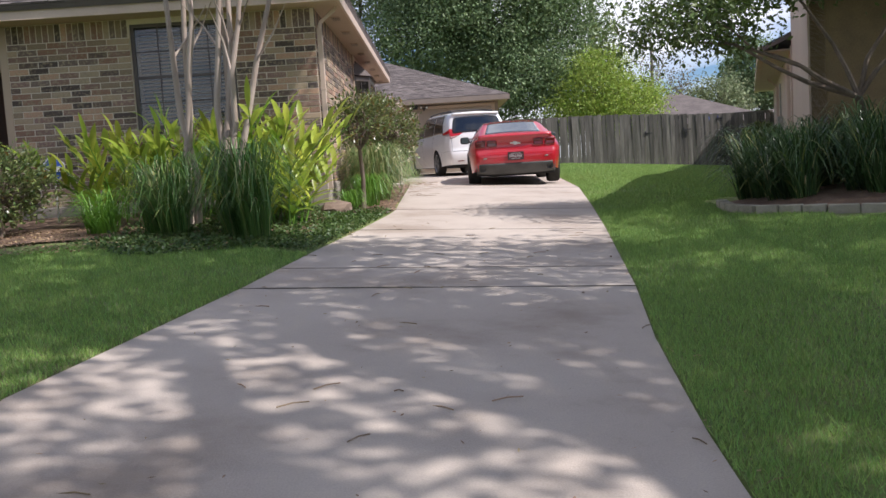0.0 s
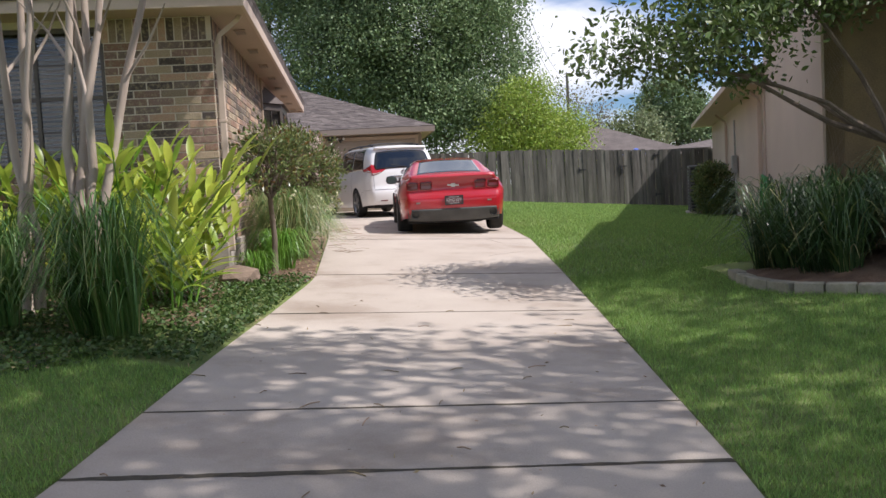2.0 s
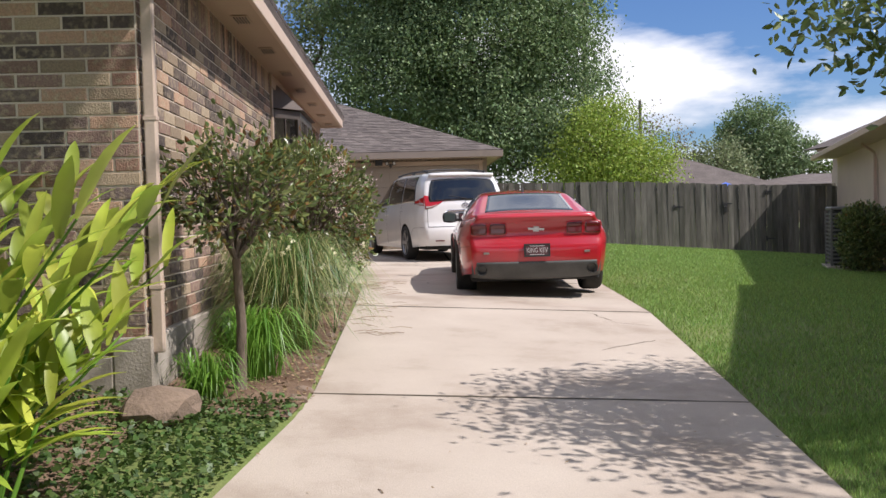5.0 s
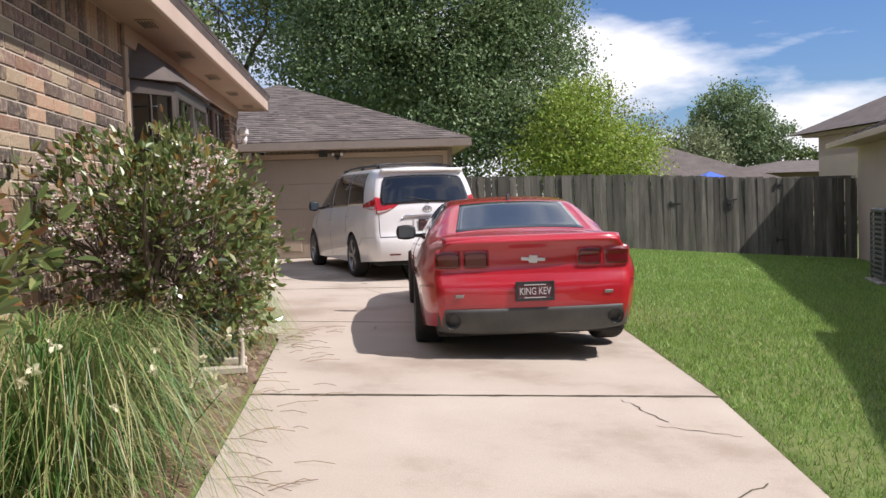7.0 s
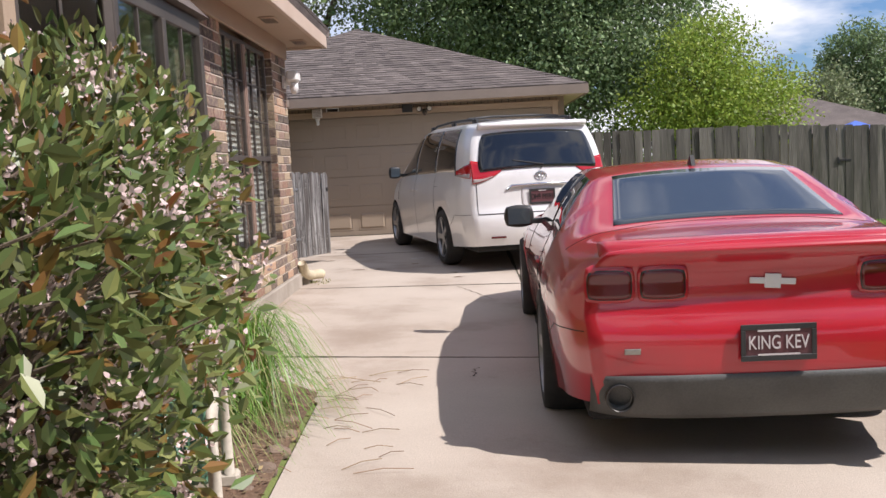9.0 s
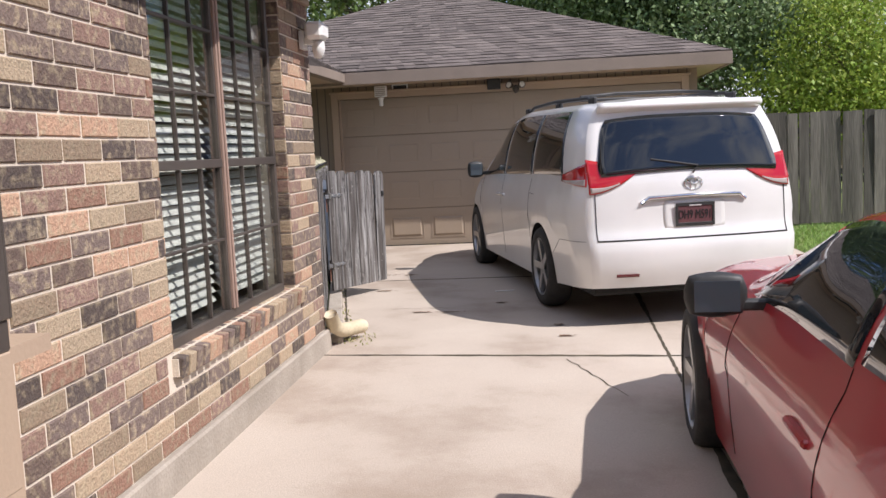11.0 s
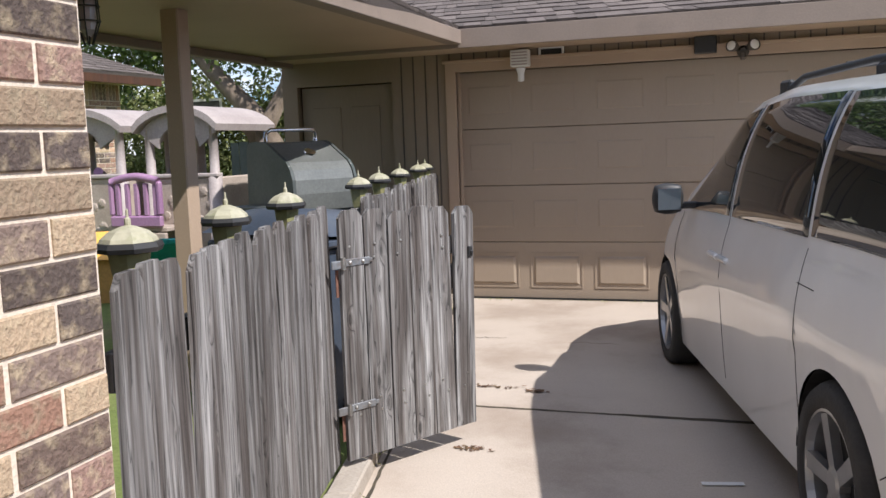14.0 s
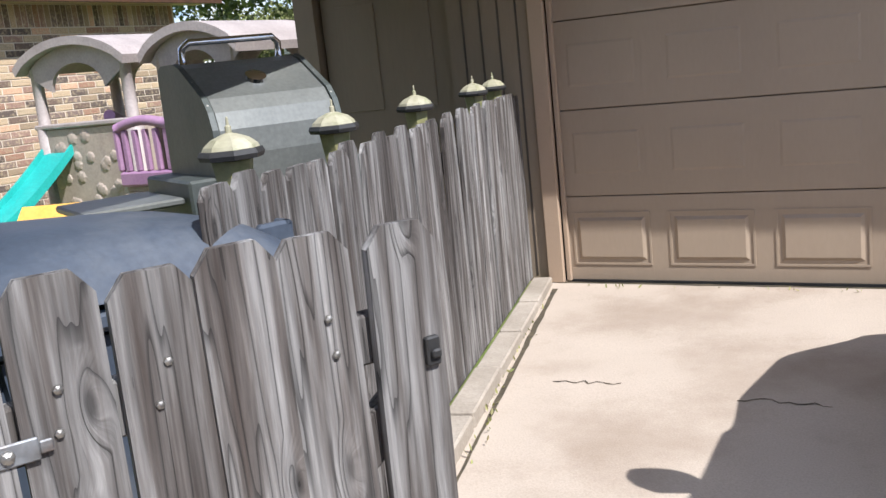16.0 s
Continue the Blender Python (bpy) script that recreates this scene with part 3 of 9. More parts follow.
def roof(name, corners, material, label):
    """A roof face with its thickness and overlapping shingle rows: corners are eave start, eave end, top end, top start."""
    a, b, c, d = [Vector(p) for p in corners]
    n = (b - a).cross(d - a).normalized()
    if n.z < 0:
        n = -n
    V, F = [], []
    base = [a, b, c, d]
    V += [tuple(p - n * 0.02) for p in base] + [tuple(p - n * 0.09) for p in base]
    F += [(0, 1, 2, 3), (7, 6, 5, 4)] + [(i, (i + 1) % 4, (i + 1) % 4 + 4, i + 4) for i in range(4)]
    ob = mesh(name, V, F, material, kind="structure", label=label)
    V, F = [], []
    slope = ((d + c) / 2 - (a + b) / 2).length
    rows = max(1, int(slope / 0.145))
    rng = random.Random(name + str(round(slope, 2)))
    for r in range(rows):
        t0, t1 = r / rows, (r + 1.12) / rows
        t1 = min(t1, 1)
        p0, p1 = a.lerp(d, t0), b.lerp(c, t0)
        q0, q1 = a.lerp(d, t1), b.lerp(c, t1)
        length = (p1 - p0).length
        k = 0.0
        while k < length:
            w = rng.choice((0.10, 0.16, 0.22, 0.3))
            e = min(k + w, length)
            s, u = k / length, (e - 0.004) / length
            lift = rng.choice((0.008, 0.014))
            i = len(V)
            pts = [p0.lerp(p1, s), p0.lerp(p1, u), q0.lerp(q1, u), q0.lerp(q1, s)]
            V += [tuple(pts[0] + n * lift), tuple(pts[1] + n * lift), tuple(pts[2] + n * 0.002), tuple(pts[3] + n * 0.002), tuple(pts[0] - n * 0.015), tuple(pts[1] - n * 0.015)]
            F += [(i, i + 1, i + 2, i + 3), (i, i + 4, i + 5, i + 1)]
            k = e
    mesh("shingle_rows", V, F, material, ob, kind="stuff")
    return ob


EX = WX + 0.40
side_soffit = part("ceiling_eaves", boxes((WX - 0.02, EX - 0.02, YF - 0.6, YB + 0.25, SOFFIT, SOFFIT + 0.02), (-9.0, WX - 0.02, YF - 0.6, YF + 0.1, SOFFIT, SOFFIT + 0.02)), M["trim"],
                   kind="structure", label="painted plywood soffit with small vents")
side_fascia = part("trim_fascia", boxes((EX - 0.02, EX + 0.02, YF - 0.62, YB + 0.27, SOFFIT - 0.03, SOFFIT + 0.15), (-9.0, EX - 0.02, YF - 0.62, YF - 0.58, SOFFIT - 0.03, SOFFIT + 0.15),
                                        (WX - 0.1, EX - 0.02, YB + 0.23, YB + 0.27, SOFFIT - 0.03, SOFFIT + 0.15), bevel=0.004), M["fascia"], kind="structure", label="pinkish beige fascia board")
frieze = part("trim_frieze", boxes((WX + 0.001, WX + 0.03, 18.3, YB, SOFFIT - 0.16, SOFFIT - 0.002), bevel=0.004), M["trim"], kind="structure", label="beige frieze board")
for y in np.arange(YF + 1.0, YB, 1.45):
    v = thing("soffit_vent", "small soffit vent with a louvred plate under the eaves", "vent", pose(WX + 0.2, y, SOFFIT - 0.004), group="soffit vents")
    part("frame", boxes((-0.07, 0.07, -0.15, 0.15, -0.008, 0.0), bevel=0.003), M["trim"], v)
    for k in range(5):
        part("louvre", boxes((-0.05 + k * 0.024, -0.044 + k * 0.024, -0.12, 0.12, -0.018, -0.008)), M["bronze"], v)
ridge_x, ridge_z = -6.2, SOFFIT + 0.15 + 5.1 * 0.42
roof("roof_east", [(EX + 0.05, YF - 0.68, SOFFIT + 0.17), (EX + 0.05, YB + 0.33, SOFFIT + 0.17), (ridge_x, YB - 4.7, ridge_z), (ridge_x, YF + 4.4, ridge_z)], M["shingle"], "brown asphalt shingle roof of the house")
roof("roof_south", [(ridge_x - 5.1, YF - 0.68, SOFFIT + 0.17), (EX + 0.05, YF - 0.68, SOFFIT + 0.17), (ridge_x, YF + 4.4, ridge_z), (ridge_x - 0.2, YF + 4.4, ridge_z)], M["shingle"], "brown asphalt shingle roof over the front")
roof("roof_north", [(EX + 0.05, YB + 0.33, SOFFIT + 0.17), (ridge_x - 5.1, YB + 0.33, SOFFIT + 0.17), (ridge_x - 0.2, YB - 4.7, ridge_z), (ridge_x, YB - 4.7, ridge_z)], M["shingle"], "brown asphalt shingle roof over the back")
house_far = part("wall_west", boxes((-12, -11.75, YF, YB, 0.8, SOFFIT), (-12, -7.2, YF, YF + 0.25, 0.8, SOFFIT), (-7.2, -6.95, YF, YF + 1.6, 0.8, SOFFIT)), M["siding"], kind="structure", label="plain far wall of the house")

# rooms behind the windows
part("wall_room", boxes((-4.2, -4.1, 17.0, 24.0, 1.3, SOFFIT), (-4.2, WX - 0.3, 16.9, 17.0, 1.3, SOFFIT), (-4.2, WX - 0.3, 24.0, 24.04, 1.3, SOFFIT), (-5.6, -1.8, 14.6, 14.7, 1.3, SOFFIT)),
     M["trim"], kind="structure", label="plain inner wall")
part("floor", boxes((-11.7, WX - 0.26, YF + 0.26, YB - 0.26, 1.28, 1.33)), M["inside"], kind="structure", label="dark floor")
part("ceiling", boxes((-11.7, WX - 0.26, YF + 0.26, YB - 0.26, SOFFIT + 0.03, SOFFIT + 0.08)), M["trim"], kind="structure", label="plain ceiling")

# ---- garage ----
GYF, GXR, DX0, DX1, DZ0, DZ1 = 31.0, 2.14, -2.85, 1.93, 1.36, 3.47
garage_front = plane_wall("wall_garage_front", (-4.66, GYF, 0), 0.0, GXR + 4.66, 1.2, 3.66, 0.12,
                          [(DX0 + 4.66, DX1 + 4.66, 1.2, DZ1), (-4.5 + 4.66, -3.5 + 4.66, 1.36, 3.42)], M["siding"], "tan grooved plywood garage front")
part("wall_garage_side", boxes((GXR - 0.12, GXR, GYF + 0.12, 38.4, 1.2, 3.66), (-4.66, -4.54, GYF + 0.12, 38.4, 1.2, 3.66), (-4.66, -4.54, GYF + 1.3, 38.0, 3.66, 4.30),
                               (-4.66, GXR, 38.4, 38.52, 1.2, 3.66)), M["siding"], kind="structure", label="tan siding side wall of the garage")
# dark strips laid on the face stand for the shade in the plywood's channels
groove_shade = boxes(*[(x, x + 0.012, GYF - 0.003, GYF + 0.001, a, b) for x in np.arange(-3.4, 2.1, 0.12) for a, b in ((3.50, 3.66), (1.4, 3.5)) if not (x > DX0 - 0.12 and b < 3.6 and x < DX1 + 0.1)])
part("groove", groove_shade, M["bronze"], garage_front, kind="stuff").matrix_parent_inverse = garage_front.matrix_world.inverted()
part("trim_garage_door", boxes((DX0 - 0.10, DX0, GYF - 0.03, GYF + 0.1, 1.36, DZ1 + 0.1), (DX1, DX1 + 0.10, GYF - 0.03, GYF + 0.1, 1.36, DZ1 + 0.1), (DX0, DX1, GYF - 0.03, GYF + 0.1, DZ1, DZ1 + 0.1),
                               (DX0 - 0.12, DX1 + 0.12, GYF - 0.05, GYF - 0.0305, DZ1 + 0.08, DZ1 + 0.11), (DX0, DX0 + 0.03, GYF + 0.02, GYF + 0.05, 1.36, DZ1), bevel=0.004), M["trim"], kind="structure", label="beige trim round the garage door")

gdoor = thing("garage_door", "closed tan sectional garage door with raised panels, dusty", "garage door", pose(DX0, GYF + 0.055, DZ0), kind="structure")
W8, H4 = (DX1 - DX0) / 8, (DZ1 - DZ0) / 4
for r in range(4):
    bm = boxes((0.003, DX1 - DX0 - 0.003, 0, 0.045, r * H4 + 0.003, (r + 1) * H4 - 0.003), bevel=0.003)
    for c in range(8):
        # relief flattened above the bottom row, where shade hides the panels
        x0, x1, z0, z1 = c * W8 + 0.055, (c + 1) * W8 - 0.055, r * H4 + 0.10, (r + 1) * H4 - 0.10
        for a, b, p, q in ((x0, x1, z0, z0 + 0.012), (x0, x1, z1 - 0.012, z1), (x0, x0 + 0.012, z0 + 0.012, z1 - 0.012), (x1 - 0.012, x1, z0 + 0.012, z1 - 0.012)):
            box(bm, a, b, -0.006 if r == 0 else -0.0015, 0.002, p, q)
        vs = box(bm, x0 + 0.03, x1 - 0.03, -0.013 if r == 0 else -0.004, 0.002, z0 + 0.03, z1 - 0.03)
        for v in vs:
            if v.co.y < -0.002:
                v.co.x += 0.022 if v.co.x < (x0 + x1) / 2 else -0.022
                v.co.z += 0.022 if v.co.z < (z0 + z1) / 2 else -0.022
    part("section", bm, M["doorpaint"], gdoor)
bm = boxes((2.18, 2.40, -0.03, -0.012, 0.10, 0.115), (2.18, 2.20, -0.03, 0.0, 0.09, 0.125), (2.38, 2.40, -0.03, 0.0, 0.09, 0.125))
part("handle", bm, M["steel"], gdoor, "dull steel lift handle")
part("seal", boxes((0, DX1 - DX0, -0.01, 0.04, -0.012, 0.004)), M["black"], gdoor, "black rubber bottom seal")

sdoor = thing("door_patio", "closed shaded tan flush side door of the garage", "door", pose(-4.5, GYF + 0.06, 1.36), kind="structure")
part("leaf", boxes((0.02, 0.98, 0, 0.04, 0.01, 2.05), bevel=0.004), M["siding"], sdoor)
for a in (0.14, 0.55):
    for p in (0.2, 1.15):
        part("panel", boxes((a, a + 0.3, -0.008, 0.002, p, p + 0.7), bevel=0.004), M["siding"], sdoor)
bm = bmesh.new()
lathe(bm, [(0.012, 0), (0.03, 0.02), (0.034, 0.045), (0.02, 0.065)], 12, pose(0.9, 0.0, 1.0, 90))
part("knob", bm, M["steel"], sdoor)

# garage roof: four faces of a hip
EV, PK = 3.80, 5.55
GL, GR, GN, GS = -6.15, 2.50, 30.40, 39.05
PX = (GL + GR) / 2
PYY = GN + (GR - GL) / 2
GW = -4.72                      # the west verge, cut back over the side wall
GC = GW - GL
ZC = EV + GC * (PK - EV) / (PX - GL)
LAB = "weathered brown asphalt shingle hip roof of the garage"
roof("roof_garage_south", [(GW, GN, EV), (GR, GN, EV), (GR - GC, GN + GC, ZC), (GW, GN + GC, ZC)], M["shingle"], LAB)
roof("roof_garage_south", [(GW, GN + GC, ZC), (GR - GC, GN + GC, ZC), (PX + 0.02, PYY, PK), (PX - 0.02, PYY, PK)], M["shingle"], LAB)
roof("roof_garage_east", [(GR, GN, EV), (GR, GS, EV), (PX + 0.01, PYY + 0.02, PK), (PX, PYY, PK)], M["shingle"], LAB)
roof("roof_garage_west", [(GW, GS - GC, ZC), (GW, GN + GC, ZC), (PX, PYY, PK), (PX, PYY + 0.02, PK)], M["shingle"], LAB)
roof("roof_garage_north", [(GR, GS, EV), (GW, GS, EV), (GW, GS - GC, ZC), (GR - GC, GS - GC, ZC)], M["shingle"], LAB)
roof("roof_garage_north", [(GR - GC, GS - GC, ZC), (GW, GS - GC, ZC), (PX, PYY, PK), (PX + 0.01, PYY, PK)], M["shingle"], LAB)
part("trim_garage_fascia", boxes((GW, GR, GN, GN + 0.03, EV - 0.17, EV - 0.01), (GR - 0.03, GR, GN + 0.03, GS, EV - 0.17, EV - 0.01), (GW, GW + 0.03, GYF, GS, EV - 0.17, EV - 0.01), bevel=0.004), M["taupe"],
     kind="structure", label="taupe fascia board of the garage")
part("ceiling_garage_eaves", boxes((GW + 0.03, GR - 0.03, GN + 0.03, GYF, 3.645, 3.66), (GXR, GR - 0.03, GYF, GS, 3.645, 3.66)), M["trim"], kind="structure", label="beige plywood soffit of the garage")

# patio cover between house and garage
roof("roof_patio", [(-2.62, GN - 0.02, 3.80), (-2.45, YB + 0.34, 3.86), (-3.62, YB + 0.34, 4.24), (-3.62, GN - 0.02, 4.24)], M["shingle"], "shingled patio cover between house and garage")
roof("roof_patio", [(-4.62, YB + 0.34, 3.80), (-4.62, GN - 0.02, 3.80), (-3.62, GN - 0.02, 4.24), (-3.62, YB + 0.34, 4.24)], M["shingle"], "shingled back slope of the patio cover")
part("ceiling_patio", boxes((-4.55, -2.66, YB + 0.02, GN + 0.6, 3.665, 3.70)), M["trim"], kind="structure", label="painted patio ceiling")
part("trim_patio_beam", boxes((-4.60, -4.50, YB + 0.02, GN + 0.55, 3.60, 3.663), (-2.72, -2.6, YB + 0.3, GN - 0.01, 3.66, 3.78), (-4.62, -4.58, YB + 0.3, GN - 0.01, 3.665, 3.78), bevel=0.005), M["taupe"], kind="structure", label="taupe patio beam and peeling fascia")
post = thing("patio_post", "beige painted square timber patio post", "post", pose(-4.05, 28.0, 1.34))
part("shaft", boxes((-0.06, 0.06, -0.06, 0.06, 0, 2.33), bevel=0.008), M["trim"], post)
part("base", boxes((-0.075, 0.075, -0.075, 0.075, 0, 0.12), bevel=0.006), M["trim"], post)

# ---- back fence ----
def dog_ear(w, h, t=0.018, cut=0.035):
    return [(-w / 2, 0), (w / 2, 0), (w / 2, h - cut), (w / 2 - cut * 0.8, h), (-w / 2 + cut * 0.8, h), (-w / 2, h - cut)], t


def picket(name, w, h, material, parent, m, rng, cut=0.03, t=0.018):
    bm = bmesh.new()
    out, _ = dog_ear(w, h + rng.uniform(-0.015, 0.015), t, cut * rng.uniform(0.8, 1.2))
    prism(bm, out, 0, t, "y")
    ob = part(name, bm, material, parent)
    ob.matrix_world = m @ pose(0, 0, 0, rng.uniform(-0.8, 0.8), rng.uniform(-0.5, 0.5), rng.uniform(-1.2, 1.2))
    return ob


FA, FB = Vector((2.2, 31.75)), Vector((11.45, 31.45))
fence = thing("back_fence", "weathered grey wooden privacy fence with a gate, green at the foot", "fence")
fd = (FB - FA)
fl = fd.length
fd.normalize()
rng = random.Random(5)
fang = math.degrees(math.atan2(fd.y, fd.x))
k = 0
s = 0.07
while s < fl:
    p = FA + fd * s
    z = float(ground_z(p.x, p.y))
    picket("picket", 0.138, float(np.interp(s, [0, 3, 4, 6.2, 9.2], [3.0, 2.97, 2.94, 2.83, 2.69])) - z - 0.03, M["fencewood"], fence, pose(p.x, p.y, z + 0.03, 0, 0, fang), rng, cut=0.012)
    s += 0.145
for h in (0.35, 1.0, 1.6):
    a, b = FA, FB
    bm = boxes((0, fl, 0.03, 0.07, 0, 0.09), bevel=0.004)
    r = part("rail", bm, M["fencewood"], fence)
    r.matrix_world = pose(a.x, a.y, 1.08 + h, 0, 0, fang)
for s in np.arange(0.3, fl, 2.4):
    p = FA + fd * s
    part("post", boxes((-0.045, 0.045, 0.075, 0.165, 0.9, 2.75), bevel=0.005, m=pose(p.x, p.y, 0, 0, 0, fang)), M["fencewood"], fence)
for s, h in ((5.05, 2.25), (7.5, 2.6), (7.5, 1.35), (6.35, 2.3)):
    p = FA + fd * s
    bm = boxes((-0.12, 0.12, -0.02, -0.006, -0.02, 0.02), (-0.13, -0.09, -0.03, -0.006, -0.06, 0.06), bevel=0.002, m=pose(p.x, p.y, h, 0, 0, fang))
    part("hinge", bm, M["black"], fence)
bm = boxes((-0.035, 0.035, -0.035, -0.008, -0.12, 0.1), (-0.05, 0.05, -0.045, -0.008, 0.0, 0.03), bevel=0.004, m=pose((FA + fd * 6.3).x, (FA + fd * 6.3).y, 2.2, 0, 0, fang))
part("latch", bm, M["black"], fence)

# ---- neighbour's house on the far side of the lawn ----
NB = Vector((5.3, 13.0))
nang = math.degrees(math.atan2(1.0, 0.335))
NL = 19.4
NF = NB + Vector((math.cos(radians(nang)), math.sin(radians(nang)))) * NL
NM = pose(NF.x, NF.y, 0, 0, 0, nang + 180)
neigh = plane_wall("wall_neighbour_side", (NF.x, NF.y, 0), radians(nang + 180), NL, 0.3, 3.5, 0.2, [], M["neigh"], "pinkish beige side wall of the neighbouring house in shade")
NC = NL - 5.6
part("trim_neighbour", boxes((NC, NC + 0.12, -0.03, 0.0, 1.0, 3.5), (NL - 0.1, NL + 0.03, -0.03, 0.0, 1.0, 4.4), bevel=0.005, m=NM), M["fascia"], kind="structure", label="pale corner boards of the neighbouring house")
part("ceiling_neighbour_eaves", boxes((-0.3, NC, -0.5, 0.0, 3.42, 3.45), m=NM), M["neigh"], kind="structure", label="beige soffit of the neighbouring house")
part("trim_neighbour_gutter", boxes((-0.4, NC + 0.2, -0.62, -0.5, 3.40, 3.52), bevel=0.01, m=NM), M["fascia"], kind="structure", label="cream gutter of the neighbouring house")
nf = plane_wall("wall_neighbour_front", (NB.x, NB.y, 0), radians(nang - 90), 7.0, 0.8, 4.4, 0.2, [(2.3, 4.0, 1.9, 3.4)], M["neighbrick"], "shaded olive-tan brick front of the neighbouring house")
part("wall_neighbour_gable", boxes((NC, NL, 0.0, 0.2, 3.5, 4.4), m=NM), M["neigh"], kind="structure", label="beige siding above the eaves line")
part("wall_neighbour_far", boxes((0, 0.2, 0.2, 9.0, 0.8, 3.5), (0, NL, 8.8, 9.0, 0.8, 4.4), m=NM), M["neigh"], kind="structure", label="plain walls of the neighbouring house")


def nroof(name, pts, label):
    roof(name, [tuple(NM @ Vector(p)) for p in pts], M["shingle"], label)


nroof("roof_neighbour_west", [(-0.4, -0.6, 3.5), (NC + 0.2, -0.6, 3.5), (NC + 0.2, 4.6, 5.7), (4.6, 4.6, 5.7)], "dark shingle roof of the neighbouring house")
nroof("roof_neighbour_east", [(NC + 0.2, 9.5, 3.5), (-0.4, 9.5, 3.5), (4.6, 4.6, 5.7), (NC + 0.2, 4.6, 5.7)], "dark shingle roof of the neighbouring house")
nroof("roof_neighbour_low", [(NC, -0.08, 4.4), (NL + 0.6, -0.08, 4.4), (NL - 2.4, 4.4, 6.2), (NL - 3.0, 4.4, 6.2)], "dark shingle roof of the neighbouring front wing")
nroof("roof_neighbour_south", [(NL + 0.6, -0.08, 4.4), (NL + 0.6, 9.2, 4.4), (NL - 2.4, 4.5, 6.2), (NL - 2.4, 4.4, 6.2)], "dark shingle roof of the neighbouring front wing")

# ---- cars ----
def paint(name, c, rough=0.28, metal=0.0, flake=0.03):
    return mat(name, c, tuple(v * 0.9 for v in c), rough, 2.0, 400, flake, metal=metal, coat=1.0, grain=0.04)


M["red"] = paint("red_car_paint", (0.47, 0.012, 0.024), 0.3)
M["pearl"] = paint("white_car_paint", (0.76, 0.75, 0.73), 0.3)
M["tint"] = glass("tinted_glass", (0.012, 0.015, 0.018))
M["tint2"] = glass("rear_window_glass", (0.05, 0.065, 0.08), 0.05)
M["exhaust"] = mat("sooty_steel", (0.10, 0.095, 0.09), (0.05, 0.048, 0.045), 0.35, 9, 60, 0.05, metal=0.8)
M["lamp"] = glass("tail_lamp_red", (0.42, 0.008, 0.012), 0.08)
M["lampdark"] = glass("smoked_lamp_red", (0.12, 0.006, 0.010), 0.12)
M["lampclear"] = glass("clear_lamp", (0.42, 0.36, 0.34), 0.1)
M["tyre"] = mat("tyre_rubber", (0.025, 0.024, 0.023), (0.045, 0.042, 0.038), 0.85, 6, 60, 0.3)
M["alloy"] = mat("alloy_rim", (0.42, 0.42, 0.42), (0.34, 0.34, 0.34), 0.35, 5, 60, 0.03, metal=0.85, grain=0.05)
M["chrome"] = mat("chrome", (0.7, 0.7, 0.7), (0.6, 0.6, 0.6), 0.12, 5, 60, 0.0, metal=1.0, grain=0.02)
M["diffuser"] = mat("grey_bumper_plastic", (0.065, 0.065, 0.062), (0.10, 0.10, 0.095), 0.6, 3, 90, 0.2)
M["plate"] = mat("plate_face", (0.13, 0.045, 0.05), (0.10, 0.04, 0.045), 0.5, 4, 60, 0.05)
M["gap"] = mat("shut_line", (0.012, 0.012, 0.012), (0.02, 0.02, 0.02), 0.9, 4, 60, 0.0)


def curve_of(*keys, blur=0.12):
    """A smooth function through (position, value) keys."""
    keys = sorted(keys)
    ys = np.arange(-0.6, 6.0, 0.02)
    v = np.interp(ys, [k[0] for k in keys], [k[1] for k in keys])
    n = max(1, int(blur / 0.02)) | 1
    pad = np.pad(v, n, mode="edge")
    k = np.ones(n) / n
    v = np.convolve(np.convolve(pad, k, "same"), k, "same")[n:-n]
    return lambda y: float(np.interp(y, ys, v))


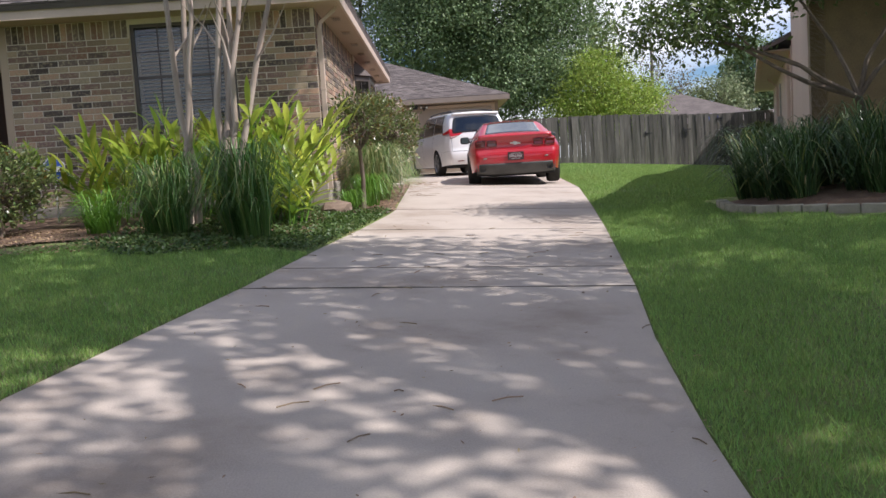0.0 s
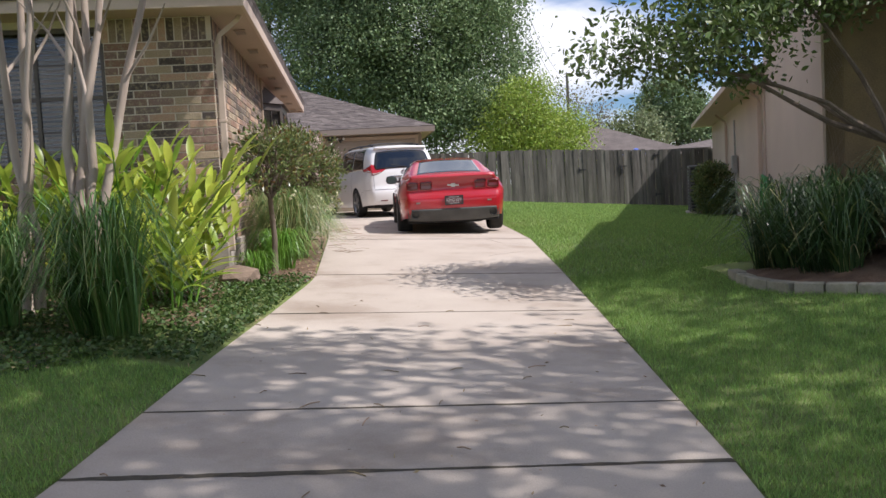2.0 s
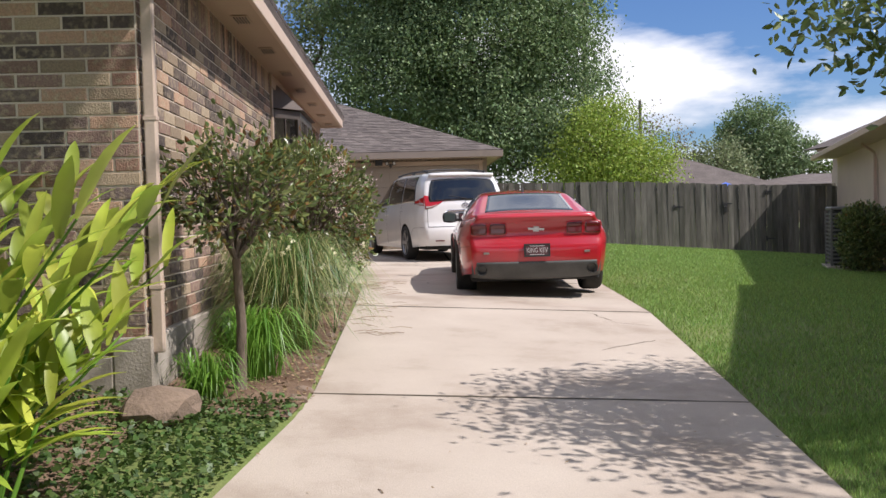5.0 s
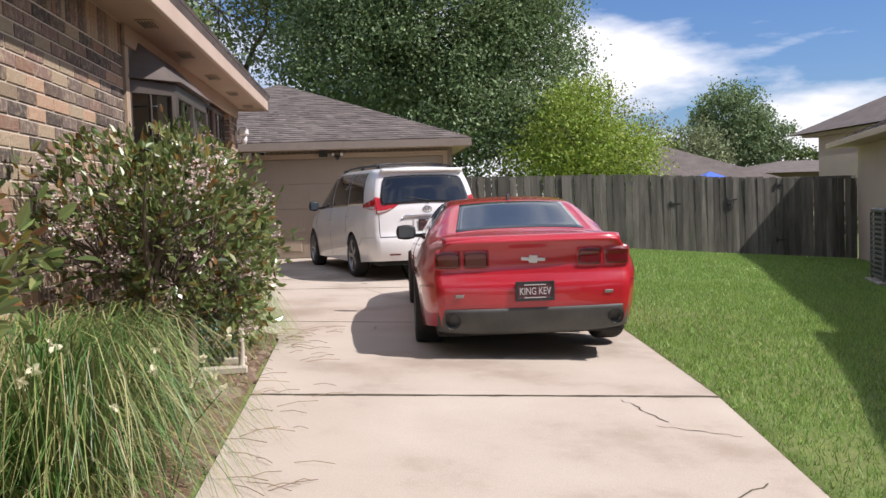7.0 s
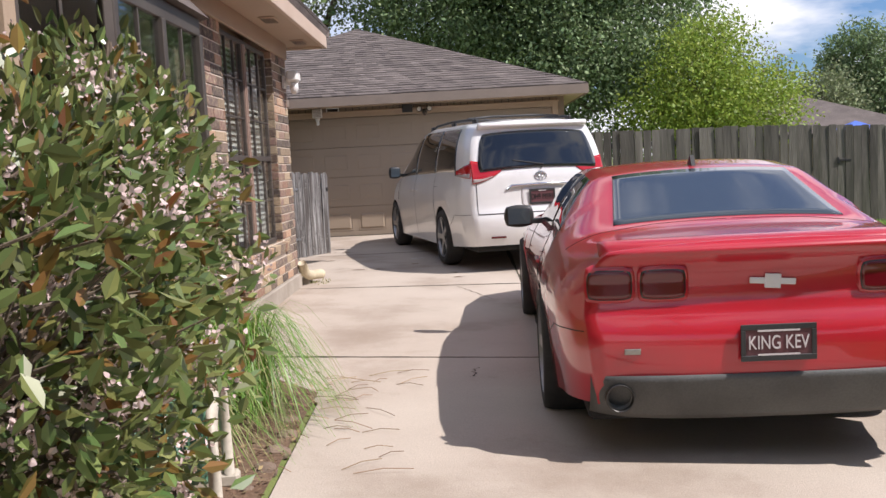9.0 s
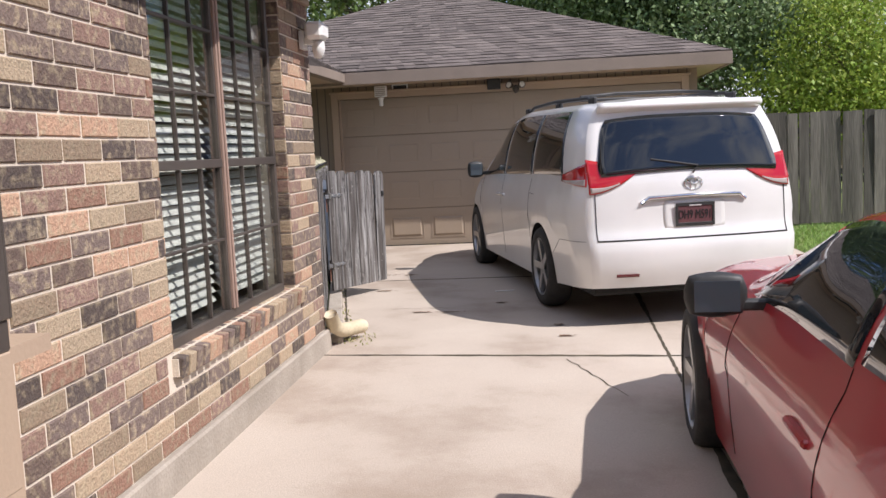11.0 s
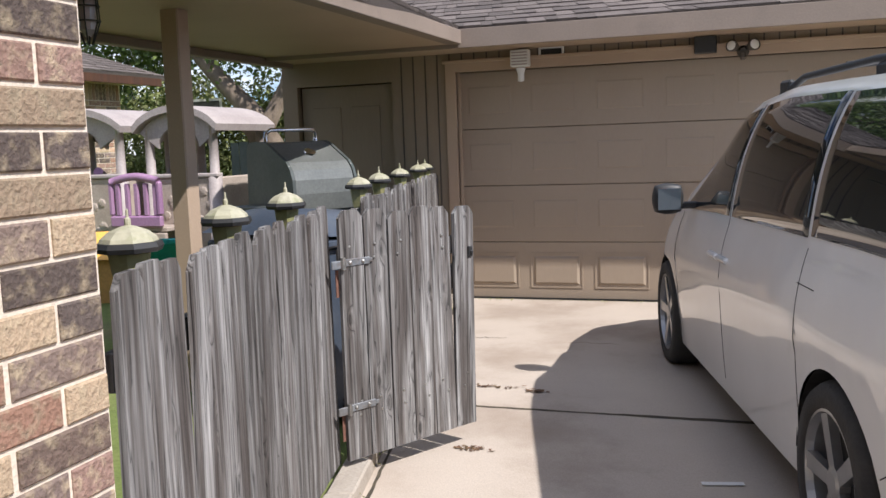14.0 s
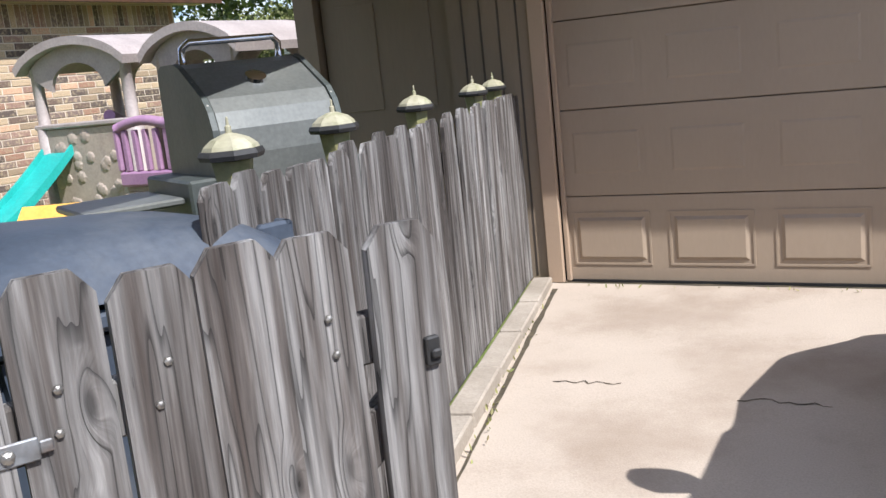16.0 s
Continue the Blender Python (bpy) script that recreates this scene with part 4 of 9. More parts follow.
class Body:
    """The skin of a car as a function: y runs forward from the tail, u goes from the sill (0) over the belt (1) to the roof edge (2) and its middle (3)."""

    def __init__(self, length, w, wb, wr, zb, zr, crown, sill, arches, shear, bulge, clear):
        self.length, self.w, self.wb, self.wr, self.zb, self.zr, self.crown = length, w, wb, wr, zb, zr, crown
        self.sill, self.arches, self.shear, self.bulge, self.clear = sill, arches, shear, bulge, clear

    def low(self, y):
        z = self.sill(y)
        for c, r in self.arches:
            d = r * r - (y - c) ** 2
            if d > 0:
                z = max(z, self.clear + math.sqrt(d))
        return z

    def at(self, y, u, side=1):
        w, wb, wr, zb, zr = self.w(y), self.wb(y), self.wr(y), self.zb(y), self.zr(y)
        low = self.low(y)
        if u <= 1:
            k = u
            z = low + (zb - low) * k
            h = (z - self.sill(y)) / max(0.05, zb - self.sill(y))
            x = w - 0.05 * (1 - h) ** 2 * (1 if h < 1 else 0)
            if h > 0.62:
                q = (h - 0.62) / 0.38
                x = w + (wb - w) * q * q
        elif u <= 2:
            k = u - 1
            x = wb + (wr - wb) * k + 0.035 * math.sin(math.pi * k) * (1 if zr - zb > 0.2 else 0.3)
            z = zb + (zr - zb) * (1 - (1 - k) ** 1.25)
        else:
            k = u - 2
            x = wr * (1 - k)
            z = zr + self.crown * (1 - (1 - k) ** 2.4)
        yy = y + self.shear(z) * max(0.0, 1 - y / 1.1) ** 1.5
        return Vector((x * side, yy, z))

    def tail(self, x, z):
        """y of the rear face."""
        w = max(0.3, self.w(0) if z < self.zb(0) else self.wb(0) + (self.wr(0) - self.wb(0)) * min(1, (z - self.zb(0)) / max(0.02, self.zr(0) - self.zb(0))))
        return self.shear(z) - self.bulge * max(0.0, 1 - (abs(x) / w) ** 3)

    def skin(self, material, parent, name="body"):
        ys = list(np.concatenate([[0, 0.015, 0.04, 0.08], np.arange(0.14, self.length - 0.08, 0.045), [self.length - 0.05, self.length - 0.015, self.length]]))
        us = list(np.linspace(0, 1, 13)) + list(np.linspace(1, 2, 9))[1:] + list(np.linspace(2, 3, 8))[1:]
        row = [(u, 1) for u in us] + [(u, -1) for u in us[::-1][1:]]
        V = [self.at(y, u, s) for y in ys for u, s in row]
        n = len(row)
        F = [(j * n + i, j * n + i + 1, (j + 1) * n + i + 1, (j + 1) * n + i) for j in range(len(ys) - 1) for i in range(n - 1)]
        # tail
        half = us[:21]
        cols = 25
        base = len(V)
        for u in half:
            p = self.at(0, u)
            for c in range(cols):
                x = p.x * (1 - 2 * c / (cols - 1))
                e = 1 - (abs(x) / max(0.01, p.x)) ** 3
                V.append(Vector((x, self.shear(p.z) - self.bulge * e, p.z)))
        for r in range(len(half) - 1):
            for c in range(cols - 1):
                F.append((base + r * cols + c, base + r * cols + c + 1, base + (r + 1) * cols + c + 1, base + (r + 1) * cols + c))
        top = base + (len(half) - 1) * cols
        mid = [len(us) - 8 + i for i in range(15)]
        F.append(tuple(mid) + tuple(range(top + cols - 1, top - 1, -1)))
        F.append(tuple((len(ys) - 1) * n + i for i in range(n)))
        bm = bmesh.new()
        vs = [bm.verts.new(p) for p in V]
        for f in F:
            try:
                bm.faces.new([vs[i] for i in f])
            except ValueError:
                pass
        bmesh.ops.remove_doubles(bm, verts=bm.verts, dist=0.0015)
        bmesh.ops.recalc_face_normals(bm, faces=bm.faces)
        ob = part(name, bm, material, parent, smooth=True)
        return ob


def patch(name, f, nu, nv, off, material, parent, label="", rim=0.012, smooth=True):
    """A curved plate lying off in front of the surface f(s, t), with a rim turned back."""
    def normal(s, t):
        e = 0.01
        a, b = Vector(f(min(s + e, 1), t)) - Vector(f(max(s - e, 0), t)), Vector(f(s, min(t + e, 1))) - Vector(f(s, max(t - e, 0)))
        n = a.cross(b)
        return n.normalized() if n.length > 1e-9 else Vector((0, -1, 0))
    V, F = [], []
    for j in range(nv + 1):
        for i in range(nu + 1):
            s, t = i / nu, j / nv
            V.append(Vector(f(s, t)) + normal(s, t) * off)
    w = nu + 1
    F = [(j * w + i, j * w + i + 1, (j + 1) * w + i + 1, (j + 1) * w + i) for j in range(nv) for i in range(nu)]
    ring = [i for i in range(w)] + [j * w + nu for j in range(1, nv + 1)] + [nv * w + i for i in range(nu - 1, -1, -1)] + [j * w for j in range(nv - 1, 0, -1)]
    o = len(V)
    for r in ring:
        j, i = divmod(r, w)
        V.append(V[r] - normal(i / nu, j / nv) * rim)
    for k in range(len(ring)):
        F.append((ring[k], ring[k - 1], o + (k - 1) % len(ring), o + k))
    return mesh(name, V, F, material, parent, smooth=smooth, label=label)


def wheel(parent, x, y, r, width, side, spokes, material=None):
    """Tyre and alloy rim; side +1 faces +x."""
    w = thing("wheel", "", "", None)
    w.parent = parent
    w.matrix_world = pose(x, y, r, 0, 0, 0)
    turn = pose(0, 0, 0, 0, 90 * side, 0)
    bm = bmesh.new()
    h = width / 2
    lathe(bm, [(r * 0.70, -h), (r * 0.92, -h), (r * 0.985, -h + 0.03), (r, -h + 0.06), (r, h - 0.06), (r * 0.985, h - 0.03), (r * 0.93, h), (r * 0.74, h + 0.004), (r * 0.70, h - 0.02), (r * 0.68, 0)], 40, turn, False)
    part("tyre", bm, M["tyre"], w, smooth=True)
    bm = bmesh.new()
    lathe(bm, [(r * 0.70, h - 0.012), (r * 0.72, h - 0.004), (r * 0.69, h - 0.002), (r * 0.66, h - 0.03), (r * 0.64, 0), (r * 0.64, -0.04)], 40, turn, False)
    lathe(bm, [(r * 0.17, h - 0.06), (r * 0.17, h - 0.02), (r * 0.12, h - 0.012), (0.004, h - 0.01)], 16, turn)
    for k in range(spokes):
        a = 360 * k / spokes + 17
        vs = box(bm, -0.5, 0.5, -0.5, 0.5, -0.5, 0.5)
        for v in vs:
            t = 0.5 + v.co.x
            v.co = Vector((r * (0.12 + 0.55 * t), v.co.y * r * (0.15 + 0.03 * t) * 1.0, h - 0.038 + v.co.z * 0.035 + 0.012 * t))
        bmesh.ops.transform(bm, matrix=turn @ pose(0, 0, 0, 0, 0, a), verts=vs)
    part("rim", bm, M["alloy"], w)
    bm = bmesh.new()
    lathe(bm, [(r * 0.63, 0.0), (r * 0.60, 0.004), (r * 0.2, 0.006), (0.003, 0.006)], 24, turn)
    part("brake_disc", bm, M["gap"], w)


def text(name, body, size, m, material, parent, depth=0.002):
    cu = bpy.data.curves.new(name, "FONT")
    cu.body, cu.size, cu.extrude, cu.align_x, cu.align_y = body, size, depth, "CENTER", "CENTER"
    cu.materials.append(material)
    ob = new(name, cu)
    ob.parent = parent
    ob.matrix_world = m
    return ob


def seam(body, pts, parent, name="shut_line", off=0.0015, r=0.0022):
    """A panel gap along (y, u) points of one side."""
    for side in (1, -1):
        bm = bmesh.new()
        def on(y, u):
            if u < 1:
                z = 0.25 + (body.zb(y) - 0.25) * u
                low = body.low(y)
                u = min(1, max(0.0, (z - low) / (body.zb(y) - low)))
            return body.at(y, u, side)
        q = []
        for (a, b), (c, d) in zip(pts, pts[1:]):
            for k in range(9):
                t = k / 9
                q.append(on(a + (c - a) * t, b + (d - b) * t))
        q.append(on(*pts[-1]))
        tube(bm, q, r, 5)
        part(name, bm, M["gap"], parent)


def side_glass(body, y0, y1, y2, y3, u0, u1, parent, material, name="side_window"):
    """Glass between u0 and u1 whose ends run from y0 to y1 at the back and y2 to y3 at the front."""
    for side in (1, -1):
        def f(s, t):
            a = y0 + (y1 - y0) * t
            b = y2 + (y3 - y2) * t
            s = s if side > 0 else 1 - s
            return body.at(a + (b - a) * s, u0 + (u1 - u0) * t, side)
        patch(name, f, 16, 8, 0.004, material, parent)


def mirror_part(parent, body, y, z, side, colour, size=(0.2, 0.09, 0.15)):
    p = body.at(y, 1.0, side)
    m = thing("wing_mirror", "", "")
    m.parent = parent
    m.matrix_world = Matrix.Translation((p.x, p.y, z))
    bm = bmesh.new()
    box(bm, -0.5, 0.5, -0.5, 0.5, -0.5, 0.5)
    bmesh.ops.subdivide_edges(bm, edges=bm.edges, cuts=4, use_grid_fill=True)
    for v in bm.verts:
        c = v.co
        d = c.normalized() * 0.62
        c = c.lerp(d, 0.55)
        v.co = Vector((side * (0.16 + c.x * size[0]), c.y * size[1] * (1.2 if c.y > 0 else 0.7), c.z * size[2]))
    part("shell", bm, colour, m, smooth=True)
    part("arm", boxes((-0.06 if side > 0 else -0.12, 0.12 if side > 0 else 0.06, -0.02, 0.025, -0.06, -0.02), bevel=0.008), M["black"], m)
    bm = boxes((side * 0.16 - size[0] * 0.40, side * 0.16 + size[0] * 0.40, -size[1] * 0.47, -size[1] * 0.44, -size[2] * 0.38, size[2] * 0.38), bevel=0.0005)
    part("mirror_glass", bm, M["tint2"], m)


def rear_patch(body, x0, x1, z0, z1, material, parent, name, off=0.006, rim=0.02, corner=0.0, lean=0.0, label=""):
    """A plate on the rear face between the given x and z, its corners drawn in, its inner side leaning."""
    def f(s, t):
        ss, tt = 2 * s - 1, 2 * t - 1
        x = (x0 + x1) / 2 + ss * (x1 - x0) / 2 * (1 - corner * abs(tt) ** 4) + lean * tt
        z = (z0 + z1) / 2 + tt * (z1 - z0) / 2 * (1 - corner * 1.6 * abs(ss) ** 4)
        return (x, body.tail(x, z), z)
    return patch(name, f, 14, 8, off, material, parent, label, rim)


def licence(body, parent, chars, z, w, h, size):
    y = body.tail(0, z) - 0.012
    pl = part("number_plate", boxes((-w / 2, w / 2, y - 0.004, y + 0.02, z - h / 2, z + h / 2), bevel=0.002), M["plate"], parent, "dark framed number plate with raised characters")
    part("plate_frame", boxes((-w / 2 - 0.012, w / 2 + 0.012, y - 0.010, y - 0.0045, z + h / 2 - 0.014, z + h / 2 + 0.012), (-w / 2 - 0.012, w / 2 + 0.012, y - 0.010, y - 0.0045, z - h / 2 - 0.012, z - h / 2 + 0.014),
                              (-w / 2 - 0.012, -w / 2 + 0.01, y - 0.010, y - 0.0045, z - h / 2 + 0.014, z + h / 2 - 0.014), (w / 2 - 0.01, w / 2 + 0.012, y - 0.010, y - 0.0045, z - h / 2 + 0.014, z + h / 2 - 0.014), bevel=0.002),
         M["black"], pl)
    return pl, y


def red_coupe(m):
    car = thing("car", "shiny red two-door coupe with a dusty rear window", "car")
    b = Body(4.836,
             curve_of((-0.5, 0.80), (0, 0.80), (0.07, 0.87), (0.25, 0.93), (0.6, 0.955), (1.1, 0.962), (1.9, 0.93), (3.1, 0.93), (3.9, 0.955), (4.5, 0.88), (4.836, 0.62), blur=0.08),
             curve_of((-0.5, 0.77), (0, 0.77), (0.1, 0.81), (0.4, 0.845), (1.1, 0.86), (1.9, 0.85), (3.1, 0.84), (3.9, 0.84), (4.5, 0.76), (4.836, 0.5), blur=0.08),
             curve_of((-0.5, 0.70), (0, 0.70), (0.5, 0.68), (0.75, 0.64), (1.3, 0.57), (1.9, 0.56), (2.5, 0.58), (3.1, 0.68), (3.9, 0.66), (4.836, 0.42), blur=0.1),
             curve_of((-0.5, 0.93), (0, 0.93), (0.15, 0.95), (1.0, 1.0), (1.7, 0.945), (3.1, 0.925), (3.9, 0.89), (4.6, 0.78), (4.836, 0.66), blur=0.12),
             curve_of((-0.5, 1.035), (0, 1.035), (0.1, 1.04), (0.55, 1.045), (0.66, 1.06), (1.35, 1.315), (1.8, 1.35), (2.2, 1.34), (2.45, 1.30), (3.15, 1.0), (4.0, 0.935), (4.6, 0.82), (4.836, 0.68), blur=0.09),
             0.03, curve_of((-0.5, 0.33), (0, 0.33), (0.5, 0.28), (0.8, 0.2), (4.4, 0.2), (4.836, 0.24)), ((1.06, 0.395), (3.90, 0.385)),
             curve_of((0.2, 0.05), (0.33, 0.03), (0.45, -0.035), (0.66, -0.045), (0.72, -0.01), (0.76, 0.015), (0.90, 0.02), (0.96, 0.0), (1.02, -0.05), (1.05, -0.05), (1.3, 0.0), blur=0.03), 0.05, 0.0)
    b.clear = 0.36
    b.skin(M["red"], car)
    # under the body
    part("underbody", boxes((-0.80, 0.80, 0.12, 0.62, 0.22, 0.5), (-0.58, 0.58, 0.55, 4.4, 0.19, 0.7), (-0.82, 0.82, 1.5, 3.45, 0.2, 0.45), bevel=0.02), M["gap"], car, "black underside")
    for y in (1.06, 3.9):
        for s in (1, -1):
            wheel(car, s * 0.835, y, 0.362, 0.26, s, 5)
            bm = bmesh.new()
            ring = []
            for k in range(17):
                a = math.pi * k / 16
                ring.append((y + 0.40 * math.cos(a), 0.36 + 0.40 * math.sin(a)))
            for (a0, c0), (a1, c1) in zip(ring, ring[1:]):
                bm.faces.new([bm.verts.new(p) for p in ((s * 0.55, a0, c0), (s * 0.925, a0, c0), (s * 0.925, a1, c1), (s * 0.55, a1, c1))])
            part("wheel_liner", bm, M["gap"], car)
    # glass
    def rear(s, t):
        y = 0.70 + (1.33 - 0.70) * t
        return b.at(y, 3 - abs(2 * s - 1) * (0.90 - 0.03 * t), 1 if s < 0.5 else -1)
    patch("rear_window", lambda s, t: rear(1 - s, t), 24, 10, 0.004, M["tint2"], car, "dusty bluish rear window with reflections")
    def front(s, t):
        y = 3.08 - (3.08 - 2.42) * t
        return b.at(y, 3 - abs(2 * s - 1) * 0.93, -1 if s < 0.5 else 1)
    patch("windscreen", lambda s, t: front(1 - s, t), 24, 8, 0.004, M["tint"], car)
    side_glass(b, 1.02, 1.42, 1.62, 1.66, 1.16, 1.88, car, M["tint"])
    side_glass(b, 1.67, 1.70, 2.95, 2.42, 1.12, 1.88, car, M["tint"])
    seam(b, [(1.66, 0.05), (1.62, 0.6), (1.66, 1.12)], car)
    seam(b, [(3.02, 0.05), (3.0, 0.6), (2.98, 1.0)], car)
    seam(b, [(0.60, 1.05), (0.62, 2.0), (0.66, 2.4), (0.67, 2.98)], car)
    seam(b, [(0.03, 0.62), (0.4, 0.55), (0.66, 0.40)], car)
    for s in (1, -1):
        mirror_part(car, b, 2.72, 1.0, s, M["black"])
        p = b.at(1.85, 0.78, s)
        part("door_handle", boxes((p.x - 0.02, p.x + 0.012, p.y - 0.11, p.y + 0.11, p.z - 0.012, p.z + 0.014), bevel=0.008), M["red"], car)
        # lamps: a dark frame with a smoked lens in it
        for a, c in ((0.375, 0.572), (0.605, 0.802)):
            x0, x1 = (a, c) if s > 0 else (-c, -a)
            lamp_part = rear_patch(b, x0 - 0.012, x1 + 0.012, 0.80, 0.965, M["red"], car, "tail_lamp", 0.012, 0.03, 0.08)
            rear_patch(b, x0, x1, 0.812, 0.953, M["exhaust"], lamp_part, "bezel", 0.014, 0.01, 0.08)
            rear_patch(b, x0 + 0.005, x1 - 0.005, 0.817, 0.948, M["lampdark"], lamp_part, "lens", 0.017, 0.01, 0.1)
        rear_patch(b, s * 0.62 - 0.035, s * 0.62 + 0.035, 0.575, 0.60, M["steel"], car, "reflector", 0.006, 0.006)
        bm = bmesh.new()
        y = b.tail(s * 0.74, 0.3)
        lathe(bm, [(0.052, -0.14), (0.052, 0.03), (0.058, 0.035), (0.058, 0.0), (0.046, 0.02), (0.044, -0.1), (0.004, -0.1)], 20, pose(s * 0.68, y - 0.055, 0.375, 90) @ Matrix.Scale(1.1, 4))
        part("exhaust_tip", bm, M["exhaust"], car, "dark steel exhaust tip", smooth=True)
    # black valance under the bumper
    def valance(s, t):
        x = -0.80 + 1.60 * s
        z = 0.25 + (0.475 - 0.25) * t + 0.03 * (1 - t) * abs(2 * s - 1) ** 3
        w = 1 - (abs(x) / 0.9) ** 6
        return (x, -0.040 - 0.05 * w + 0.10 * (1 - t) ** 1.5 + 0.06 * abs(2 * s - 1) ** 7, z)
    patch("valance", valance, 40, 8, 0.004, M["diffuser"], car, "dark grey plastic lower bumper", 0.05)
    # spoiler lip
    def lip(s, t):
        x = -0.74 + 1.48 * s
        a = math.pi * t
        e = 1 - abs(2 * s - 1) ** 8
        return (x, 0.02 - 0.075 * e * math.sin(a) + 0.06 * (1 - math.cos(a)) / 2, 1.0 + 0.055 * (1 - math.cos(a)) / 2 + 0.012 * math.sin(a) + 0.012 * e)
    patch("spoiler", lip, 36, 10, 0.012, M["red"], car, "", 0.02)
    bm = boxes((-0.10, 0.10, -0.008, 0.0, -0.014, 0.014), (-0.035, 0.035, -0.010, 0.0, -0.032, 0.032), bevel=0.003)
    e = part("badge", bm, M["white"], car, "plain pale metal badge")
    e.matrix_world = pose(0, b.tail(0, 0.875) - 0.006, 0.875, 0, 4, 0)
    pl, y = licence(b, car, "KING KEV", 0.615, 0.30, 0.14, 0.1)
    M["platelt"] = M.get("platelt") or mat("plate_letters", (0.62, 0.58, 0.56), (0.55, 0.5, 0.5), 0.5, 4, 60, 0.0)
    t = text("plate_text", "KING KEV", 0.075, pose(0, y - 0.007, 0.612, 90), M["platelt"], pl)
    t.scale = (0.78, 1.15, 1)
    for z in (0.668, 0.562):
        part("plate_bar", boxes((-0.09, 0.09, y - 0.011, y - 0.0102, z - 0.004, z + 0.004)), M["platelt"], pl)
    bm = bmesh.new()
    prism(bm, [(1.40, 0.0), (1.56, 0.0), (1.47, 0.075), (1.455, 0.08)], -0.012, 0.012, "x")
    a = part("antenna_fin", bm, M["black"], car)
    a.matrix_world = pose(0, 0.02, 1.335)
    car.matrix_world = m
    return car


def white_van(m):
    car = thing("minivan", "white minivan with dark tinted windows parked before the closed garage", "minivan")
    b = Body(5.085,
             curve_of((-0.5, 0.87), (0, 0.87), (0.06, 0.93), (0.2, 0.965), (0.8, 0.985), (3.6, 0.99), (4.2, 0.975), (4.75, 0.86), (5.085, 0.55), blur=0.08),
             curve_of((-0.5, 0.84), (0, 0.84), (0.1, 0.90), (0.4, 0.93), (3.6, 0.93), (4.2, 0.88), (4.75, 0.74), (5.085, 0.45), blur=0.08),
             curve_of((-0.5, 0.69), (0, 0.69), (0.3, 0.72), (2.6, 0.72), (3.2, 0.70), (3.9, 0.74), (4.4, 0.7), (5.085, 0.4), blur=0.12),
             curve_of((-0.5, 1.10), (0, 1.10), (1.0, 1.10), (3.6, 1.05), (4.2, 1.0), (4.8, 0.86), (5.085, 0.68), blur=0.12),
             curve_of((-0.5, 1.66), (0, 1.66), (0.4, 1.69), (2.2, 1.70), (2.9, 1.64), (4.05, 1.12), (4.6, 0.98), (4.95, 0.82), (5.085, 0.7), blur=0.16),
             0.045, curve_of((-0.5, 0.30), (0, 0.30), (0.5, 0.27), (1.0, 0.23), (4.5, 0.22), (5.085, 0.25)), ((1.09, 0.385), (4.12, 0.38)),
             curve_of((0.2, 0.05), (0.32, 0.0), (0.45, -0.05), (0.62, -0.06), (0.68, -0.02), (0.74, 0.0), (1.0, 0.015), (1.1, 0.03), (1.4, 0.14), (1.6, 0.22), (1.66, 0.22), (1.8, 0.2), blur=0.04), 0.07, 0.0)
    b.clear = 0.34
    b.skin(M["pearl"], car)
    part("underbody", boxes((-0.80, 0.80, 0.12, 0.66, 0.22, 0.5), (-0.62, 0.62, 0.6, 4.7, 0.2, 0.8), (-0.86, 0.86, 1.55, 3.66, 0.22, 0.5), bevel=0.02), M["gap"], car, "black underside")
    for y in (1.09, 4.12):
        for s in (1, -1):
            wheel(car, s * 0.865, y, 0.345, 0.22, s, 5)
            bm = bmesh.new()
            for k in range(16):
                a, c = math.pi * k / 16, math.pi * (k + 1) / 16
                bm.faces.new([bm.verts.new(p) for p in ((s * 0.58, y + 0.39 * math.cos(a), 0.34 + 0.39 * math.sin(a)), (s * 0.955, y + 0.39 * math.cos(a), 0.34 + 0.39 * math.sin(a)),
                                                        (s * 0.955, y + 0.39 * math.cos(c), 0.34 + 0.39 * math.sin(c)), (s * 0.58, y + 0.39 * math.cos(c), 0.34 + 0.39 * math.sin(c)))])
            part("wheel_liner", bm, M["gap"], car)
    side_glass(b, 0.42, 0.52, 1.42, 1.42, 1.06, 1.86, car, M["tint"])
    side_glass(b, 1.46, 1.46, 2.56, 2.50, 1.05, 1.87, car, M["tint"])
    side_glass(b, 2.62, 2.56, 3.72, 2.95, 1.05, 1.86, car, M["tint"])

    def screen(s, t):
        y = 3.95 - (3.95 - 2.98) * t
        return b.at(y, 3 - abs(2 * s - 1) * 0.93, -1 if s < 0.5 else 1)
    patch("windscreen", lambda s, t: screen(1 - s, t), 24, 8, 0.004, M["tint"], car)

    def back(s, t):
        x = (-1 + 2 * s) * (0.775 - 0.10 * t) * (1 - 0.05 * abs(2 * t - 1) ** 4)
        z = 1.13 + 0.45 * t + 0.03 * (1 - t) * (1 - abs(2 * s - 1) ** 2) - 0.03 * t * abs(2 * s - 1) ** 3
        return (x, b.tail(x, z) - 0.0, z)
    patch("rear_window", back, 26, 12, 0.016, M["tint"], car, "dark rear window with a bright reflection", 0.02)
    rear_patch(b, -0.10, 0.10, 1.64, 1.66, M["lampdark"], car, "stop_lamp", 0.03, 0.03)

    def hood(s, t):
        x = -0.70 + 1.40 * s
        return (x, 0.18 - 0.05 * math.sin(math.pi * t) - 0.06 * t + 0.05 * abs(2 * s - 1) ** 3, 1.61 + 0.07 * t)
    patch("roof_spoiler", hood, 24, 6, 0.008, M["pearl"], car, "", 0.04)
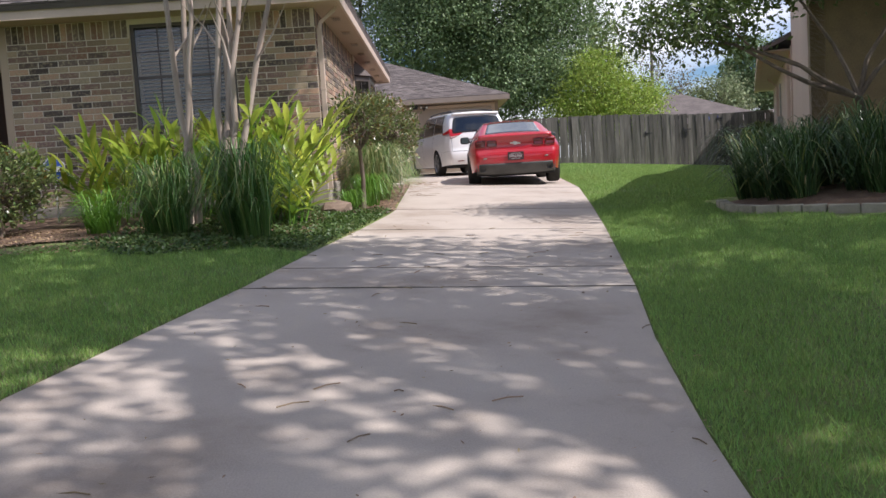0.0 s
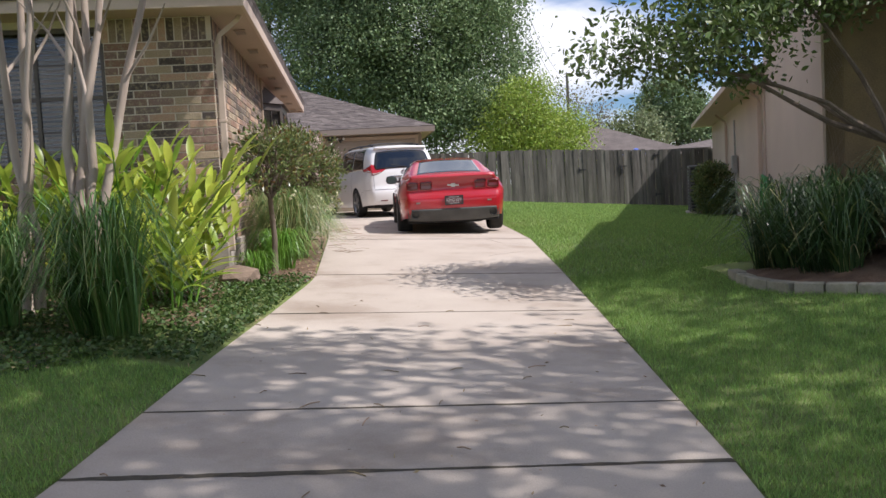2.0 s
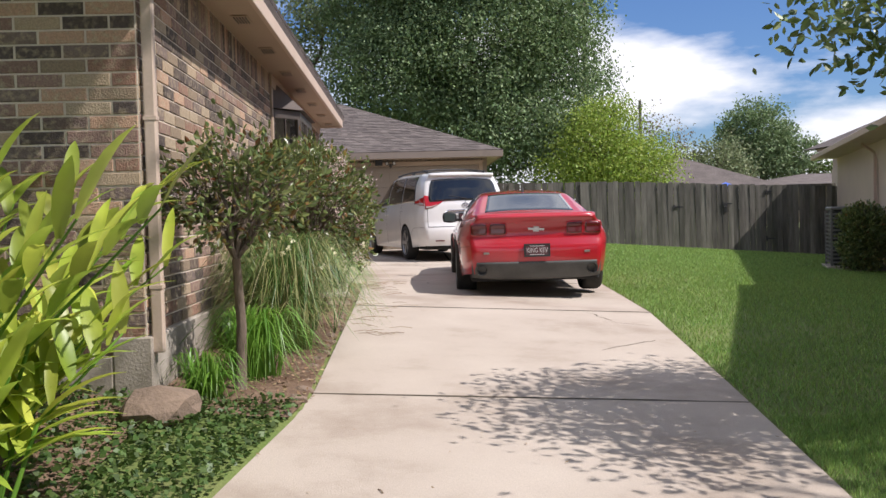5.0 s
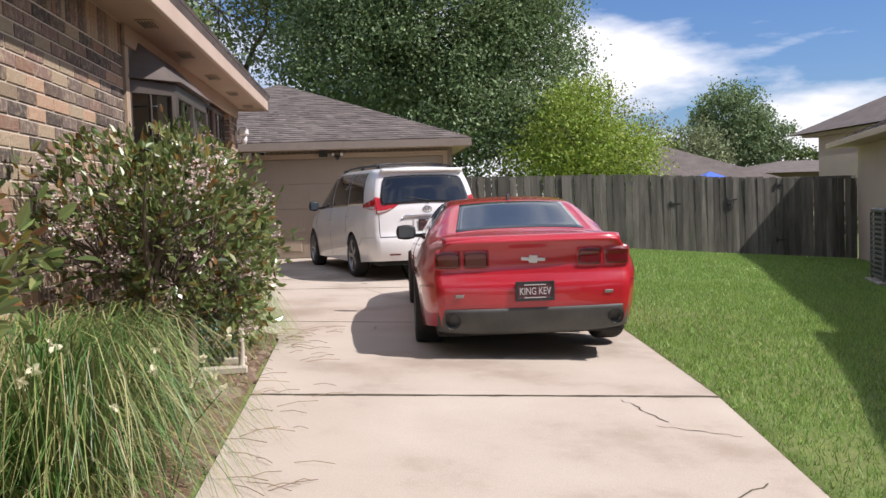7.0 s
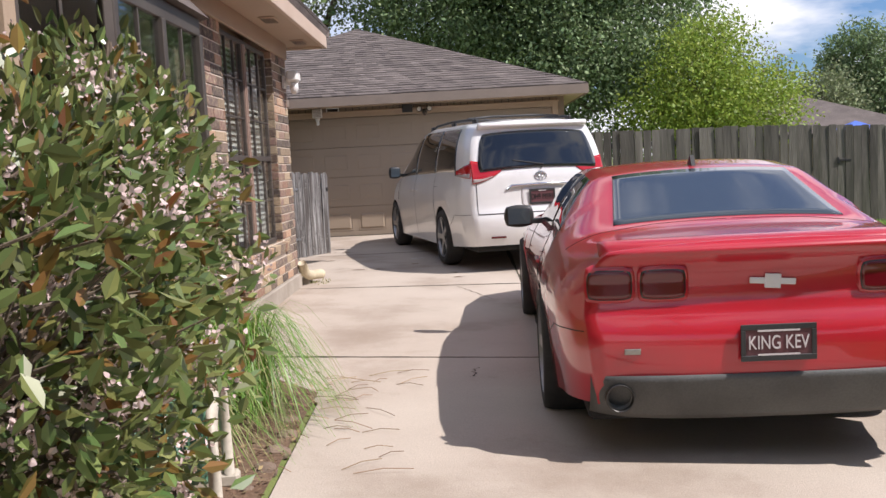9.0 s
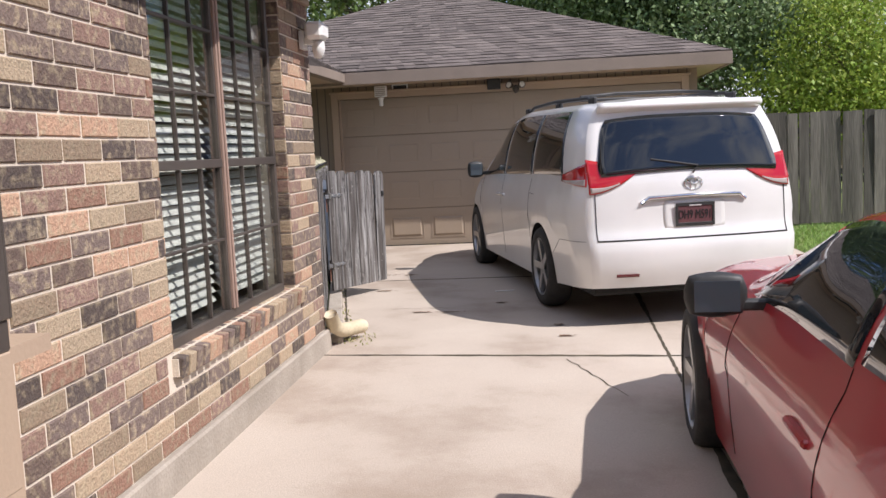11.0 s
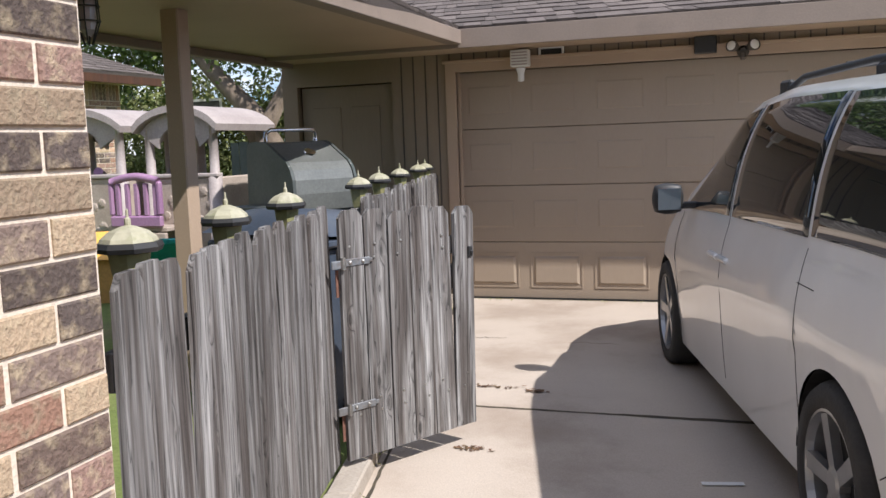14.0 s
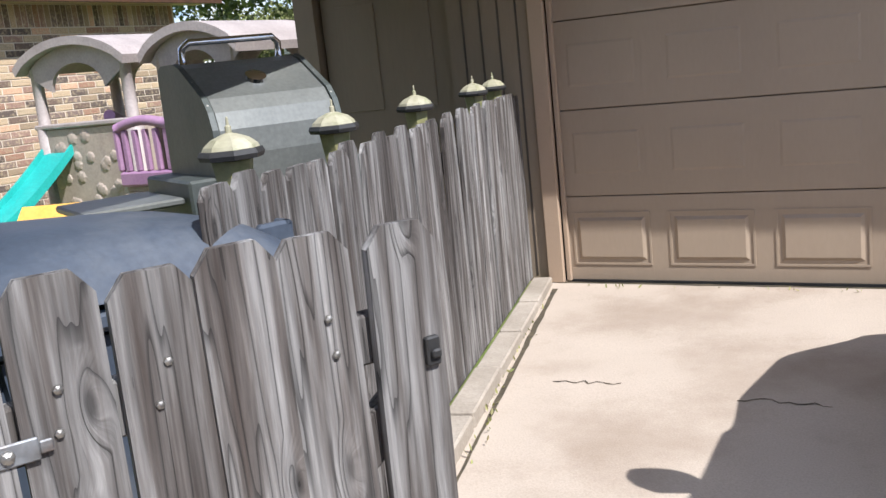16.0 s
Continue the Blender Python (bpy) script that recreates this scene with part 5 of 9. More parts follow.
    for s in (1, -1):
        mirror_part(car, b, 3.42, 1.14, s, M["black"], (0.17, 0.11, 0.16))

        def rear_lamp(p, q):
            x = 0.845 - 0.42 * p
            lo, hi = 1.005 + 0.17 * p ** 1.8, 1.265 - 0.075 * p
            z = lo + (hi - lo) * q
            return (x * s, b.tail(x * s, z), z)
        lp = patch("tail_lamp", (lambda p, q: rear_lamp(p, q)) if s < 0 else (lambda p, q: rear_lamp(1 - p, q)), 16, 8, 0.008, M["lamp"], car, "", 0.008)

        def side_lamp(p, q):
            y = 0.002 + 0.44 * p
            lo, hi = 0.955 + 0.045 * p, 1.075 + 0.125 * (1 - p) ** 1.4
            return b.at(y, lo + (hi - lo) * q, s)
        patch("lens", (lambda p, q: side_lamp(p, q)) if s > 0 else (lambda p, q: side_lamp(1 - p, q)), 16, 8, 0.007, M["lamp"], lp, "", 0.008)

        def clear(p, q):
            return side_lamp(0.03 + 0.9 * p, 0.03 + 0.27 * q * (1 - 0.3 * p))
        patch("lower_lens", (lambda p, q: clear(p, q)) if s > 0 else (lambda p, q: clear(1 - p, q)), 12, 4, 0.011, M["lampclear"], lp, "", 0.02)

        def clear_rear(p, q):
            return rear_lamp(0.03 + 0.55 * p, 0.04 + 0.16 * q * (1 - 0.6 * p))
        patch("lower_lens", (lambda p, q: clear_rear(p, q)) if s < 0 else (lambda p, q: clear_rear(1 - p, q)), 12, 4, 0.011, M["lampclear"], lp, "", 0.02)
        rear_patch(b, min(s * 0.48, s * 0.66), max(s * 0.48, s * 0.66), 0.385, 0.405, M["lampdark"], car, "reflector", 0.006, 0.01)
        for y in (2.55, 2.75):
            p = b.at(y, 0.80, s)
            part("door_handle", boxes((p.x - 0.02, p.x + 0.016, y - 0.09, y + 0.09, p.z - 0.014, p.z + 0.016), bevel=0.01), M["pearl"], car)
        # roof rail on feet
        rail = thing("roof_rail", "", "")
        rail.parent = car
        bm = bmesh.new()
        tube(bm, [(s * 0.62, 0.48, 1.70), (s * 0.62, 0.62, 1.745), (s * 0.62, 1.6, 1.765), (s * 0.62, 2.4, 1.75), (s * 0.62, 2.75, 1.68)], 0.017, 8)
        part("bar", bm, M["black"], rail, smooth=True)
        for y in (0.52, 1.5, 2.66):
            part("foot", boxes((s * 0.62 - 0.02, s * 0.62 + 0.02, y - 0.07, y + 0.07, 1.68, 1.75), bevel=0.012), M["black"], rail)
    for y in (0.85, 1.9):
        bm = bmesh.new()
        tube(bm, [(-0.62, y, 1.765), (-0.3, y, 1.785), (0.3, y, 1.785), (0.62, y, 1.765)], 0.016, 8)
        part("cross_bar", bm, M["black"], car, smooth=True)
    seam(b, [(1.44, 0.3), (1.44, 1.0)], car)
    seam(b, [(2.60, 0.06), (2.60, 1.0), (2.56, 1.9)], car)
    seam(b, [(3.72, 0.06), (3.76, 0.6), (3.74, 1.0)], car)
    seam(b, [(1.28, 0.845), (1.46, 0.85)], car)
    seam(b, [(0.03, 0.48), (0.5, 0.46), (0.72, 0.3)], car)
    for s in (1, -1):
        bm = bmesh.new()
        tube(bm, [(s * 0.80, b.tail(s * 0.8, z) - 0.001, z) for z in np.linspace(0.66, 1.12, 10)], 0.004, 5)
        part("shut_line", bm, M["gap"], car)
    bm = bmesh.new()
    tube(bm, [(x, b.tail(x, 0.66) - 0.002, 0.66) for x in np.linspace(-0.80, 0.80, 20)], 0.006, 5)
    part("shut_line", bm, M["gap"], car)
    # chrome bar, emblem, wiper
    bm = bmesh.new()
    tube(bm, [(-0.44, b.tail(0.44, 0.93) - 0.005, 0.925), (-0.38, b.tail(0.4, 0.96) - 0.02, 0.965), (0, b.tail(0, 0.96) - 0.02, 0.972), (0.38, b.tail(0.4, 0.96) - 0.02, 0.965), (0.44, b.tail(0.44, 0.93) - 0.005, 0.925)], 0.016, 8)
    part("handle_bar", bm, M["chrome"], car, "chrome bar over the number plate", smooth=True)
    bm = bmesh.new()
    for rx, rz in ((0.075, 0.05), (0.025, 0.048), (0.05, 0.022)):
        pts = [(rx * math.cos(a), 0, rz * math.sin(a) + (0.018 if rz < 0.03 else 0)) for a in np.linspace(0, 2 * math.pi, 21)]
        tube(bm, pts, 0.006, 6)
    e = part("badge", bm, M["chrome"], car, "plain chrome oval badge", smooth=True)
    e.matrix_world = pose(0, b.tail(0, 1.07) - 0.008, 1.06)
    bm = bmesh.new()
    tube(bm, [(0.0, b.tail(0, 1.14) - 0.03, 1.14), (0.05, b.tail(0, 1.2) - 0.03, 1.19), (-0.33, b.tail(0.3, 1.26) - 0.02, 1.25)], 0.008, 6)
    part("wiper", bm, M["black"], car)
    pl, y = licence(b, car, "DH9", 0.83, 0.305, 0.152, 0.1)
    t = text("plate_text", "DH9 M591", 0.08, pose(0, y - 0.0065, 0.826, 90), M["gap"], pl)
    t.scale = (0.78, 1.15, 1)
    part("plate_bar", boxes((-0.05, 0.05, y - 0.011, y - 0.0102, 0.892, 0.900)), M["platelt"], pl)
    rear_patch(b, -0.26, 0.26, 0.72, 0.945, M["pearl"], car, "plate_recess", 0.002, 0.02, 0.05)
    car.matrix_world = m
    return car



coupe = red_coupe(pose(1.62, 18.62, 1.11, 1.0, 0, -1.5) @ Matrix.Diagonal((0.985, 1.0, 0.975, 1)))
van = white_van(pose(1.17, 25.14, 1.30, 0.4, 0, 15.0) @ Matrix.Diagonal((0.935, 1.0, 1.0, 1)))

# ---- windows ----
def sash_window(name, x, y0, y1, z0, z1, rail, rows_up, rows_low, cols, label, mullion=None, blind=True):
    """A window in the side wall: frame, meeting rail, glazing bars, panes, and blinds behind."""
    w = thing(name, label, "window", pose(x, (y0 + y1) / 2, z0), kind="structure")
    def at(bm):
        bmesh.ops.transform(bm, matrix=Matrix.Translation((x, 0, 0)), verts=bm.verts)
        bmesh.ops.transform(bm, matrix=w.matrix_world.inverted(), verts=bm.verts)
        return bm
    f = 0.04
    part("frame", at(boxes((-0.05, 0.0, y0, y0 + f, z0, z1), (-0.05, 0.0, y1 - f, y1, z0, z1), (-0.05, 0.0, y0 + f, y1 - f, z1 - f, z1), (-0.05, 0.01, y0 + f, y1 - f, z0, z0 + 0.05), bevel=0.004)), M["bronze"], w)
    halves = [(y0 + f, y1 - f)]
    if mullion:
        part("mullion", at(boxes((-0.05, 0.022, mullion - 0.026, mullion + 0.026, z0 + 0.05, z1 - f), (0.0225, 0.03, mullion - 0.012, mullion + 0.012, z0 + 0.05, z1 - f), bevel=0.004)), M["pinkframe"], w)
        halves = [(y0 + f, mullion - 0.026), (mullion + 0.026, y1 - f)]
    for a, b in halves:
        part("meeting_rail", at(boxes((-0.04, 0.012, a, b, rail - 0.022, rail + 0.022), bevel=0.004)), M["bronze"], w)
        for lo, hi, rows in ((z0 + 0.05, rail - 0.022, rows_low), (rail + 0.022, z1 - f, rows_up)):
            part("stile", at(boxes((-0.035, 0.006, a, a + 0.022, lo, hi), (-0.035, 0.006, b - 0.022, b, lo, hi), bevel=0.003)), M["bronze"], w)
            for r in range(1, rows):
                z = lo + (hi - lo) * r / rows
                part("glazing_bar", at(boxes((-0.022, 0.004, a + 0.022, b - 0.022, z - 0.007, z + 0.007), bevel=0.002)), M["bronze"], w)
            for c in range(1, cols):
                y = a + (b - a) * c / cols
                part("glazing_bar", at(boxes((-0.020, 0.002, y - 0.007, y + 0.007, lo, hi), bevel=0.002)), M["bronze"], w)
            g = part("pane", at(boxes((-0.014, -0.010, a + 0.022, b - 0.022, lo, hi))), M["glass"], w)
            g.visible_shadow = False
        if blind:
            bl = thing("window_blind", "white slatted blind hanging lowered behind the window", "blind", pose(x - 0.085, (a + b) / 2, z1 - 0.05), group="window blinds")
            span = (b - a) - 0.03
            n = int((z1 - z0 - 0.15) / 0.048)
            me = None
            for k in range(n):
                if me is None:
                    bm = boxes((-0.024, 0.024, -span / 2, span / 2, -0.0015, 0.0015))
                    s = part("slat", bm, M["blind"], bl)
                    me = s.data
                else:
                    s = new("slat", me)
                    s.parent = bl
                s.matrix_world = pose(x - 0.085, (a + b) / 2, z1 - 0.08 - k * 0.048, 0, 52, 0)
            part("head_rail", boxes((-0.025, 0.025, -span / 2, span / 2, -0.02, 0.02), bevel=0.003), M["blind"], bl)
            for yy in (-span * 0.36, span * 0.36):
                part("cord", boxes((0.026, 0.028, yy - 0.002, yy + 0.002, -n * 0.048, 0)), M["blind"], bl)
    return w


sash_window("window_1", WX - 0.05, 21.76, 23.56, 1.87, 3.70, 2.68, 3, 2, 3, "bronze double hung windows with glazing bars over a brick sill", mullion=22.62)
# rowlock sill
sill = thing("window_sill", "sloping brick sill under the window with pale mortar joints", "sill", pose(WX, 21.7, 1.77), kind="structure")
part("mortar_bed", boxes((-0.14, 0.028, 0.0, 2.08, 0.01, 0.088)), M["mortar"], sill)
rng = random.Random(3)
for k in range(25):
    bm = boxes((-0.13, 0.04, 0.004, 0.071, 0.0, 0.092), bevel=0.004)
    o = part("brick", bm, M["brick"], sill)
    o.matrix_world = pose(WX + rng.uniform(-0.002, 0.002), 21.705 + k * 0.0825, 1.775, 0, 8, 0)

for y in (21.705, 23.612):
    bm = bmesh.new()
    for k in range(22):
        box(bm, WX - 0.075, WX + 0.003, y, y + 0.02, 1.89 + k * 0.084, 1.89 + k * 0.084 + 0.072, bevel=0.003)
    part("brick_return", bm, M["brick"], wall_east, kind="stuff").matrix_parent_inverse = wall_east.matrix_world.inverted()

# bay window between brick piers
bay = thing("bay_window", "angled bay window with brown posts under a small shingled cap", "window", kind="structure")
BAY = [(-1.5, 18.36), (-1.20, 18.72), (-1.20, 20.1), (-1.5, 20.46)]
for (x0, y0), (x1, y1) in zip(BAY, BAY[1:]):
    d = Vector((x1 - x0, y1 - y0))
    a = math.degrees(math.atan2(d.y, d.x))
    L = d.length
    m = pose(x0, y0, 0, 0, 0, a)
    part("rail", boxes((0, L, 0, 0.05, 2.25, 2.33), (0, L, 0, 0.05, 3.36, 3.46), bevel=0.004, m=m), M["bronze"], bay)
    part("apron", boxes((0, L, 0.0, 0.06, 1.9, 2.249), bevel=0.004, m=m), M["trim"], bay)
    for s in ((0.02, L - 0.02) if L < 1 else (0.02, L / 2, L - 0.02)):
        part("post", boxes((s - 0.03, s + 0.03, -0.01, 0.055, 2.33, 3.36), bevel=0.004, m=m), M["bronze"], bay)
    for c in ((0.5,) if L < 1 else (0.25, 0.75)):
        part("glazing_bar", boxes((L * c - 0.008, L * c + 0.008, 0.005, 0.03, 2.33, 3.36), bevel=0.002, m=m), M["bronze"], bay)
    p = part("pane", boxes((0.03, L - 0.03, 0.015, 0.019, 2.33, 3.36), m=m), M["glass"], bay)
    p.visible_shadow = False
bm = bmesh.new()
pts = [(-1.5, 18.30, 3.47), (-1.15, 18.68, 3.47), (-1.15, 20.14, 3.47), (-1.5, 20.52, 3.47)]
tops = [(-1.5, 18.34, 3.80), (-1.48, 18.7, 3.80), (-1.48, 20.1, 3.80), (-1.5, 20.48, 3.80)]
vs, ts = [bm.verts.new(p) for p in pts], [bm.verts.new(p) for p in tops]
for i in range(3):
    bm.faces.new((vs[i], vs[i + 1], ts[i + 1], ts[i]))
bm.faces.new(vs[::-1])
part("cap", bm, M["shingle"], bay)
for y in (18.33, 20.48):
    part("pier_board", boxes((WX + 0.002, WX + 0.03, y - 0.05, y + 0.05, 1.5, SOFFIT - 0.17), bevel=0.004), M["trim"], bay)
part("bay_seat", boxes((-1.72, -1.24, 18.45, 20.35, 2.2, 2.245)), M["trim"], bay)

rest(bay, pose(WX, 19.4, 2.2))

# front window with dark blinds
fw = thing("window_2", "dark front window with glazing bars and lowered blinds in shade", "window", kind="structure")
part("frame", boxes((-4.05, -4.0, YF + 0.04, YF + 0.1, 2.35, 3.80), (-2.67, -2.62, YF + 0.04, YF + 0.1, 2.35, 3.80), (-4.0, -2.67, YF + 0.04, YF + 0.1, 3.75, 3.80), (-4.0, -2.67, YF + 0.04, YF + 0.1, 2.35, 2.4),
                    (-3.355, -3.315, YF + 0.04, YF + 0.1, 2.4, 3.75), (-4.0, -2.67, YF + 0.045, YF + 0.095, 3.05, 3.09), bevel=0.003), M["bronze"], fw)
for x in (-3.68, -2.99):
    part("glazing_bar", boxes((x - 0.009, x + 0.009, YF + 0.05, YF + 0.075, 2.4, 3.75)), M["bronze"], fw)
for z in (2.72, 3.42):
    part("glazing_bar", boxes((-4.0, -2.67, YF + 0.052, YF + 0.073, z - 0.009, z + 0.009)), M["bronze"], fw)
p = part("pane", boxes((-4.0, -2.67, YF + 0.06, YF + 0.064, 2.4, 3.75)), M["glass"], fw)
p.visible_shadow = False
rest(fw, pose(-3.33, YF, 2.35))
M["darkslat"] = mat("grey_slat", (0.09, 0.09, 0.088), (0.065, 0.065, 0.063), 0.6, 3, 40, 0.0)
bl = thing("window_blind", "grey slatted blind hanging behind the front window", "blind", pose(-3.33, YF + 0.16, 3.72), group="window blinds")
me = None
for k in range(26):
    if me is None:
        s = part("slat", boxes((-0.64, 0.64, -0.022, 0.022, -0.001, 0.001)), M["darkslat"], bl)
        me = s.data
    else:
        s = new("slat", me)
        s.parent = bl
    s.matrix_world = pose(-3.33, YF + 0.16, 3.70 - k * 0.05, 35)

# entry
part("trim_porch", boxes((-5.86, -5.75, YF, YF + 0.12, 1.0, SOFFIT), (-7.2, -5.86, YF, YF + 0.12, 3.62, SOFFIT), (-5.80, -5.75, YF + 0.25, YF + 1.6, 1.0, SOFFIT), bevel=0.004), M["trim"], kind="structure", label="beige porch trim")
part("wall_porch", boxes((-7.2, -5.75, YF + 1.6, YF + 1.7, 1.0, SOFFIT)), M["siding"], kind="structure", label="shaded porch wall")
door = thing("door_1", "closed dark brown wooden front door in the shaded porch", "door", pose(-6.45, YF + 1.56, 1.35), kind="structure")
part("leaf", boxes((-0.46, 0.46, 0, 0.04, 0, 2.1), bevel=0.005), M["darkwood"], door)
for x in (-0.36, 0.04):
    for z, h in ((0.2, 0.7), (1.05, 0.85)):
        part("panel", boxes((x, x + 0.32, -0.012, 0.002, z, z + h), bevel=0.005), M["darkwood"], door)
part("casing", boxes((-0.56, -0.47, -0.02, 0.03, 0, 2.2), (0.47, 0.56, -0.02, 0.03, 0, 2.2), (-0.47, 0.47, -0.02, 0.03, 2.11, 2.2), bevel=0.004), M["trim"], door)
wl_ = thing("wall_lantern", "small black wall lantern over the porch opening", "lamp", pose(-5.95, YF - 0.01, 3.72))
part("bracket", boxes((-0.05, 0.05, -0.02, 0.01, 0.05, 0.12), (-0.015, 0.015, -0.14, -0.02, 0.08, 0.10), bevel=0.004), M["black"], wl_)
part("cage", boxes((-0.1, 0.1, -0.2, -0.04, 0.10, 0.12), (-0.085, 0.085, -0.19, -0.05, -0.09, -0.07), (-0.09, -0.078, -0.195, -0.183, -0.07, 0.10), (0.078, 0.09, -0.195, -0.183, -0.07, 0.10), (-0.09, -0.078, -0.06, -0.05, -0.07, 0.10),
                   (0.078, 0.09, -0.06, -0.05, -0.07, 0.10), bevel=0.002), M["black"], wl_)
part("glass_box", boxes((-0.07, 0.07, -0.18, -0.065, -0.06, 0.09)), M["lampclear"], wl_)

# downspouts
def downspout(name, label, x, y, z0, z1, m=None):
    d = thing(name, label, "downspout", pose(x, y, z0))
    bm = bmesh.new()
    box(bm, -0.035, 0.035, -0.03, 0.03, 0.12, z1 - z0 - 0.3, bevel=0.008)
    part("pipe", bm, M["fascia"], d)
    bm = bmesh.new()
    tube(bm, [(0, 0, z1 - z0 - 0.3), (0.02, 0, z1 - z0 - 0.2), (0.22, 0, z1 - z0 - 0.04), (0.24, 0, z1 - z0)], 0.034, 4)
    part("offset", bm, M["fascia"], d)
    for z in (0.5, 1.5):
        part("strap", boxes((-0.04, 0.04, -0.034, 0.034, z, z + 0.025), bevel=0.002), M["fascia"], d)
    if m:
        d.matrix_world = m
    return d


downspout("downspout", "beige painted metal downspout at the brick corner", WX + 0.06, YF + 0.03, 1.25, SOFFIT)
elbow = thing("drain_elbow", "cream corrugated drain elbow lying on the concrete by the corner", "pipe", pose(-1.42, 24.4, 1.36))
bm = bmesh.new()
pts = [(-0.03, -0.12, 0.22), (-0.02, -0.06, 0.12), (0.0, 0.02, 0.075), (0.02, 0.12, 0.06)] + [(0.02 + 0.012 * k, 0.12 + 0.03 * k, 0.06 - 0.002 * k) for k in range(1, 8)]
tube(bm, pts, [0.048 + (0.008 if k % 2 else 0) for k in range(len(pts))], 12)
part("pipe", bm, mat("cream_plastic", (0.66, 0.57, 0.40), (0.55, 0.47, 0.32), 0.6, 5, 40, 0.2), elbow, smooth=True)
splash = thing("splash_kerb", "low concrete kerb beside the fence with weeds", "kerb", kind="structure")
fx = lambda y: -1.52 - (y - 24.35) * 0.2318
bm = bmesh.new()
for k in range(12):
    y0 = 24.45 + k * 0.54
    a = math.degrees(math.atan2(-0.2318, 1))
    box(bm, -0.02, 0.10, 0.005, 0.535, 1.2, 1.40 + 0.004 * (k % 3), pose(fx(y0) + 0.03, y0, 0, 0, 0, -a), bevel=0.008)
part("kerb_stone", bm, M["footing"], splash)

rest(splash, pose(-1.5, 24.4, 1.3))

# ---- patio fence and gate ----
pf = thing("patio_fence", "weathered grey dog-eared picket fence with peeling boards", "fence")
rng = random.Random(11)
FANG = math.degrees(math.atan2(1, -0.2318))
y = 24.43
while y < 30.9:
    if not 26.36 < y < 27.22:
        zt = 2.57 - (0.0 if y < 27 else 0.02)
        picket("picket", 0.135, zt - 1.40, M["oldwood"], pf, pose(fx(y), y, 1.40, 0, 0, FANG), rng, 0.035)
    y += 0.141 * 0.974
for a, b in ((24.4, 26.3), (27.2, 30.93)):
    for z in (1.62, 2.30):
        L = (b - a) / 0.974
        o = part("rail", boxes((0, L, 0.02, 0.058, 0, 0.088), bevel=0.004), M["oldwood"], pf)
        o.matrix_world = pose(fx(a), a, z, 0, 0, FANG)
M["cap"] = mat("solar_cap_top", (0.42, 0.395, 0.29), (0.34, 0.325, 0.22), 0.5, 8, 40, 0.2, dirt=(0.16, 0.19, 0.06), dirt_scale=14, dirt_amount=0.7)
M["capglass"] = mat("mossy_lamp_glass", (0.33, 0.31, 0.16), (0.25, 0.25, 0.11), 0.35, 9, 40, 0.15, dirt=(0.13, 0.16, 0.05), dirt_scale=12, dirt_amount=0.7)
for y in (24.62, 25.32, 26.02, 27.52, 28.2, 29.1, 30.15, 30.65):
    x = fx(y) - 0.085
    po = part("post", boxes((-0.04, 0.04, -0.04, 0.04, 1.3, 2.48), bevel=0.004, m=pose(x, y, 0)), M["oldwood"], pf)
    c = thing("post_lamp", "mossy cream solar lamp on a fence post, black collar", "lamp", pose(x, y, 2.48) @ Matrix.Scale(0.80, 4), group="lamps on the fence posts")
    bm = bmesh.new()
    lathe(bm, [(0.045, 0.0), (0.05, 0.01), (0.068, 0.13), (0.066, 0.135)], 6)
    part("glass", bm, M["capglass"], c)
    bm = bmesh.new()
    lathe(bm, [(0.066, 0.132), (0.098, 0.136), (0.104, 0.15), (0.098, 0.165), (0.07, 0.166)], 8)
    part("collar", bm, M["black"], c)
    bm = bmesh.new()
    lathe(bm, [(0.09, 0.166), (0.084, 0.178), (0.060, 0.198), (0.025, 0.212), (0.010, 0.216), (0.010, 0.235), (0.005, 0.24), (0.004, 0.262), (0.002, 0.266)], 8)
    part("top", bm, M["cap"], c)
M["hinge"] = mat("tarnished_hinge_steel", (0.30, 0.32, 0.34), (0.18, 0.17, 0.16), 0.5, 14, 60, 0.25, metal=0.6, dirt=(0.22, 0.10, 0.05), dirt_scale=20)
M["rust"] = mat("rust", (0.13, 0.06, 0.042), (0.20, 0.10, 0.07), 0.9, 20, 60, 0.4)
gate = thing("patio_gate", "open weathered grey dog-eared picket gate with steel hinges", "gate")
gv = Vector((0.385, 0.70))
gang = math.degrees(math.atan2(gv.y, gv.x))
gl = gv.length
for k in range(6):
    w = gl / 6
    bm = bmesh.new()
    out, _ = dog_ear(w - 0.007, 1.11 + rng.uniform(-0.012, 0.012) - 0.004 * k, 0.02, 0.035)
    prism(bm, out, 0, 0.02, "y")
    o = part("picket", bm, M["oldwood"], gate)
    o.matrix_world = pose(-1.93 + gv.x * (k + 0.5) / 6, 26.36 + gv.y * (k + 0.5) / 6, 1.43, rng.uniform(-0.6, 0.6), rng.uniform(-0.8, 0.8), gang)
GM = pose(-1.93, 26.36, 1.43, 0, 0, gang)
for z in (0.16, 0.86):
    part("rail", boxes((0.02, gl - 0.02, 0.021, 0.058, z, z + 0.085), bevel=0.004, m=GM), M["oldwood"], gate)
bm = bmesh.new()
L = math.hypot(gl, 0.62)
box(bm, 0, L - 0.08, 0.022, 0.056, -0.04, 0.04, GM @ pose(0.04, 0, 0.24, 0, -math.degrees(math.atan2(0.62, gl)), 0), 0.004)
part("brace", bm, M["oldwood"], gate)
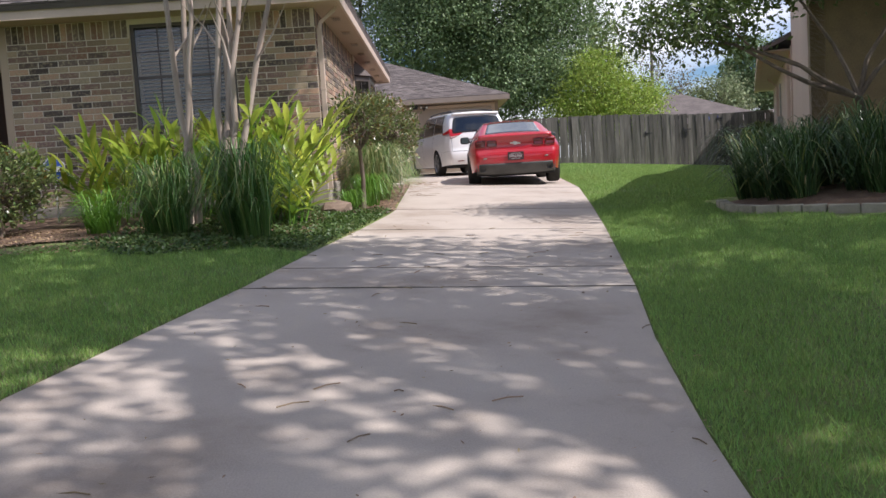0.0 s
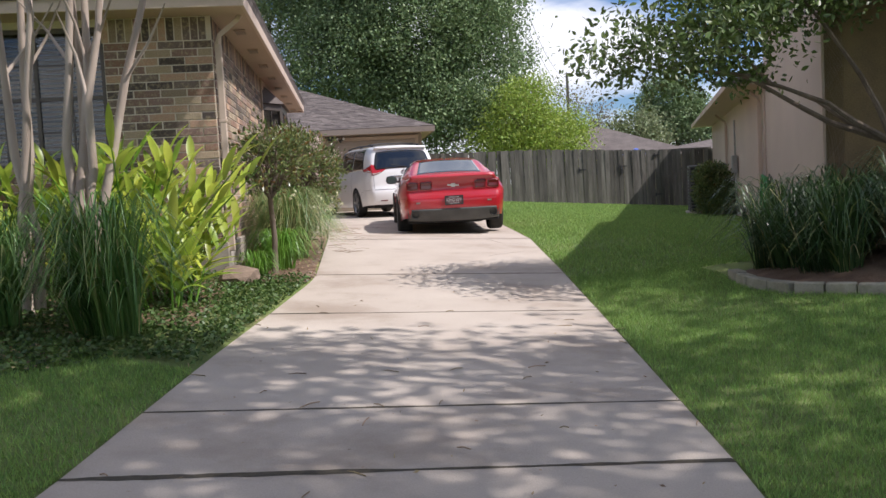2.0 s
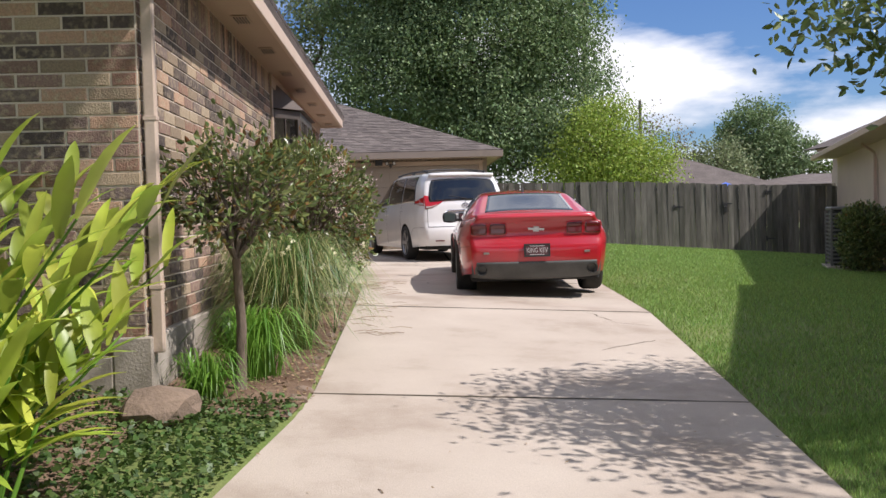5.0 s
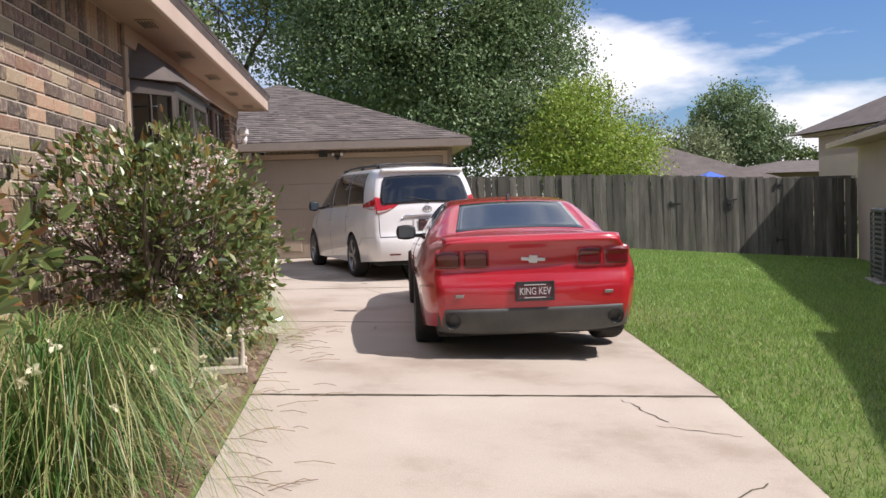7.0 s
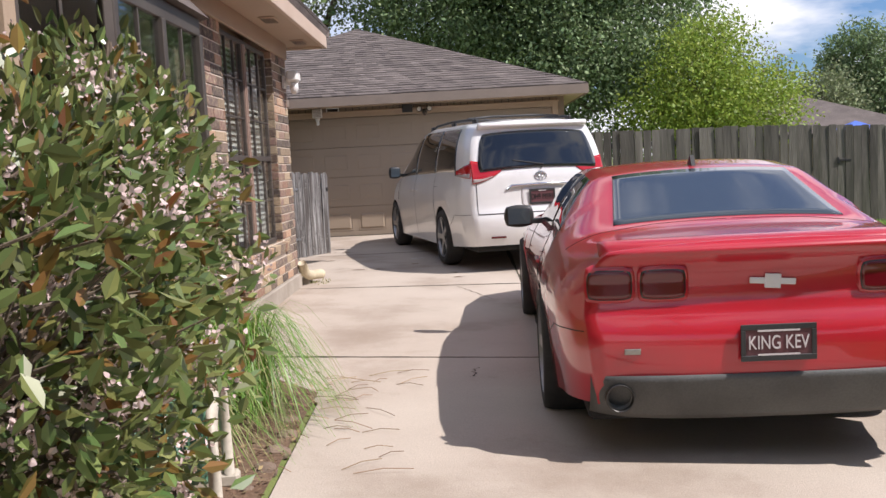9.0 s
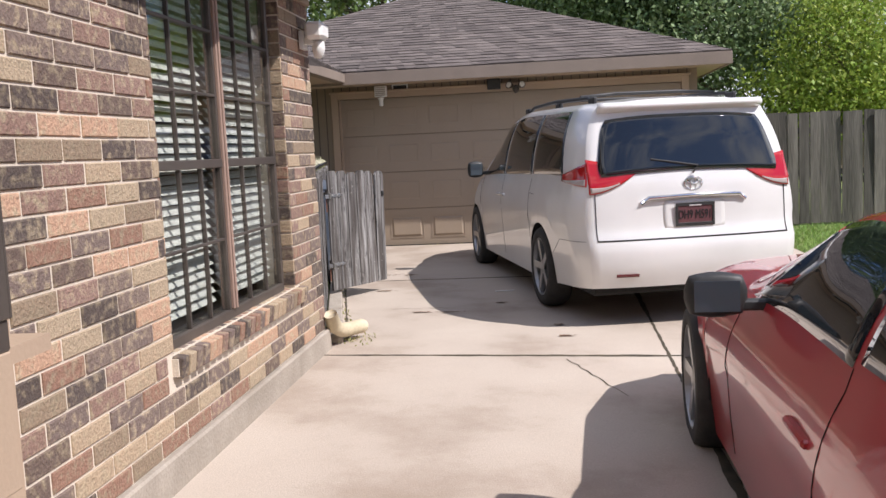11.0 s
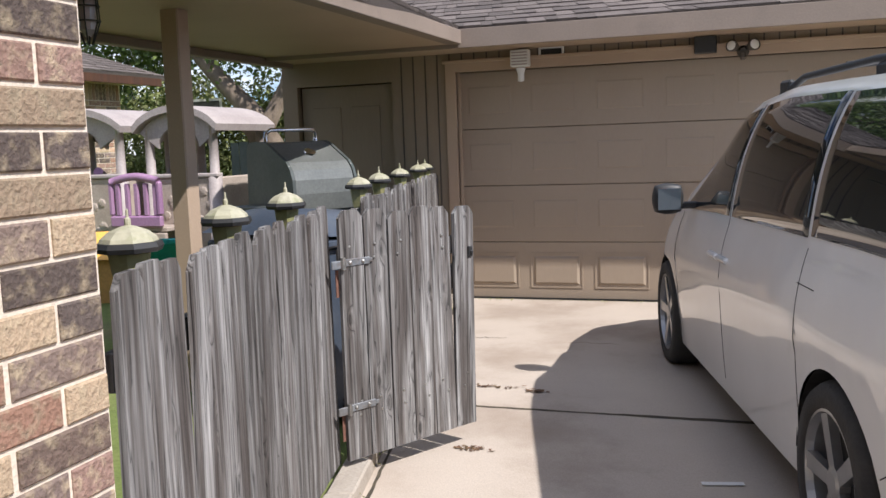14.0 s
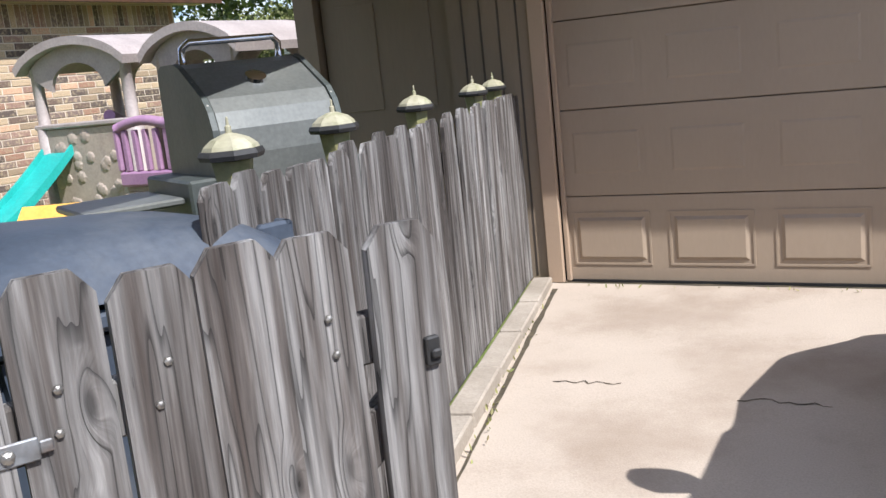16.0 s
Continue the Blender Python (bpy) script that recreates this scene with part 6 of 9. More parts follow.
for z in (0.24, 0.89):
    hg = thing("hinge", "", "")
    hg.parent = gate
    part("strap", boxes((0.02, 0.16, -0.008, -0.001, z - 0.016, z + 0.016), (0.16, 0.178, -0.007, -0.001, z - 0.009, z + 0.009), (-0.05, 0.0, -0.012, -0.004, z - 0.022, z + 0.014), bevel=0.002, m=GM), M["hinge"], hg)
    part("rust_stain", boxes((-0.012, 0.003, 0.0185, 0.0225, z - 0.15, z - 0.03), m=GM), M["rust"], hg, "rusty streak below the hinge")
    bm = bmesh.new()
    tube(bm, [GM @ Vector((0.008, -0.014, z - 0.026)), GM @ Vector((0.008, -0.014, z + 0.026))], 0.011, 8)
    part("barrel", bm, M["steel"], hg)
    for x in (0.05, 0.12):
        bm = bmesh.new()
        lathe(bm, [(0.010, 0), (0.009, 0.005), (0.003, 0.008)], 8, GM @ pose(x, -0.008, z, 90))
        part("bolt", bm, M["steel"], hg)
bm = bmesh.new()
for k in range(6):
    for z in (0.20, 0.26, 0.9, 0.96):
        lathe(bm, [(0.0075, -0.001), (0.0065, 0.003), (0.002, 0.0045)], 6, GM @ pose(gl * (k + 0.5) / 6 + rng.uniform(-0.02, 0.02), 0.0, z, 90))
part("screw_heads", bm, M["steel"], gate, kind="stuff")
part("latch", boxes((gl - 0.035, gl - 0.008, -0.018, -0.001, 0.84, 0.89), (gl - 0.03, gl - 0.012, -0.028, -0.0185, 0.855, 0.87), bevel=0.003, m=GM), M["black"], gate)

rest(gate, pose(-1.93, 26.36, 1.43, 0, 0, gang))

# ---- behind the fence ----
M["cart"] = mat("cart_plastic", (0.045, 0.06, 0.085), (0.065, 0.08, 0.105), 0.45, 3, 60, 0.1, dirt=(0.16, 0.17, 0.18), dirt_scale=3, dirt_amount=0.4)
cart = thing("refuse_cart", "dusty dark blue wheeled refuse cart with a closed domed lid", "bin", pose(-2.52, 27.2, 1.33, 0, 0, -18))
bm = bmesh.new()
vs = box(bm, -0.3, 0.3, -0.36, 0.36, 0.08, 1.0)
for v in vs:
    if v.co.z < 0.5:
        v.co.x *= 0.78
        v.co.y *= 0.75
bmesh.ops.bevel(bm, geom=bm.edges[:], offset=0.03, segments=2, affect="EDGES")
part("body", bm, M["cart"], cart)
part("rim", boxes((-0.34, 0.34, -0.40, 0.40, 0.985, 1.03), bevel=0.012), M["cart"], cart)
V, F = [], []
for j in range(13):
    for i in range(13):
        s, t = i / 6 - 1, j / 6 - 1
        V.append((0.35 * s, 0.42 * t, 1.032 + 0.14 * (1 - abs(s) ** 5) * (1 - abs(t) ** 5) - 0.04 * t))
F = [(j * 13 + i, j * 13 + i + 1, j * 13 + i + 14, j * 13 + i + 13) for j in range(12) for i in range(12)]
mesh("lid", V, F, M["cart"], cart, smooth=True)
part("handle", boxes((-0.2, 0.2, 0.40, 0.43, 1.08, 1.10), (-0.2, -0.17, 0.33, 0.43, 1.04, 1.10), (0.17, 0.2, 0.33, 0.43, 1.04, 1.10), bevel=0.008), M["cart"], cart)
for s in (1, -1):
    bm = bmesh.new()
    lathe(bm, [(0.02, -0.025), (0.1, -0.025), (0.1, 0.025), (0.02, 0.025)], 16, pose(s * 0.27, 0.3, 0.1, 0, 90))
    part("wheel", bm, M["black"], cart)

M["hood"] = mat("grill_hood_steel", (0.15, 0.16, 0.152), (0.20, 0.21, 0.195), 0.38, 3, 60, 0.04, metal=0.35, dirt=(0.17, 0.175, 0.16), dirt_scale=14, dirt_amount=0.5)
M["darkmetal"] = mat("dark_green_grey_metal", (0.07, 0.085, 0.08), (0.10, 0.11, 0.105), 0.5, 4, 50, 0.1, metal=0.3)
grill = thing("barbecue_grill", "steel barbecue grill with a closed faceted hood and a round badge", "grill", pose(-3.42, 28.9, 1.40, 0, 0, 62))
prof = [(-0.30, 0.98), (-0.315, 1.10), (-0.31, 1.20), (-0.285, 1.27), (-0.24, 1.325), (-0.02, 1.455), (0.04, 1.475), (0.20, 1.475), (0.24, 1.46), (0.26, 1.42), (0.27, 0.98)]
bm = bmesh.new()
prism(bm, prof, -0.26, 0.26, "x")
bmesh.ops.bevel(bm, geom=[e for e in bm.edges if abs(e.verts[0].co.x - e.verts[1].co.x) < 1e-4], offset=0.006, segments=1, affect="EDGES")
part("hood", bm, M["hood"], grill)
for s in (-1, 1):
    bm = bmesh.new()
    prism(bm, [(a * 1.015, b if b < 1.0 else b + 0.005) for a, b in prof], s * 0.261, s * 0.285, "x")
    part("end_cap", bm, M["darkmetal"], grill)
    bm = bmesh.new()
    for a, b in ((-0.30, 1.05), (-0.30, 1.17), (-0.26, 1.29), (-0.12, 1.385), (0.0, 1.45)):
        lathe(bm, [(0.008, 0), (0.006, 0.005), (0.002, 0.006)], 6, pose(s * 0.272, a - 0.003, b + 0.008, 60))
    part("rivets", bm, M["steel"], grill, kind="stuff")
bm = bmesh.new()
tube(bm, [(-0.22, 0.10, 1.47), (-0.22, 0.09, 1.54), (-0.19, 0.08, 1.565), (0.19, 0.08, 1.565), (0.22, 0.09, 1.54), (0.22, 0.10, 1.47)], 0.016, 8)
part("handle", bm, M["chrome"], grill, smooth=True)
bm = bmesh.new()
lathe(bm, [(0.048, 0), (0.044, 0.014), (0.02, 0.022)], 20, pose(0, -0.13, 1.392, 31))
part("thermometer", bm, M["chrome"], grill)
part("firebox", boxes((-0.40, 0.40, -0.28, 0.28, 0.78, 1.02), bevel=0.01), M["darkmetal"], grill)
part("cabinet", boxes((-0.40, 0.40, -0.24, 0.26, 0.08, 0.779), bevel=0.01), M["darkmetal"], grill)
for s in (-1, 1):
    part("side_shelf", boxes((s * 0.41 if s > 0 else -0.80, 0.80 if s > 0 else -0.41, -0.24, 0.24, 0.93, 0.96), bevel=0.008), M["hood"], grill)
    for y in (-0.2, 0.2):
        bm = bmesh.new()
        lathe(bm, [(0.01, -0.02), (0.04, -0.02), (0.04, 0.02), (0.01, 0.02)], 12, pose(s * 0.36, y, 0.04, 0, 90))
        part("wheel", bm, M["black"], grill)

# play houses
M["playgrey"] = mat("play_house_grey", (0.42, 0.37, 0.35), (0.35, 0.30, 0.285), 0.6, 3, 40, 0.1, dirt=(0.3, 0.27, 0.25), dirt_scale=3, dirt_amount=0.4)
M["playtan"] = mat("play_house_stone", (0.44, 0.37, 0.31), (0.36, 0.295, 0.25), 0.65, 4, 40, 0.2)
M["playpurple"] = mat("purple_plastic", (0.30, 0.16, 0.29), (0.36, 0.21, 0.33), 0.5, 3, 40, 0.05)
M["playteal"] = mat("teal_plastic", (0.02, 0.36, 0.33), (0.03, 0.44, 0.40), 0.4, 3, 40, 0.05)
M["playyellow"] = mat("orange_plastic", (0.75, 0.38, 0.06), (0.8, 0.45, 0.1), 0.45, 3, 40, 0.05)


def arch_roof(parent, x0, x1, y0, y1, z, rise, material):
    V, F = [], []
    n = 12
    for y in (y0, y1):
        for i in range(n + 1):
            s = i / n * 2 - 1
            h = rise * (1 - s * s) ** 0.8 + 0.0
            V += [((x0 + x1) / 2 + s * (x1 - x0) / 2, y, z + h + 0.05), ((x0 + x1) / 2 + s * (x1 - x0) / 2 * 0.97, y, z + h - 0.03)]
    o = 2 * (n + 1)
    for i in range(n):
        a = 2 * i
        F += [(a, a + 2, o + a + 2, o + a), (a + 1, o + a + 1, o + a + 3, a + 3), (a, a + 1, a + 3, a + 2), (o + a, o + a + 2, o + a + 3, o + a + 1)]
    F += [(0, o, o + 1, 1), (2 * n, 2 * n + 1, o + 2 * n + 1, o + 2 * n)]
    mesh("roof", V, F, material, parent)
    # gable wall under the arch, with a round-headed opening
    for y in (y0 + 0.10, y1 - 0.14):
        V, F = [], []
        for dy in (0, 0.04):
            for i in range(n + 1):
                s = i / n * 2 - 1
                a = math.pi * (1 - i / n)
                V += [((x0 + x1) / 2 + s * (x1 - x0) / 2 * 0.90, y + dy, z + rise * (1 - s * s) ** 0.8 - 0.03),
                      ((x0 + x1) / 2 + math.cos(a) * (x1 - x0) * 0.24, y + dy, z - 0.22 + math.sin(a) * 0.26)]
        o = 2 * (n + 1)
        for i in range(n):
            a = 2 * i
            F += [(a, a + 2, a + 3, a + 1), (o + a, o + a + 1, o + a + 3, o + a + 2), (a + 1, a + 3, o + a + 3, o + a + 1)]
        mesh("gable", V, F, material, parent)


def playhouse(x, y, z, w, d, purple, label):
    p = thing("play_house", label, "play house", pose(x, y, z), group="plastic play houses")
    o = Matrix.Translation((x, y, z))
    arch_roof(p, -w / 2 - 0.1, w / 2 + 0.1, -d / 2 - 0.1, d / 2 + 0.1, 1.62, 0.24, M["playgrey"])
    for a in (-w / 2 + 0.05, w / 2 - 0.05):
        for b in (-d / 2 + 0.05, d / 2 - 0.05):
            bm = bmesh.new()
            tube(bm, [(a, b, 0), (a, b, 1.05), (a, b, 1.07), (a, b, 1.65)], [0.10, 0.085, 0.06, 0.055], 10)
            part("pillar", bm, M["playgrey"], p, smooth=True)
    bm = boxes((-w / 2, w / 2, -d / 2, -d / 2 + 0.06, 0.0, 1.04), (-w / 2, -w / 2 + 0.06, -d / 2 + 0.06, d / 2, 0.0, 1.04), (w / 2 - 0.06, w / 2, -d / 2 + 0.06, d / 2, 0.0, 1.04), bevel=0.015)
    part("wall", bm, M["playtan"], p)
    r = random.Random(int(abs(x) * 100))
    bm = bmesh.new()
    for k in range(26):
        a, b = r.uniform(-w / 2 + 0.1, w / 2 - 0.1), r.uniform(0.08, 0.96)
        lathe(bm, [(r.uniform(0.05, 0.08), 0), (0.045, 0.012), (0.02, 0.016)], 7, pose(a, -d / 2, b, 90, 0, 0))
    part("stone_relief", bm, M["playtan"], p, kind="stuff")
    part("sill_board", boxes((-w / 2 - 0.03, w / 2 + 0.03, -d / 2 - 0.03, -d / 2 + 0.1, 1.041, 1.09), bevel=0.012), M["playgrey"], p)
    if purple:
        bm = bmesh.new()
        for k in range(5):
            part("baluster", boxes((w / 2 + 0.09 + k * 0.13, w / 2 + 0.15 + k * 0.13, -d / 2 - 0.28, -d / 2 - 0.23, 0.60, 0.98), bevel=0.01), M["playpurple"], p)
        # arched top rail and lower rail
        tube(bm, [(w / 2 + 0.03 + 0.66 * t, -d / 2 - 0.255, 1.00 + 0.06 * math.sin(math.pi * t)) for t in np.linspace(0, 1, 9)], 0.048, 8)
        part("top_rail", bm, M["playpurple"], p, smooth=True)
        part("lower_rail", boxes((w / 2 + 0.0, w / 2 + 0.72, -d / 2 - 0.29, -d / 2 - 0.22, 0.46, 0.60), bevel=0.02), M["playpurple"], p)
        part("side_post", boxes((w / 2 - 0.01, w / 2 + 0.06, -d / 2 - 0.29, -d / 2 - 0.22, 0.60, 1.0), (w / 2 + 0.66, w / 2 + 0.73, -d / 2 - 0.29, -d / 2 - 0.22, 0.60, 1.0), bevel=0.02), M["playpurple"], p, kind="stuff")
        part("deck", boxes((w / 2, w / 2 + 0.75, -d / 2 - 0.22, d / 2, 0.40, 0.455), (w / 2, w / 2 + 0.75, -d / 2 - 0.27, -d / 2 - 0.21, 0.0, 0.39), bevel=0.01), M["playtan"], p)
        bm = bmesh.new()
        tube(bm, [(0.05, -0.1, 1.05), (0.22, -0.42, 1.12)], [0.05, 0.06], 10)
        part("spyglass", bm, M["playpurple"], p)
        bm = bmesh.new()
        for k in range(12):
            a, b = k / 12, (k + 1) / 12
            za, zb = 0.72 * (1 - a) ** 1.4 + 0.06, 0.72 * (1 - b) ** 1.4 + 0.06
            for s in (-1, 1):
                q = [(-0.45 + s * 0.2, -d / 2 - 1.2 * a, za), (-0.45 + s * 0.2, -d / 2 - 1.2 * b, zb), (-0.45 + s * 0.2, -d / 2 - 1.2 * b, zb + 0.1), (-0.45 + s * 0.2, -d / 2 - 1.2 * a, za + 0.1)]
                bm.faces.new([bm.verts.new(v) for v in q])
            q = [(-0.65, -d / 2 - 1.2 * a, za), (-0.25, -d / 2 - 1.2 * a, za), (-0.25, -d / 2 - 1.2 * b, zb), (-0.65, -d / 2 - 1.2 * b, zb)]
            bm.faces.new([bm.verts.new(v) for v in q])
        ob = part("slide", bm, M["playteal"], p)
        so = ob.modifiers.new("thick", "SOLIDIFY")
        so.thickness = 0.03
    return p


gz_p = 1.40
playhouse(-8.2, 32.7, gz_p + 0.1, 1.35, 1.1, True, "grey plastic play house with stone base, purple railing and teal slide")
playhouse(-6.8, 32.9, gz_p + 0.08, 1.0, 1.2, False, "grey plastic play house with round pillars beside the climbing tower")
toy = thing("toy_house", "small orange plastic toy house on the patio", "toy", pose(-6.3, 30.2, 1.38, 0, 0, 20))
part("wall", boxes((-0.25, 0.25, -0.2, 0.2, 0, 0.45), bevel=0.02), mat("cream_toy", (0.60, 0.33, 0.10), (0.55, 0.30, 0.09), 0.5, 3, 40, 0.0), toy)
bm = bmesh.new()
prism(bm, [(-0.27, 0.45), (0.27, 0.45), (0, 0.70)], -0.32, 0.32, "x")
part("roof", bm, M["playyellow"], toy)
slide2 = thing("toy_climber", "teal plastic climber with round holes beside the play house", "toy", pose(-5.0, 29.4, 1.36, 0, 0, 25))
bm = boxes((-0.3, 0.3, -0.03, 0.03, 0.0, 1.0), bevel=0.02)
bmesh.ops.transform(bm, matrix=pose(0, 0, 0, 38), verts=bm.verts)
part("board", bm, M["playteal"], slide2)
# black discs on the board give the dark inside of the round holes
bm = bmesh.new()
for i in range(2):
    for j in range(4):
        lathe(bm, [(0.055, -0.034), (0.05, -0.036), (0.01, -0.0365)], 12, pose(0, 0, 0, 38) @ pose(-0.13 + 0.26 * i, 0, 0.16 + 0.22 * j, 90))
part("hollows", bm, M["black"], slide2, kind="stuff")
part("side_rail", boxes((-0.34, -0.30, -0.06, 0.06, 0, 1.02), (0.30, 0.34, -0.06, 0.06, 0, 1.02), bevel=0.015, m=pose(0, 0, 0, 38)), M["playteal"], slide2)

# caged patio lamp
cl = thing("caged_lamp", "black caged jelly-jar lamp hanging from the patio ceiling", "lamp", pose(-3.27, 26.5, 3.665))
bm = bmesh.new()
lathe(bm, [(0.06, 0), (0.06, -0.03), (0.045, -0.06), (0.045, -0.08)], 12)
part("base", bm, M["black"], cl)
bm = bmesh.new()
lathe(bm, [(0.04, -0.081), (0.045, -0.12), (0.04, -0.24), (0.015, -0.27)], 12)
part("jar", bm, M["lampclear"], cl)
bm = bmesh.new()
for k in range(6):
    a = math.pi * k / 3
    tube(bm, [(0.055 * math.cos(a), 0.055 * math.sin(a), -0.07), (0.062 * math.cos(a), 0.062 * math.sin(a), -0.2), (0.02 * math.cos(a), 0.02 * math.sin(a), -0.31)], 0.004, 5)
for z in (-0.13, -0.2):
    tube(bm, [(0.062 * math.cos(t), 0.062 * math.sin(t), z) for t in np.linspace(0, 2 * math.pi, 13)], 0.004, 5)
part("cage", bm, M["black"], cl)
post.matrix_world = pose(-3.5, 27.55, 1.34)

# lights on the garage
fl = thing("motion_light", "white square motion light over the garage door", "light", pose(-2.21, GYF - 0.01, 3.60))
part("head", boxes((-0.085, 0.085, -0.14, -0.06, -0.04, 0.11), bevel=0.008), M["white"], fl)
part("bracket", boxes((-0.03, 0.03, -0.06, 0.01, -0.02, 0.05), bevel=0.005), M["white"], fl)
bm = bmesh.new()
lathe(bm, [(0.045, -0.05), (0.03, -0.1), (0.03, -0.16), (0.02, -0.17)], 10, pose(0, -0.09, 0))
part("sensor", bm, M["white"], fl)
for k in range(5):
    part("fin", boxes((-0.07, 0.07, -0.146, -0.1405, -0.025 + k * 0.026, -0.015 + k * 0.026)), M["lampclear"], fl)
vt = thing("wall_vent", "small dark louvred vent in a white frame", "vent", pose(-1.95, GYF - 0.002, 3.60))
part("frame", boxes((-0.115, -0.095, -0.02, 0, 0, 0.17), (0.095, 0.115, -0.02, 0, 0, 0.17), (-0.095, 0.095, -0.02, 0, 0, 0.018), (-0.095, 0.095, -0.02, 0, 0.152, 0.17), bevel=0.003), M["white"], vt)
part("screen", boxes((-0.095, 0.095, -0.006, 0, 0.018, 0.152)), M["black"], vt)
vt.matrix_world = pose(-1.95, GYF - 0.002, 3.48)
fl.matrix_world = pose(-2.21, GYF - 0.01, 3.52)
bb = thing("junction_box", "black box mounted high on the garage wall", "box", pose(-0.62, GYF - 0.002, 3.50))
part("body", boxes((-0.09, 0.09, -0.12, 0, 0, 0.14), bevel=0.006), M["black"], bb)
sp = thing("twin_spotlights", "bronze twin spotlights with a sensor over the garage door", "light", pose(-0.32, GYF - 0.01, 3.50))
bm = bmesh.new()
lathe(bm, [(0.05, 0), (0.05, 0.02), (0.03, 0.04)], 12, pose(0, 0, 0.0, 90))
part("base", bm, M["bronze"], sp)
for s in (-1, 1):
    hd = thing("spot_head", "", "")
    hd.parent = sp
    bm = bmesh.new()
    lathe(bm, [(0.02, -0.02), (0.035, 0.02), (0.052, 0.09), (0.05, 0.092)], 14, pose(s * 0.05, -0.05, 0.03, 80, 0, s * 28))
    part("shell", bm, M["bronze"], hd, smooth=True)
    bm = bmesh.new()
    lathe(bm, [(0.046, 0.088), (0.03, 0.098), (0.004, 0.101)], 14, pose(s * 0.05, -0.05, 0.03, 80, 0, s * 28))
    part("bulb", bm, M["white"], hd)
bm = bmesh.new()
lathe(bm, [(0.025, 0), (0.028, -0.04), (0.015, -0.06)], 10, pose(0, -0.06, -0.01))
part("sensor", bm, M["bronze"], sp)
sc = thing("security_light", "white security light with a sensor on the brick corner", "light", pose(WX + 0.01, 24.1, 3.40))
part("head", boxes((0.05, 0.17, -0.10, 0.10, 0.06, 0.17), bevel=0.02), M["white"], sc)
part("arm", boxes((0, 0.09, -0.02, 0.02, 0.03, 0.08), bevel=0.006), M["white"], sc)
part("back_box", boxes((0, 0.03, -0.06, 0.06, 0.0, 0.12), bevel=0.005), M["white"], sc)
bm = bmesh.new()
lathe(bm, [(0.04, 0.05), (0.045, 0.0), (0.03, -0.05), (0.01, -0.06)], 12, pose(0.11, 0.03, 0.0))
part("sensor", bm, M["white"], sc, smooth=True)

# ---- hose reel, stones, air conditioner, sign ----
M["resin"] = mat("tan_resin", (0.55, 0.50, 0.41), (0.47, 0.42, 0.34), 0.6, 4, 50, 0.1)
hr = thing("hose_reel", "beige plastic hose reel with a coiled green hose under the shrub", "hose reel", pose(-0.88, 18.05, 1.26, 0, 0, 8))
for s in (-1, 1):
    bm = bmesh.new()
    tube(bm, [(s * 0.20, -0.2, 0.02), (s * 0.20, -0.21, 0.2), (s * 0.20, -0.16, 0.4), (s * 0.20, -0.02, 0.5), (s * 0.20, 0.14, 0.4), (s * 0.20, 0.2, 0.02)], 0.024, 8)
    part("side_frame", bm, M["resin"], hr, smooth=True)
for y0 in (-0.25, 0.17):
    part("foot", boxes((-0.24, 0.24, y0, y0 + 0.08, 0, 0.06), bevel=0.012), M["resin"], hr)
bm = bmesh.new()
for r in (0.10, 0.13, 0.16):
    for k in range(9):
        tube(bm, [(-0.15 + 0.036 * k, r * math.cos(a), 0.26 + r * math.sin(a)) for a in np.linspace(0, 2 * math.pi, 19)], 0.013, 6)
part("hose", bm, mat("hose_green", (0.05, 0.14, 0.09), (0.07, 0.18, 0.11), 0.5, 4, 40, 0.1), hr, "coiled green hose")
st = thing("stepping_stone", "round brown stepping stone in the mulch", "stone", pose(-0.78, 17.2, 1.22))
bm = bmesh.new()
lathe(bm, [(0.2, 0), (0.215, 0.02), (0.21, 0.045), (0.19, 0.05)], 24)
part("slab", bm, mat("brown_stone", (0.30, 0.21, 0.16), (0.24, 0.17, 0.13), 0.9, 6, 60, 0.5), st)


def rock(name, label, x, y, z, r, material, seed, squash=0.6, parent=None):
    rr = random.Random(seed)
    bm = bmesh.new()
    bmesh.ops.create_icosphere(bm, subdivisions=2, radius=1)
    for v in bm.verts:
        n = noise.noise(v.co * 1.3 + Vector((seed, 0, 0)))
        v.co *= r * (1 + 0.35 * n)
        v.co.z *= squash
        v.co.x *= 1.25
    t = thing(name, label, "stone", pose(x, y, z, 0, 0, rr.uniform(0, 180)))
    part("stone", bm, material, t)
    return t


M["rock"] = mat("field_rock", (0.25, 0.18, 0.13), (0.18, 0.13, 0.095), 0.95, 6, 60, 0.7)
rock("rock", "tan rough rock at the foot of the brick corner", -1.34, 12.6, 1.12, 0.19, M["rock"], 4)
rr = random.Random(8)
for k in range(26):
    y = 13.2 + k * 0.24
    rock("edging_pebble", "small tan edging stone between bed and driveway", along(LEFT, y) - 0.06 - rr.uniform(0, 0.05), y, float(slab_z(-0.7, y)) + 0.0, rr.uniform(0.035, 0.06), M["rock"], 20 + k, 0.7)["group"] = "pebbles along the bed"

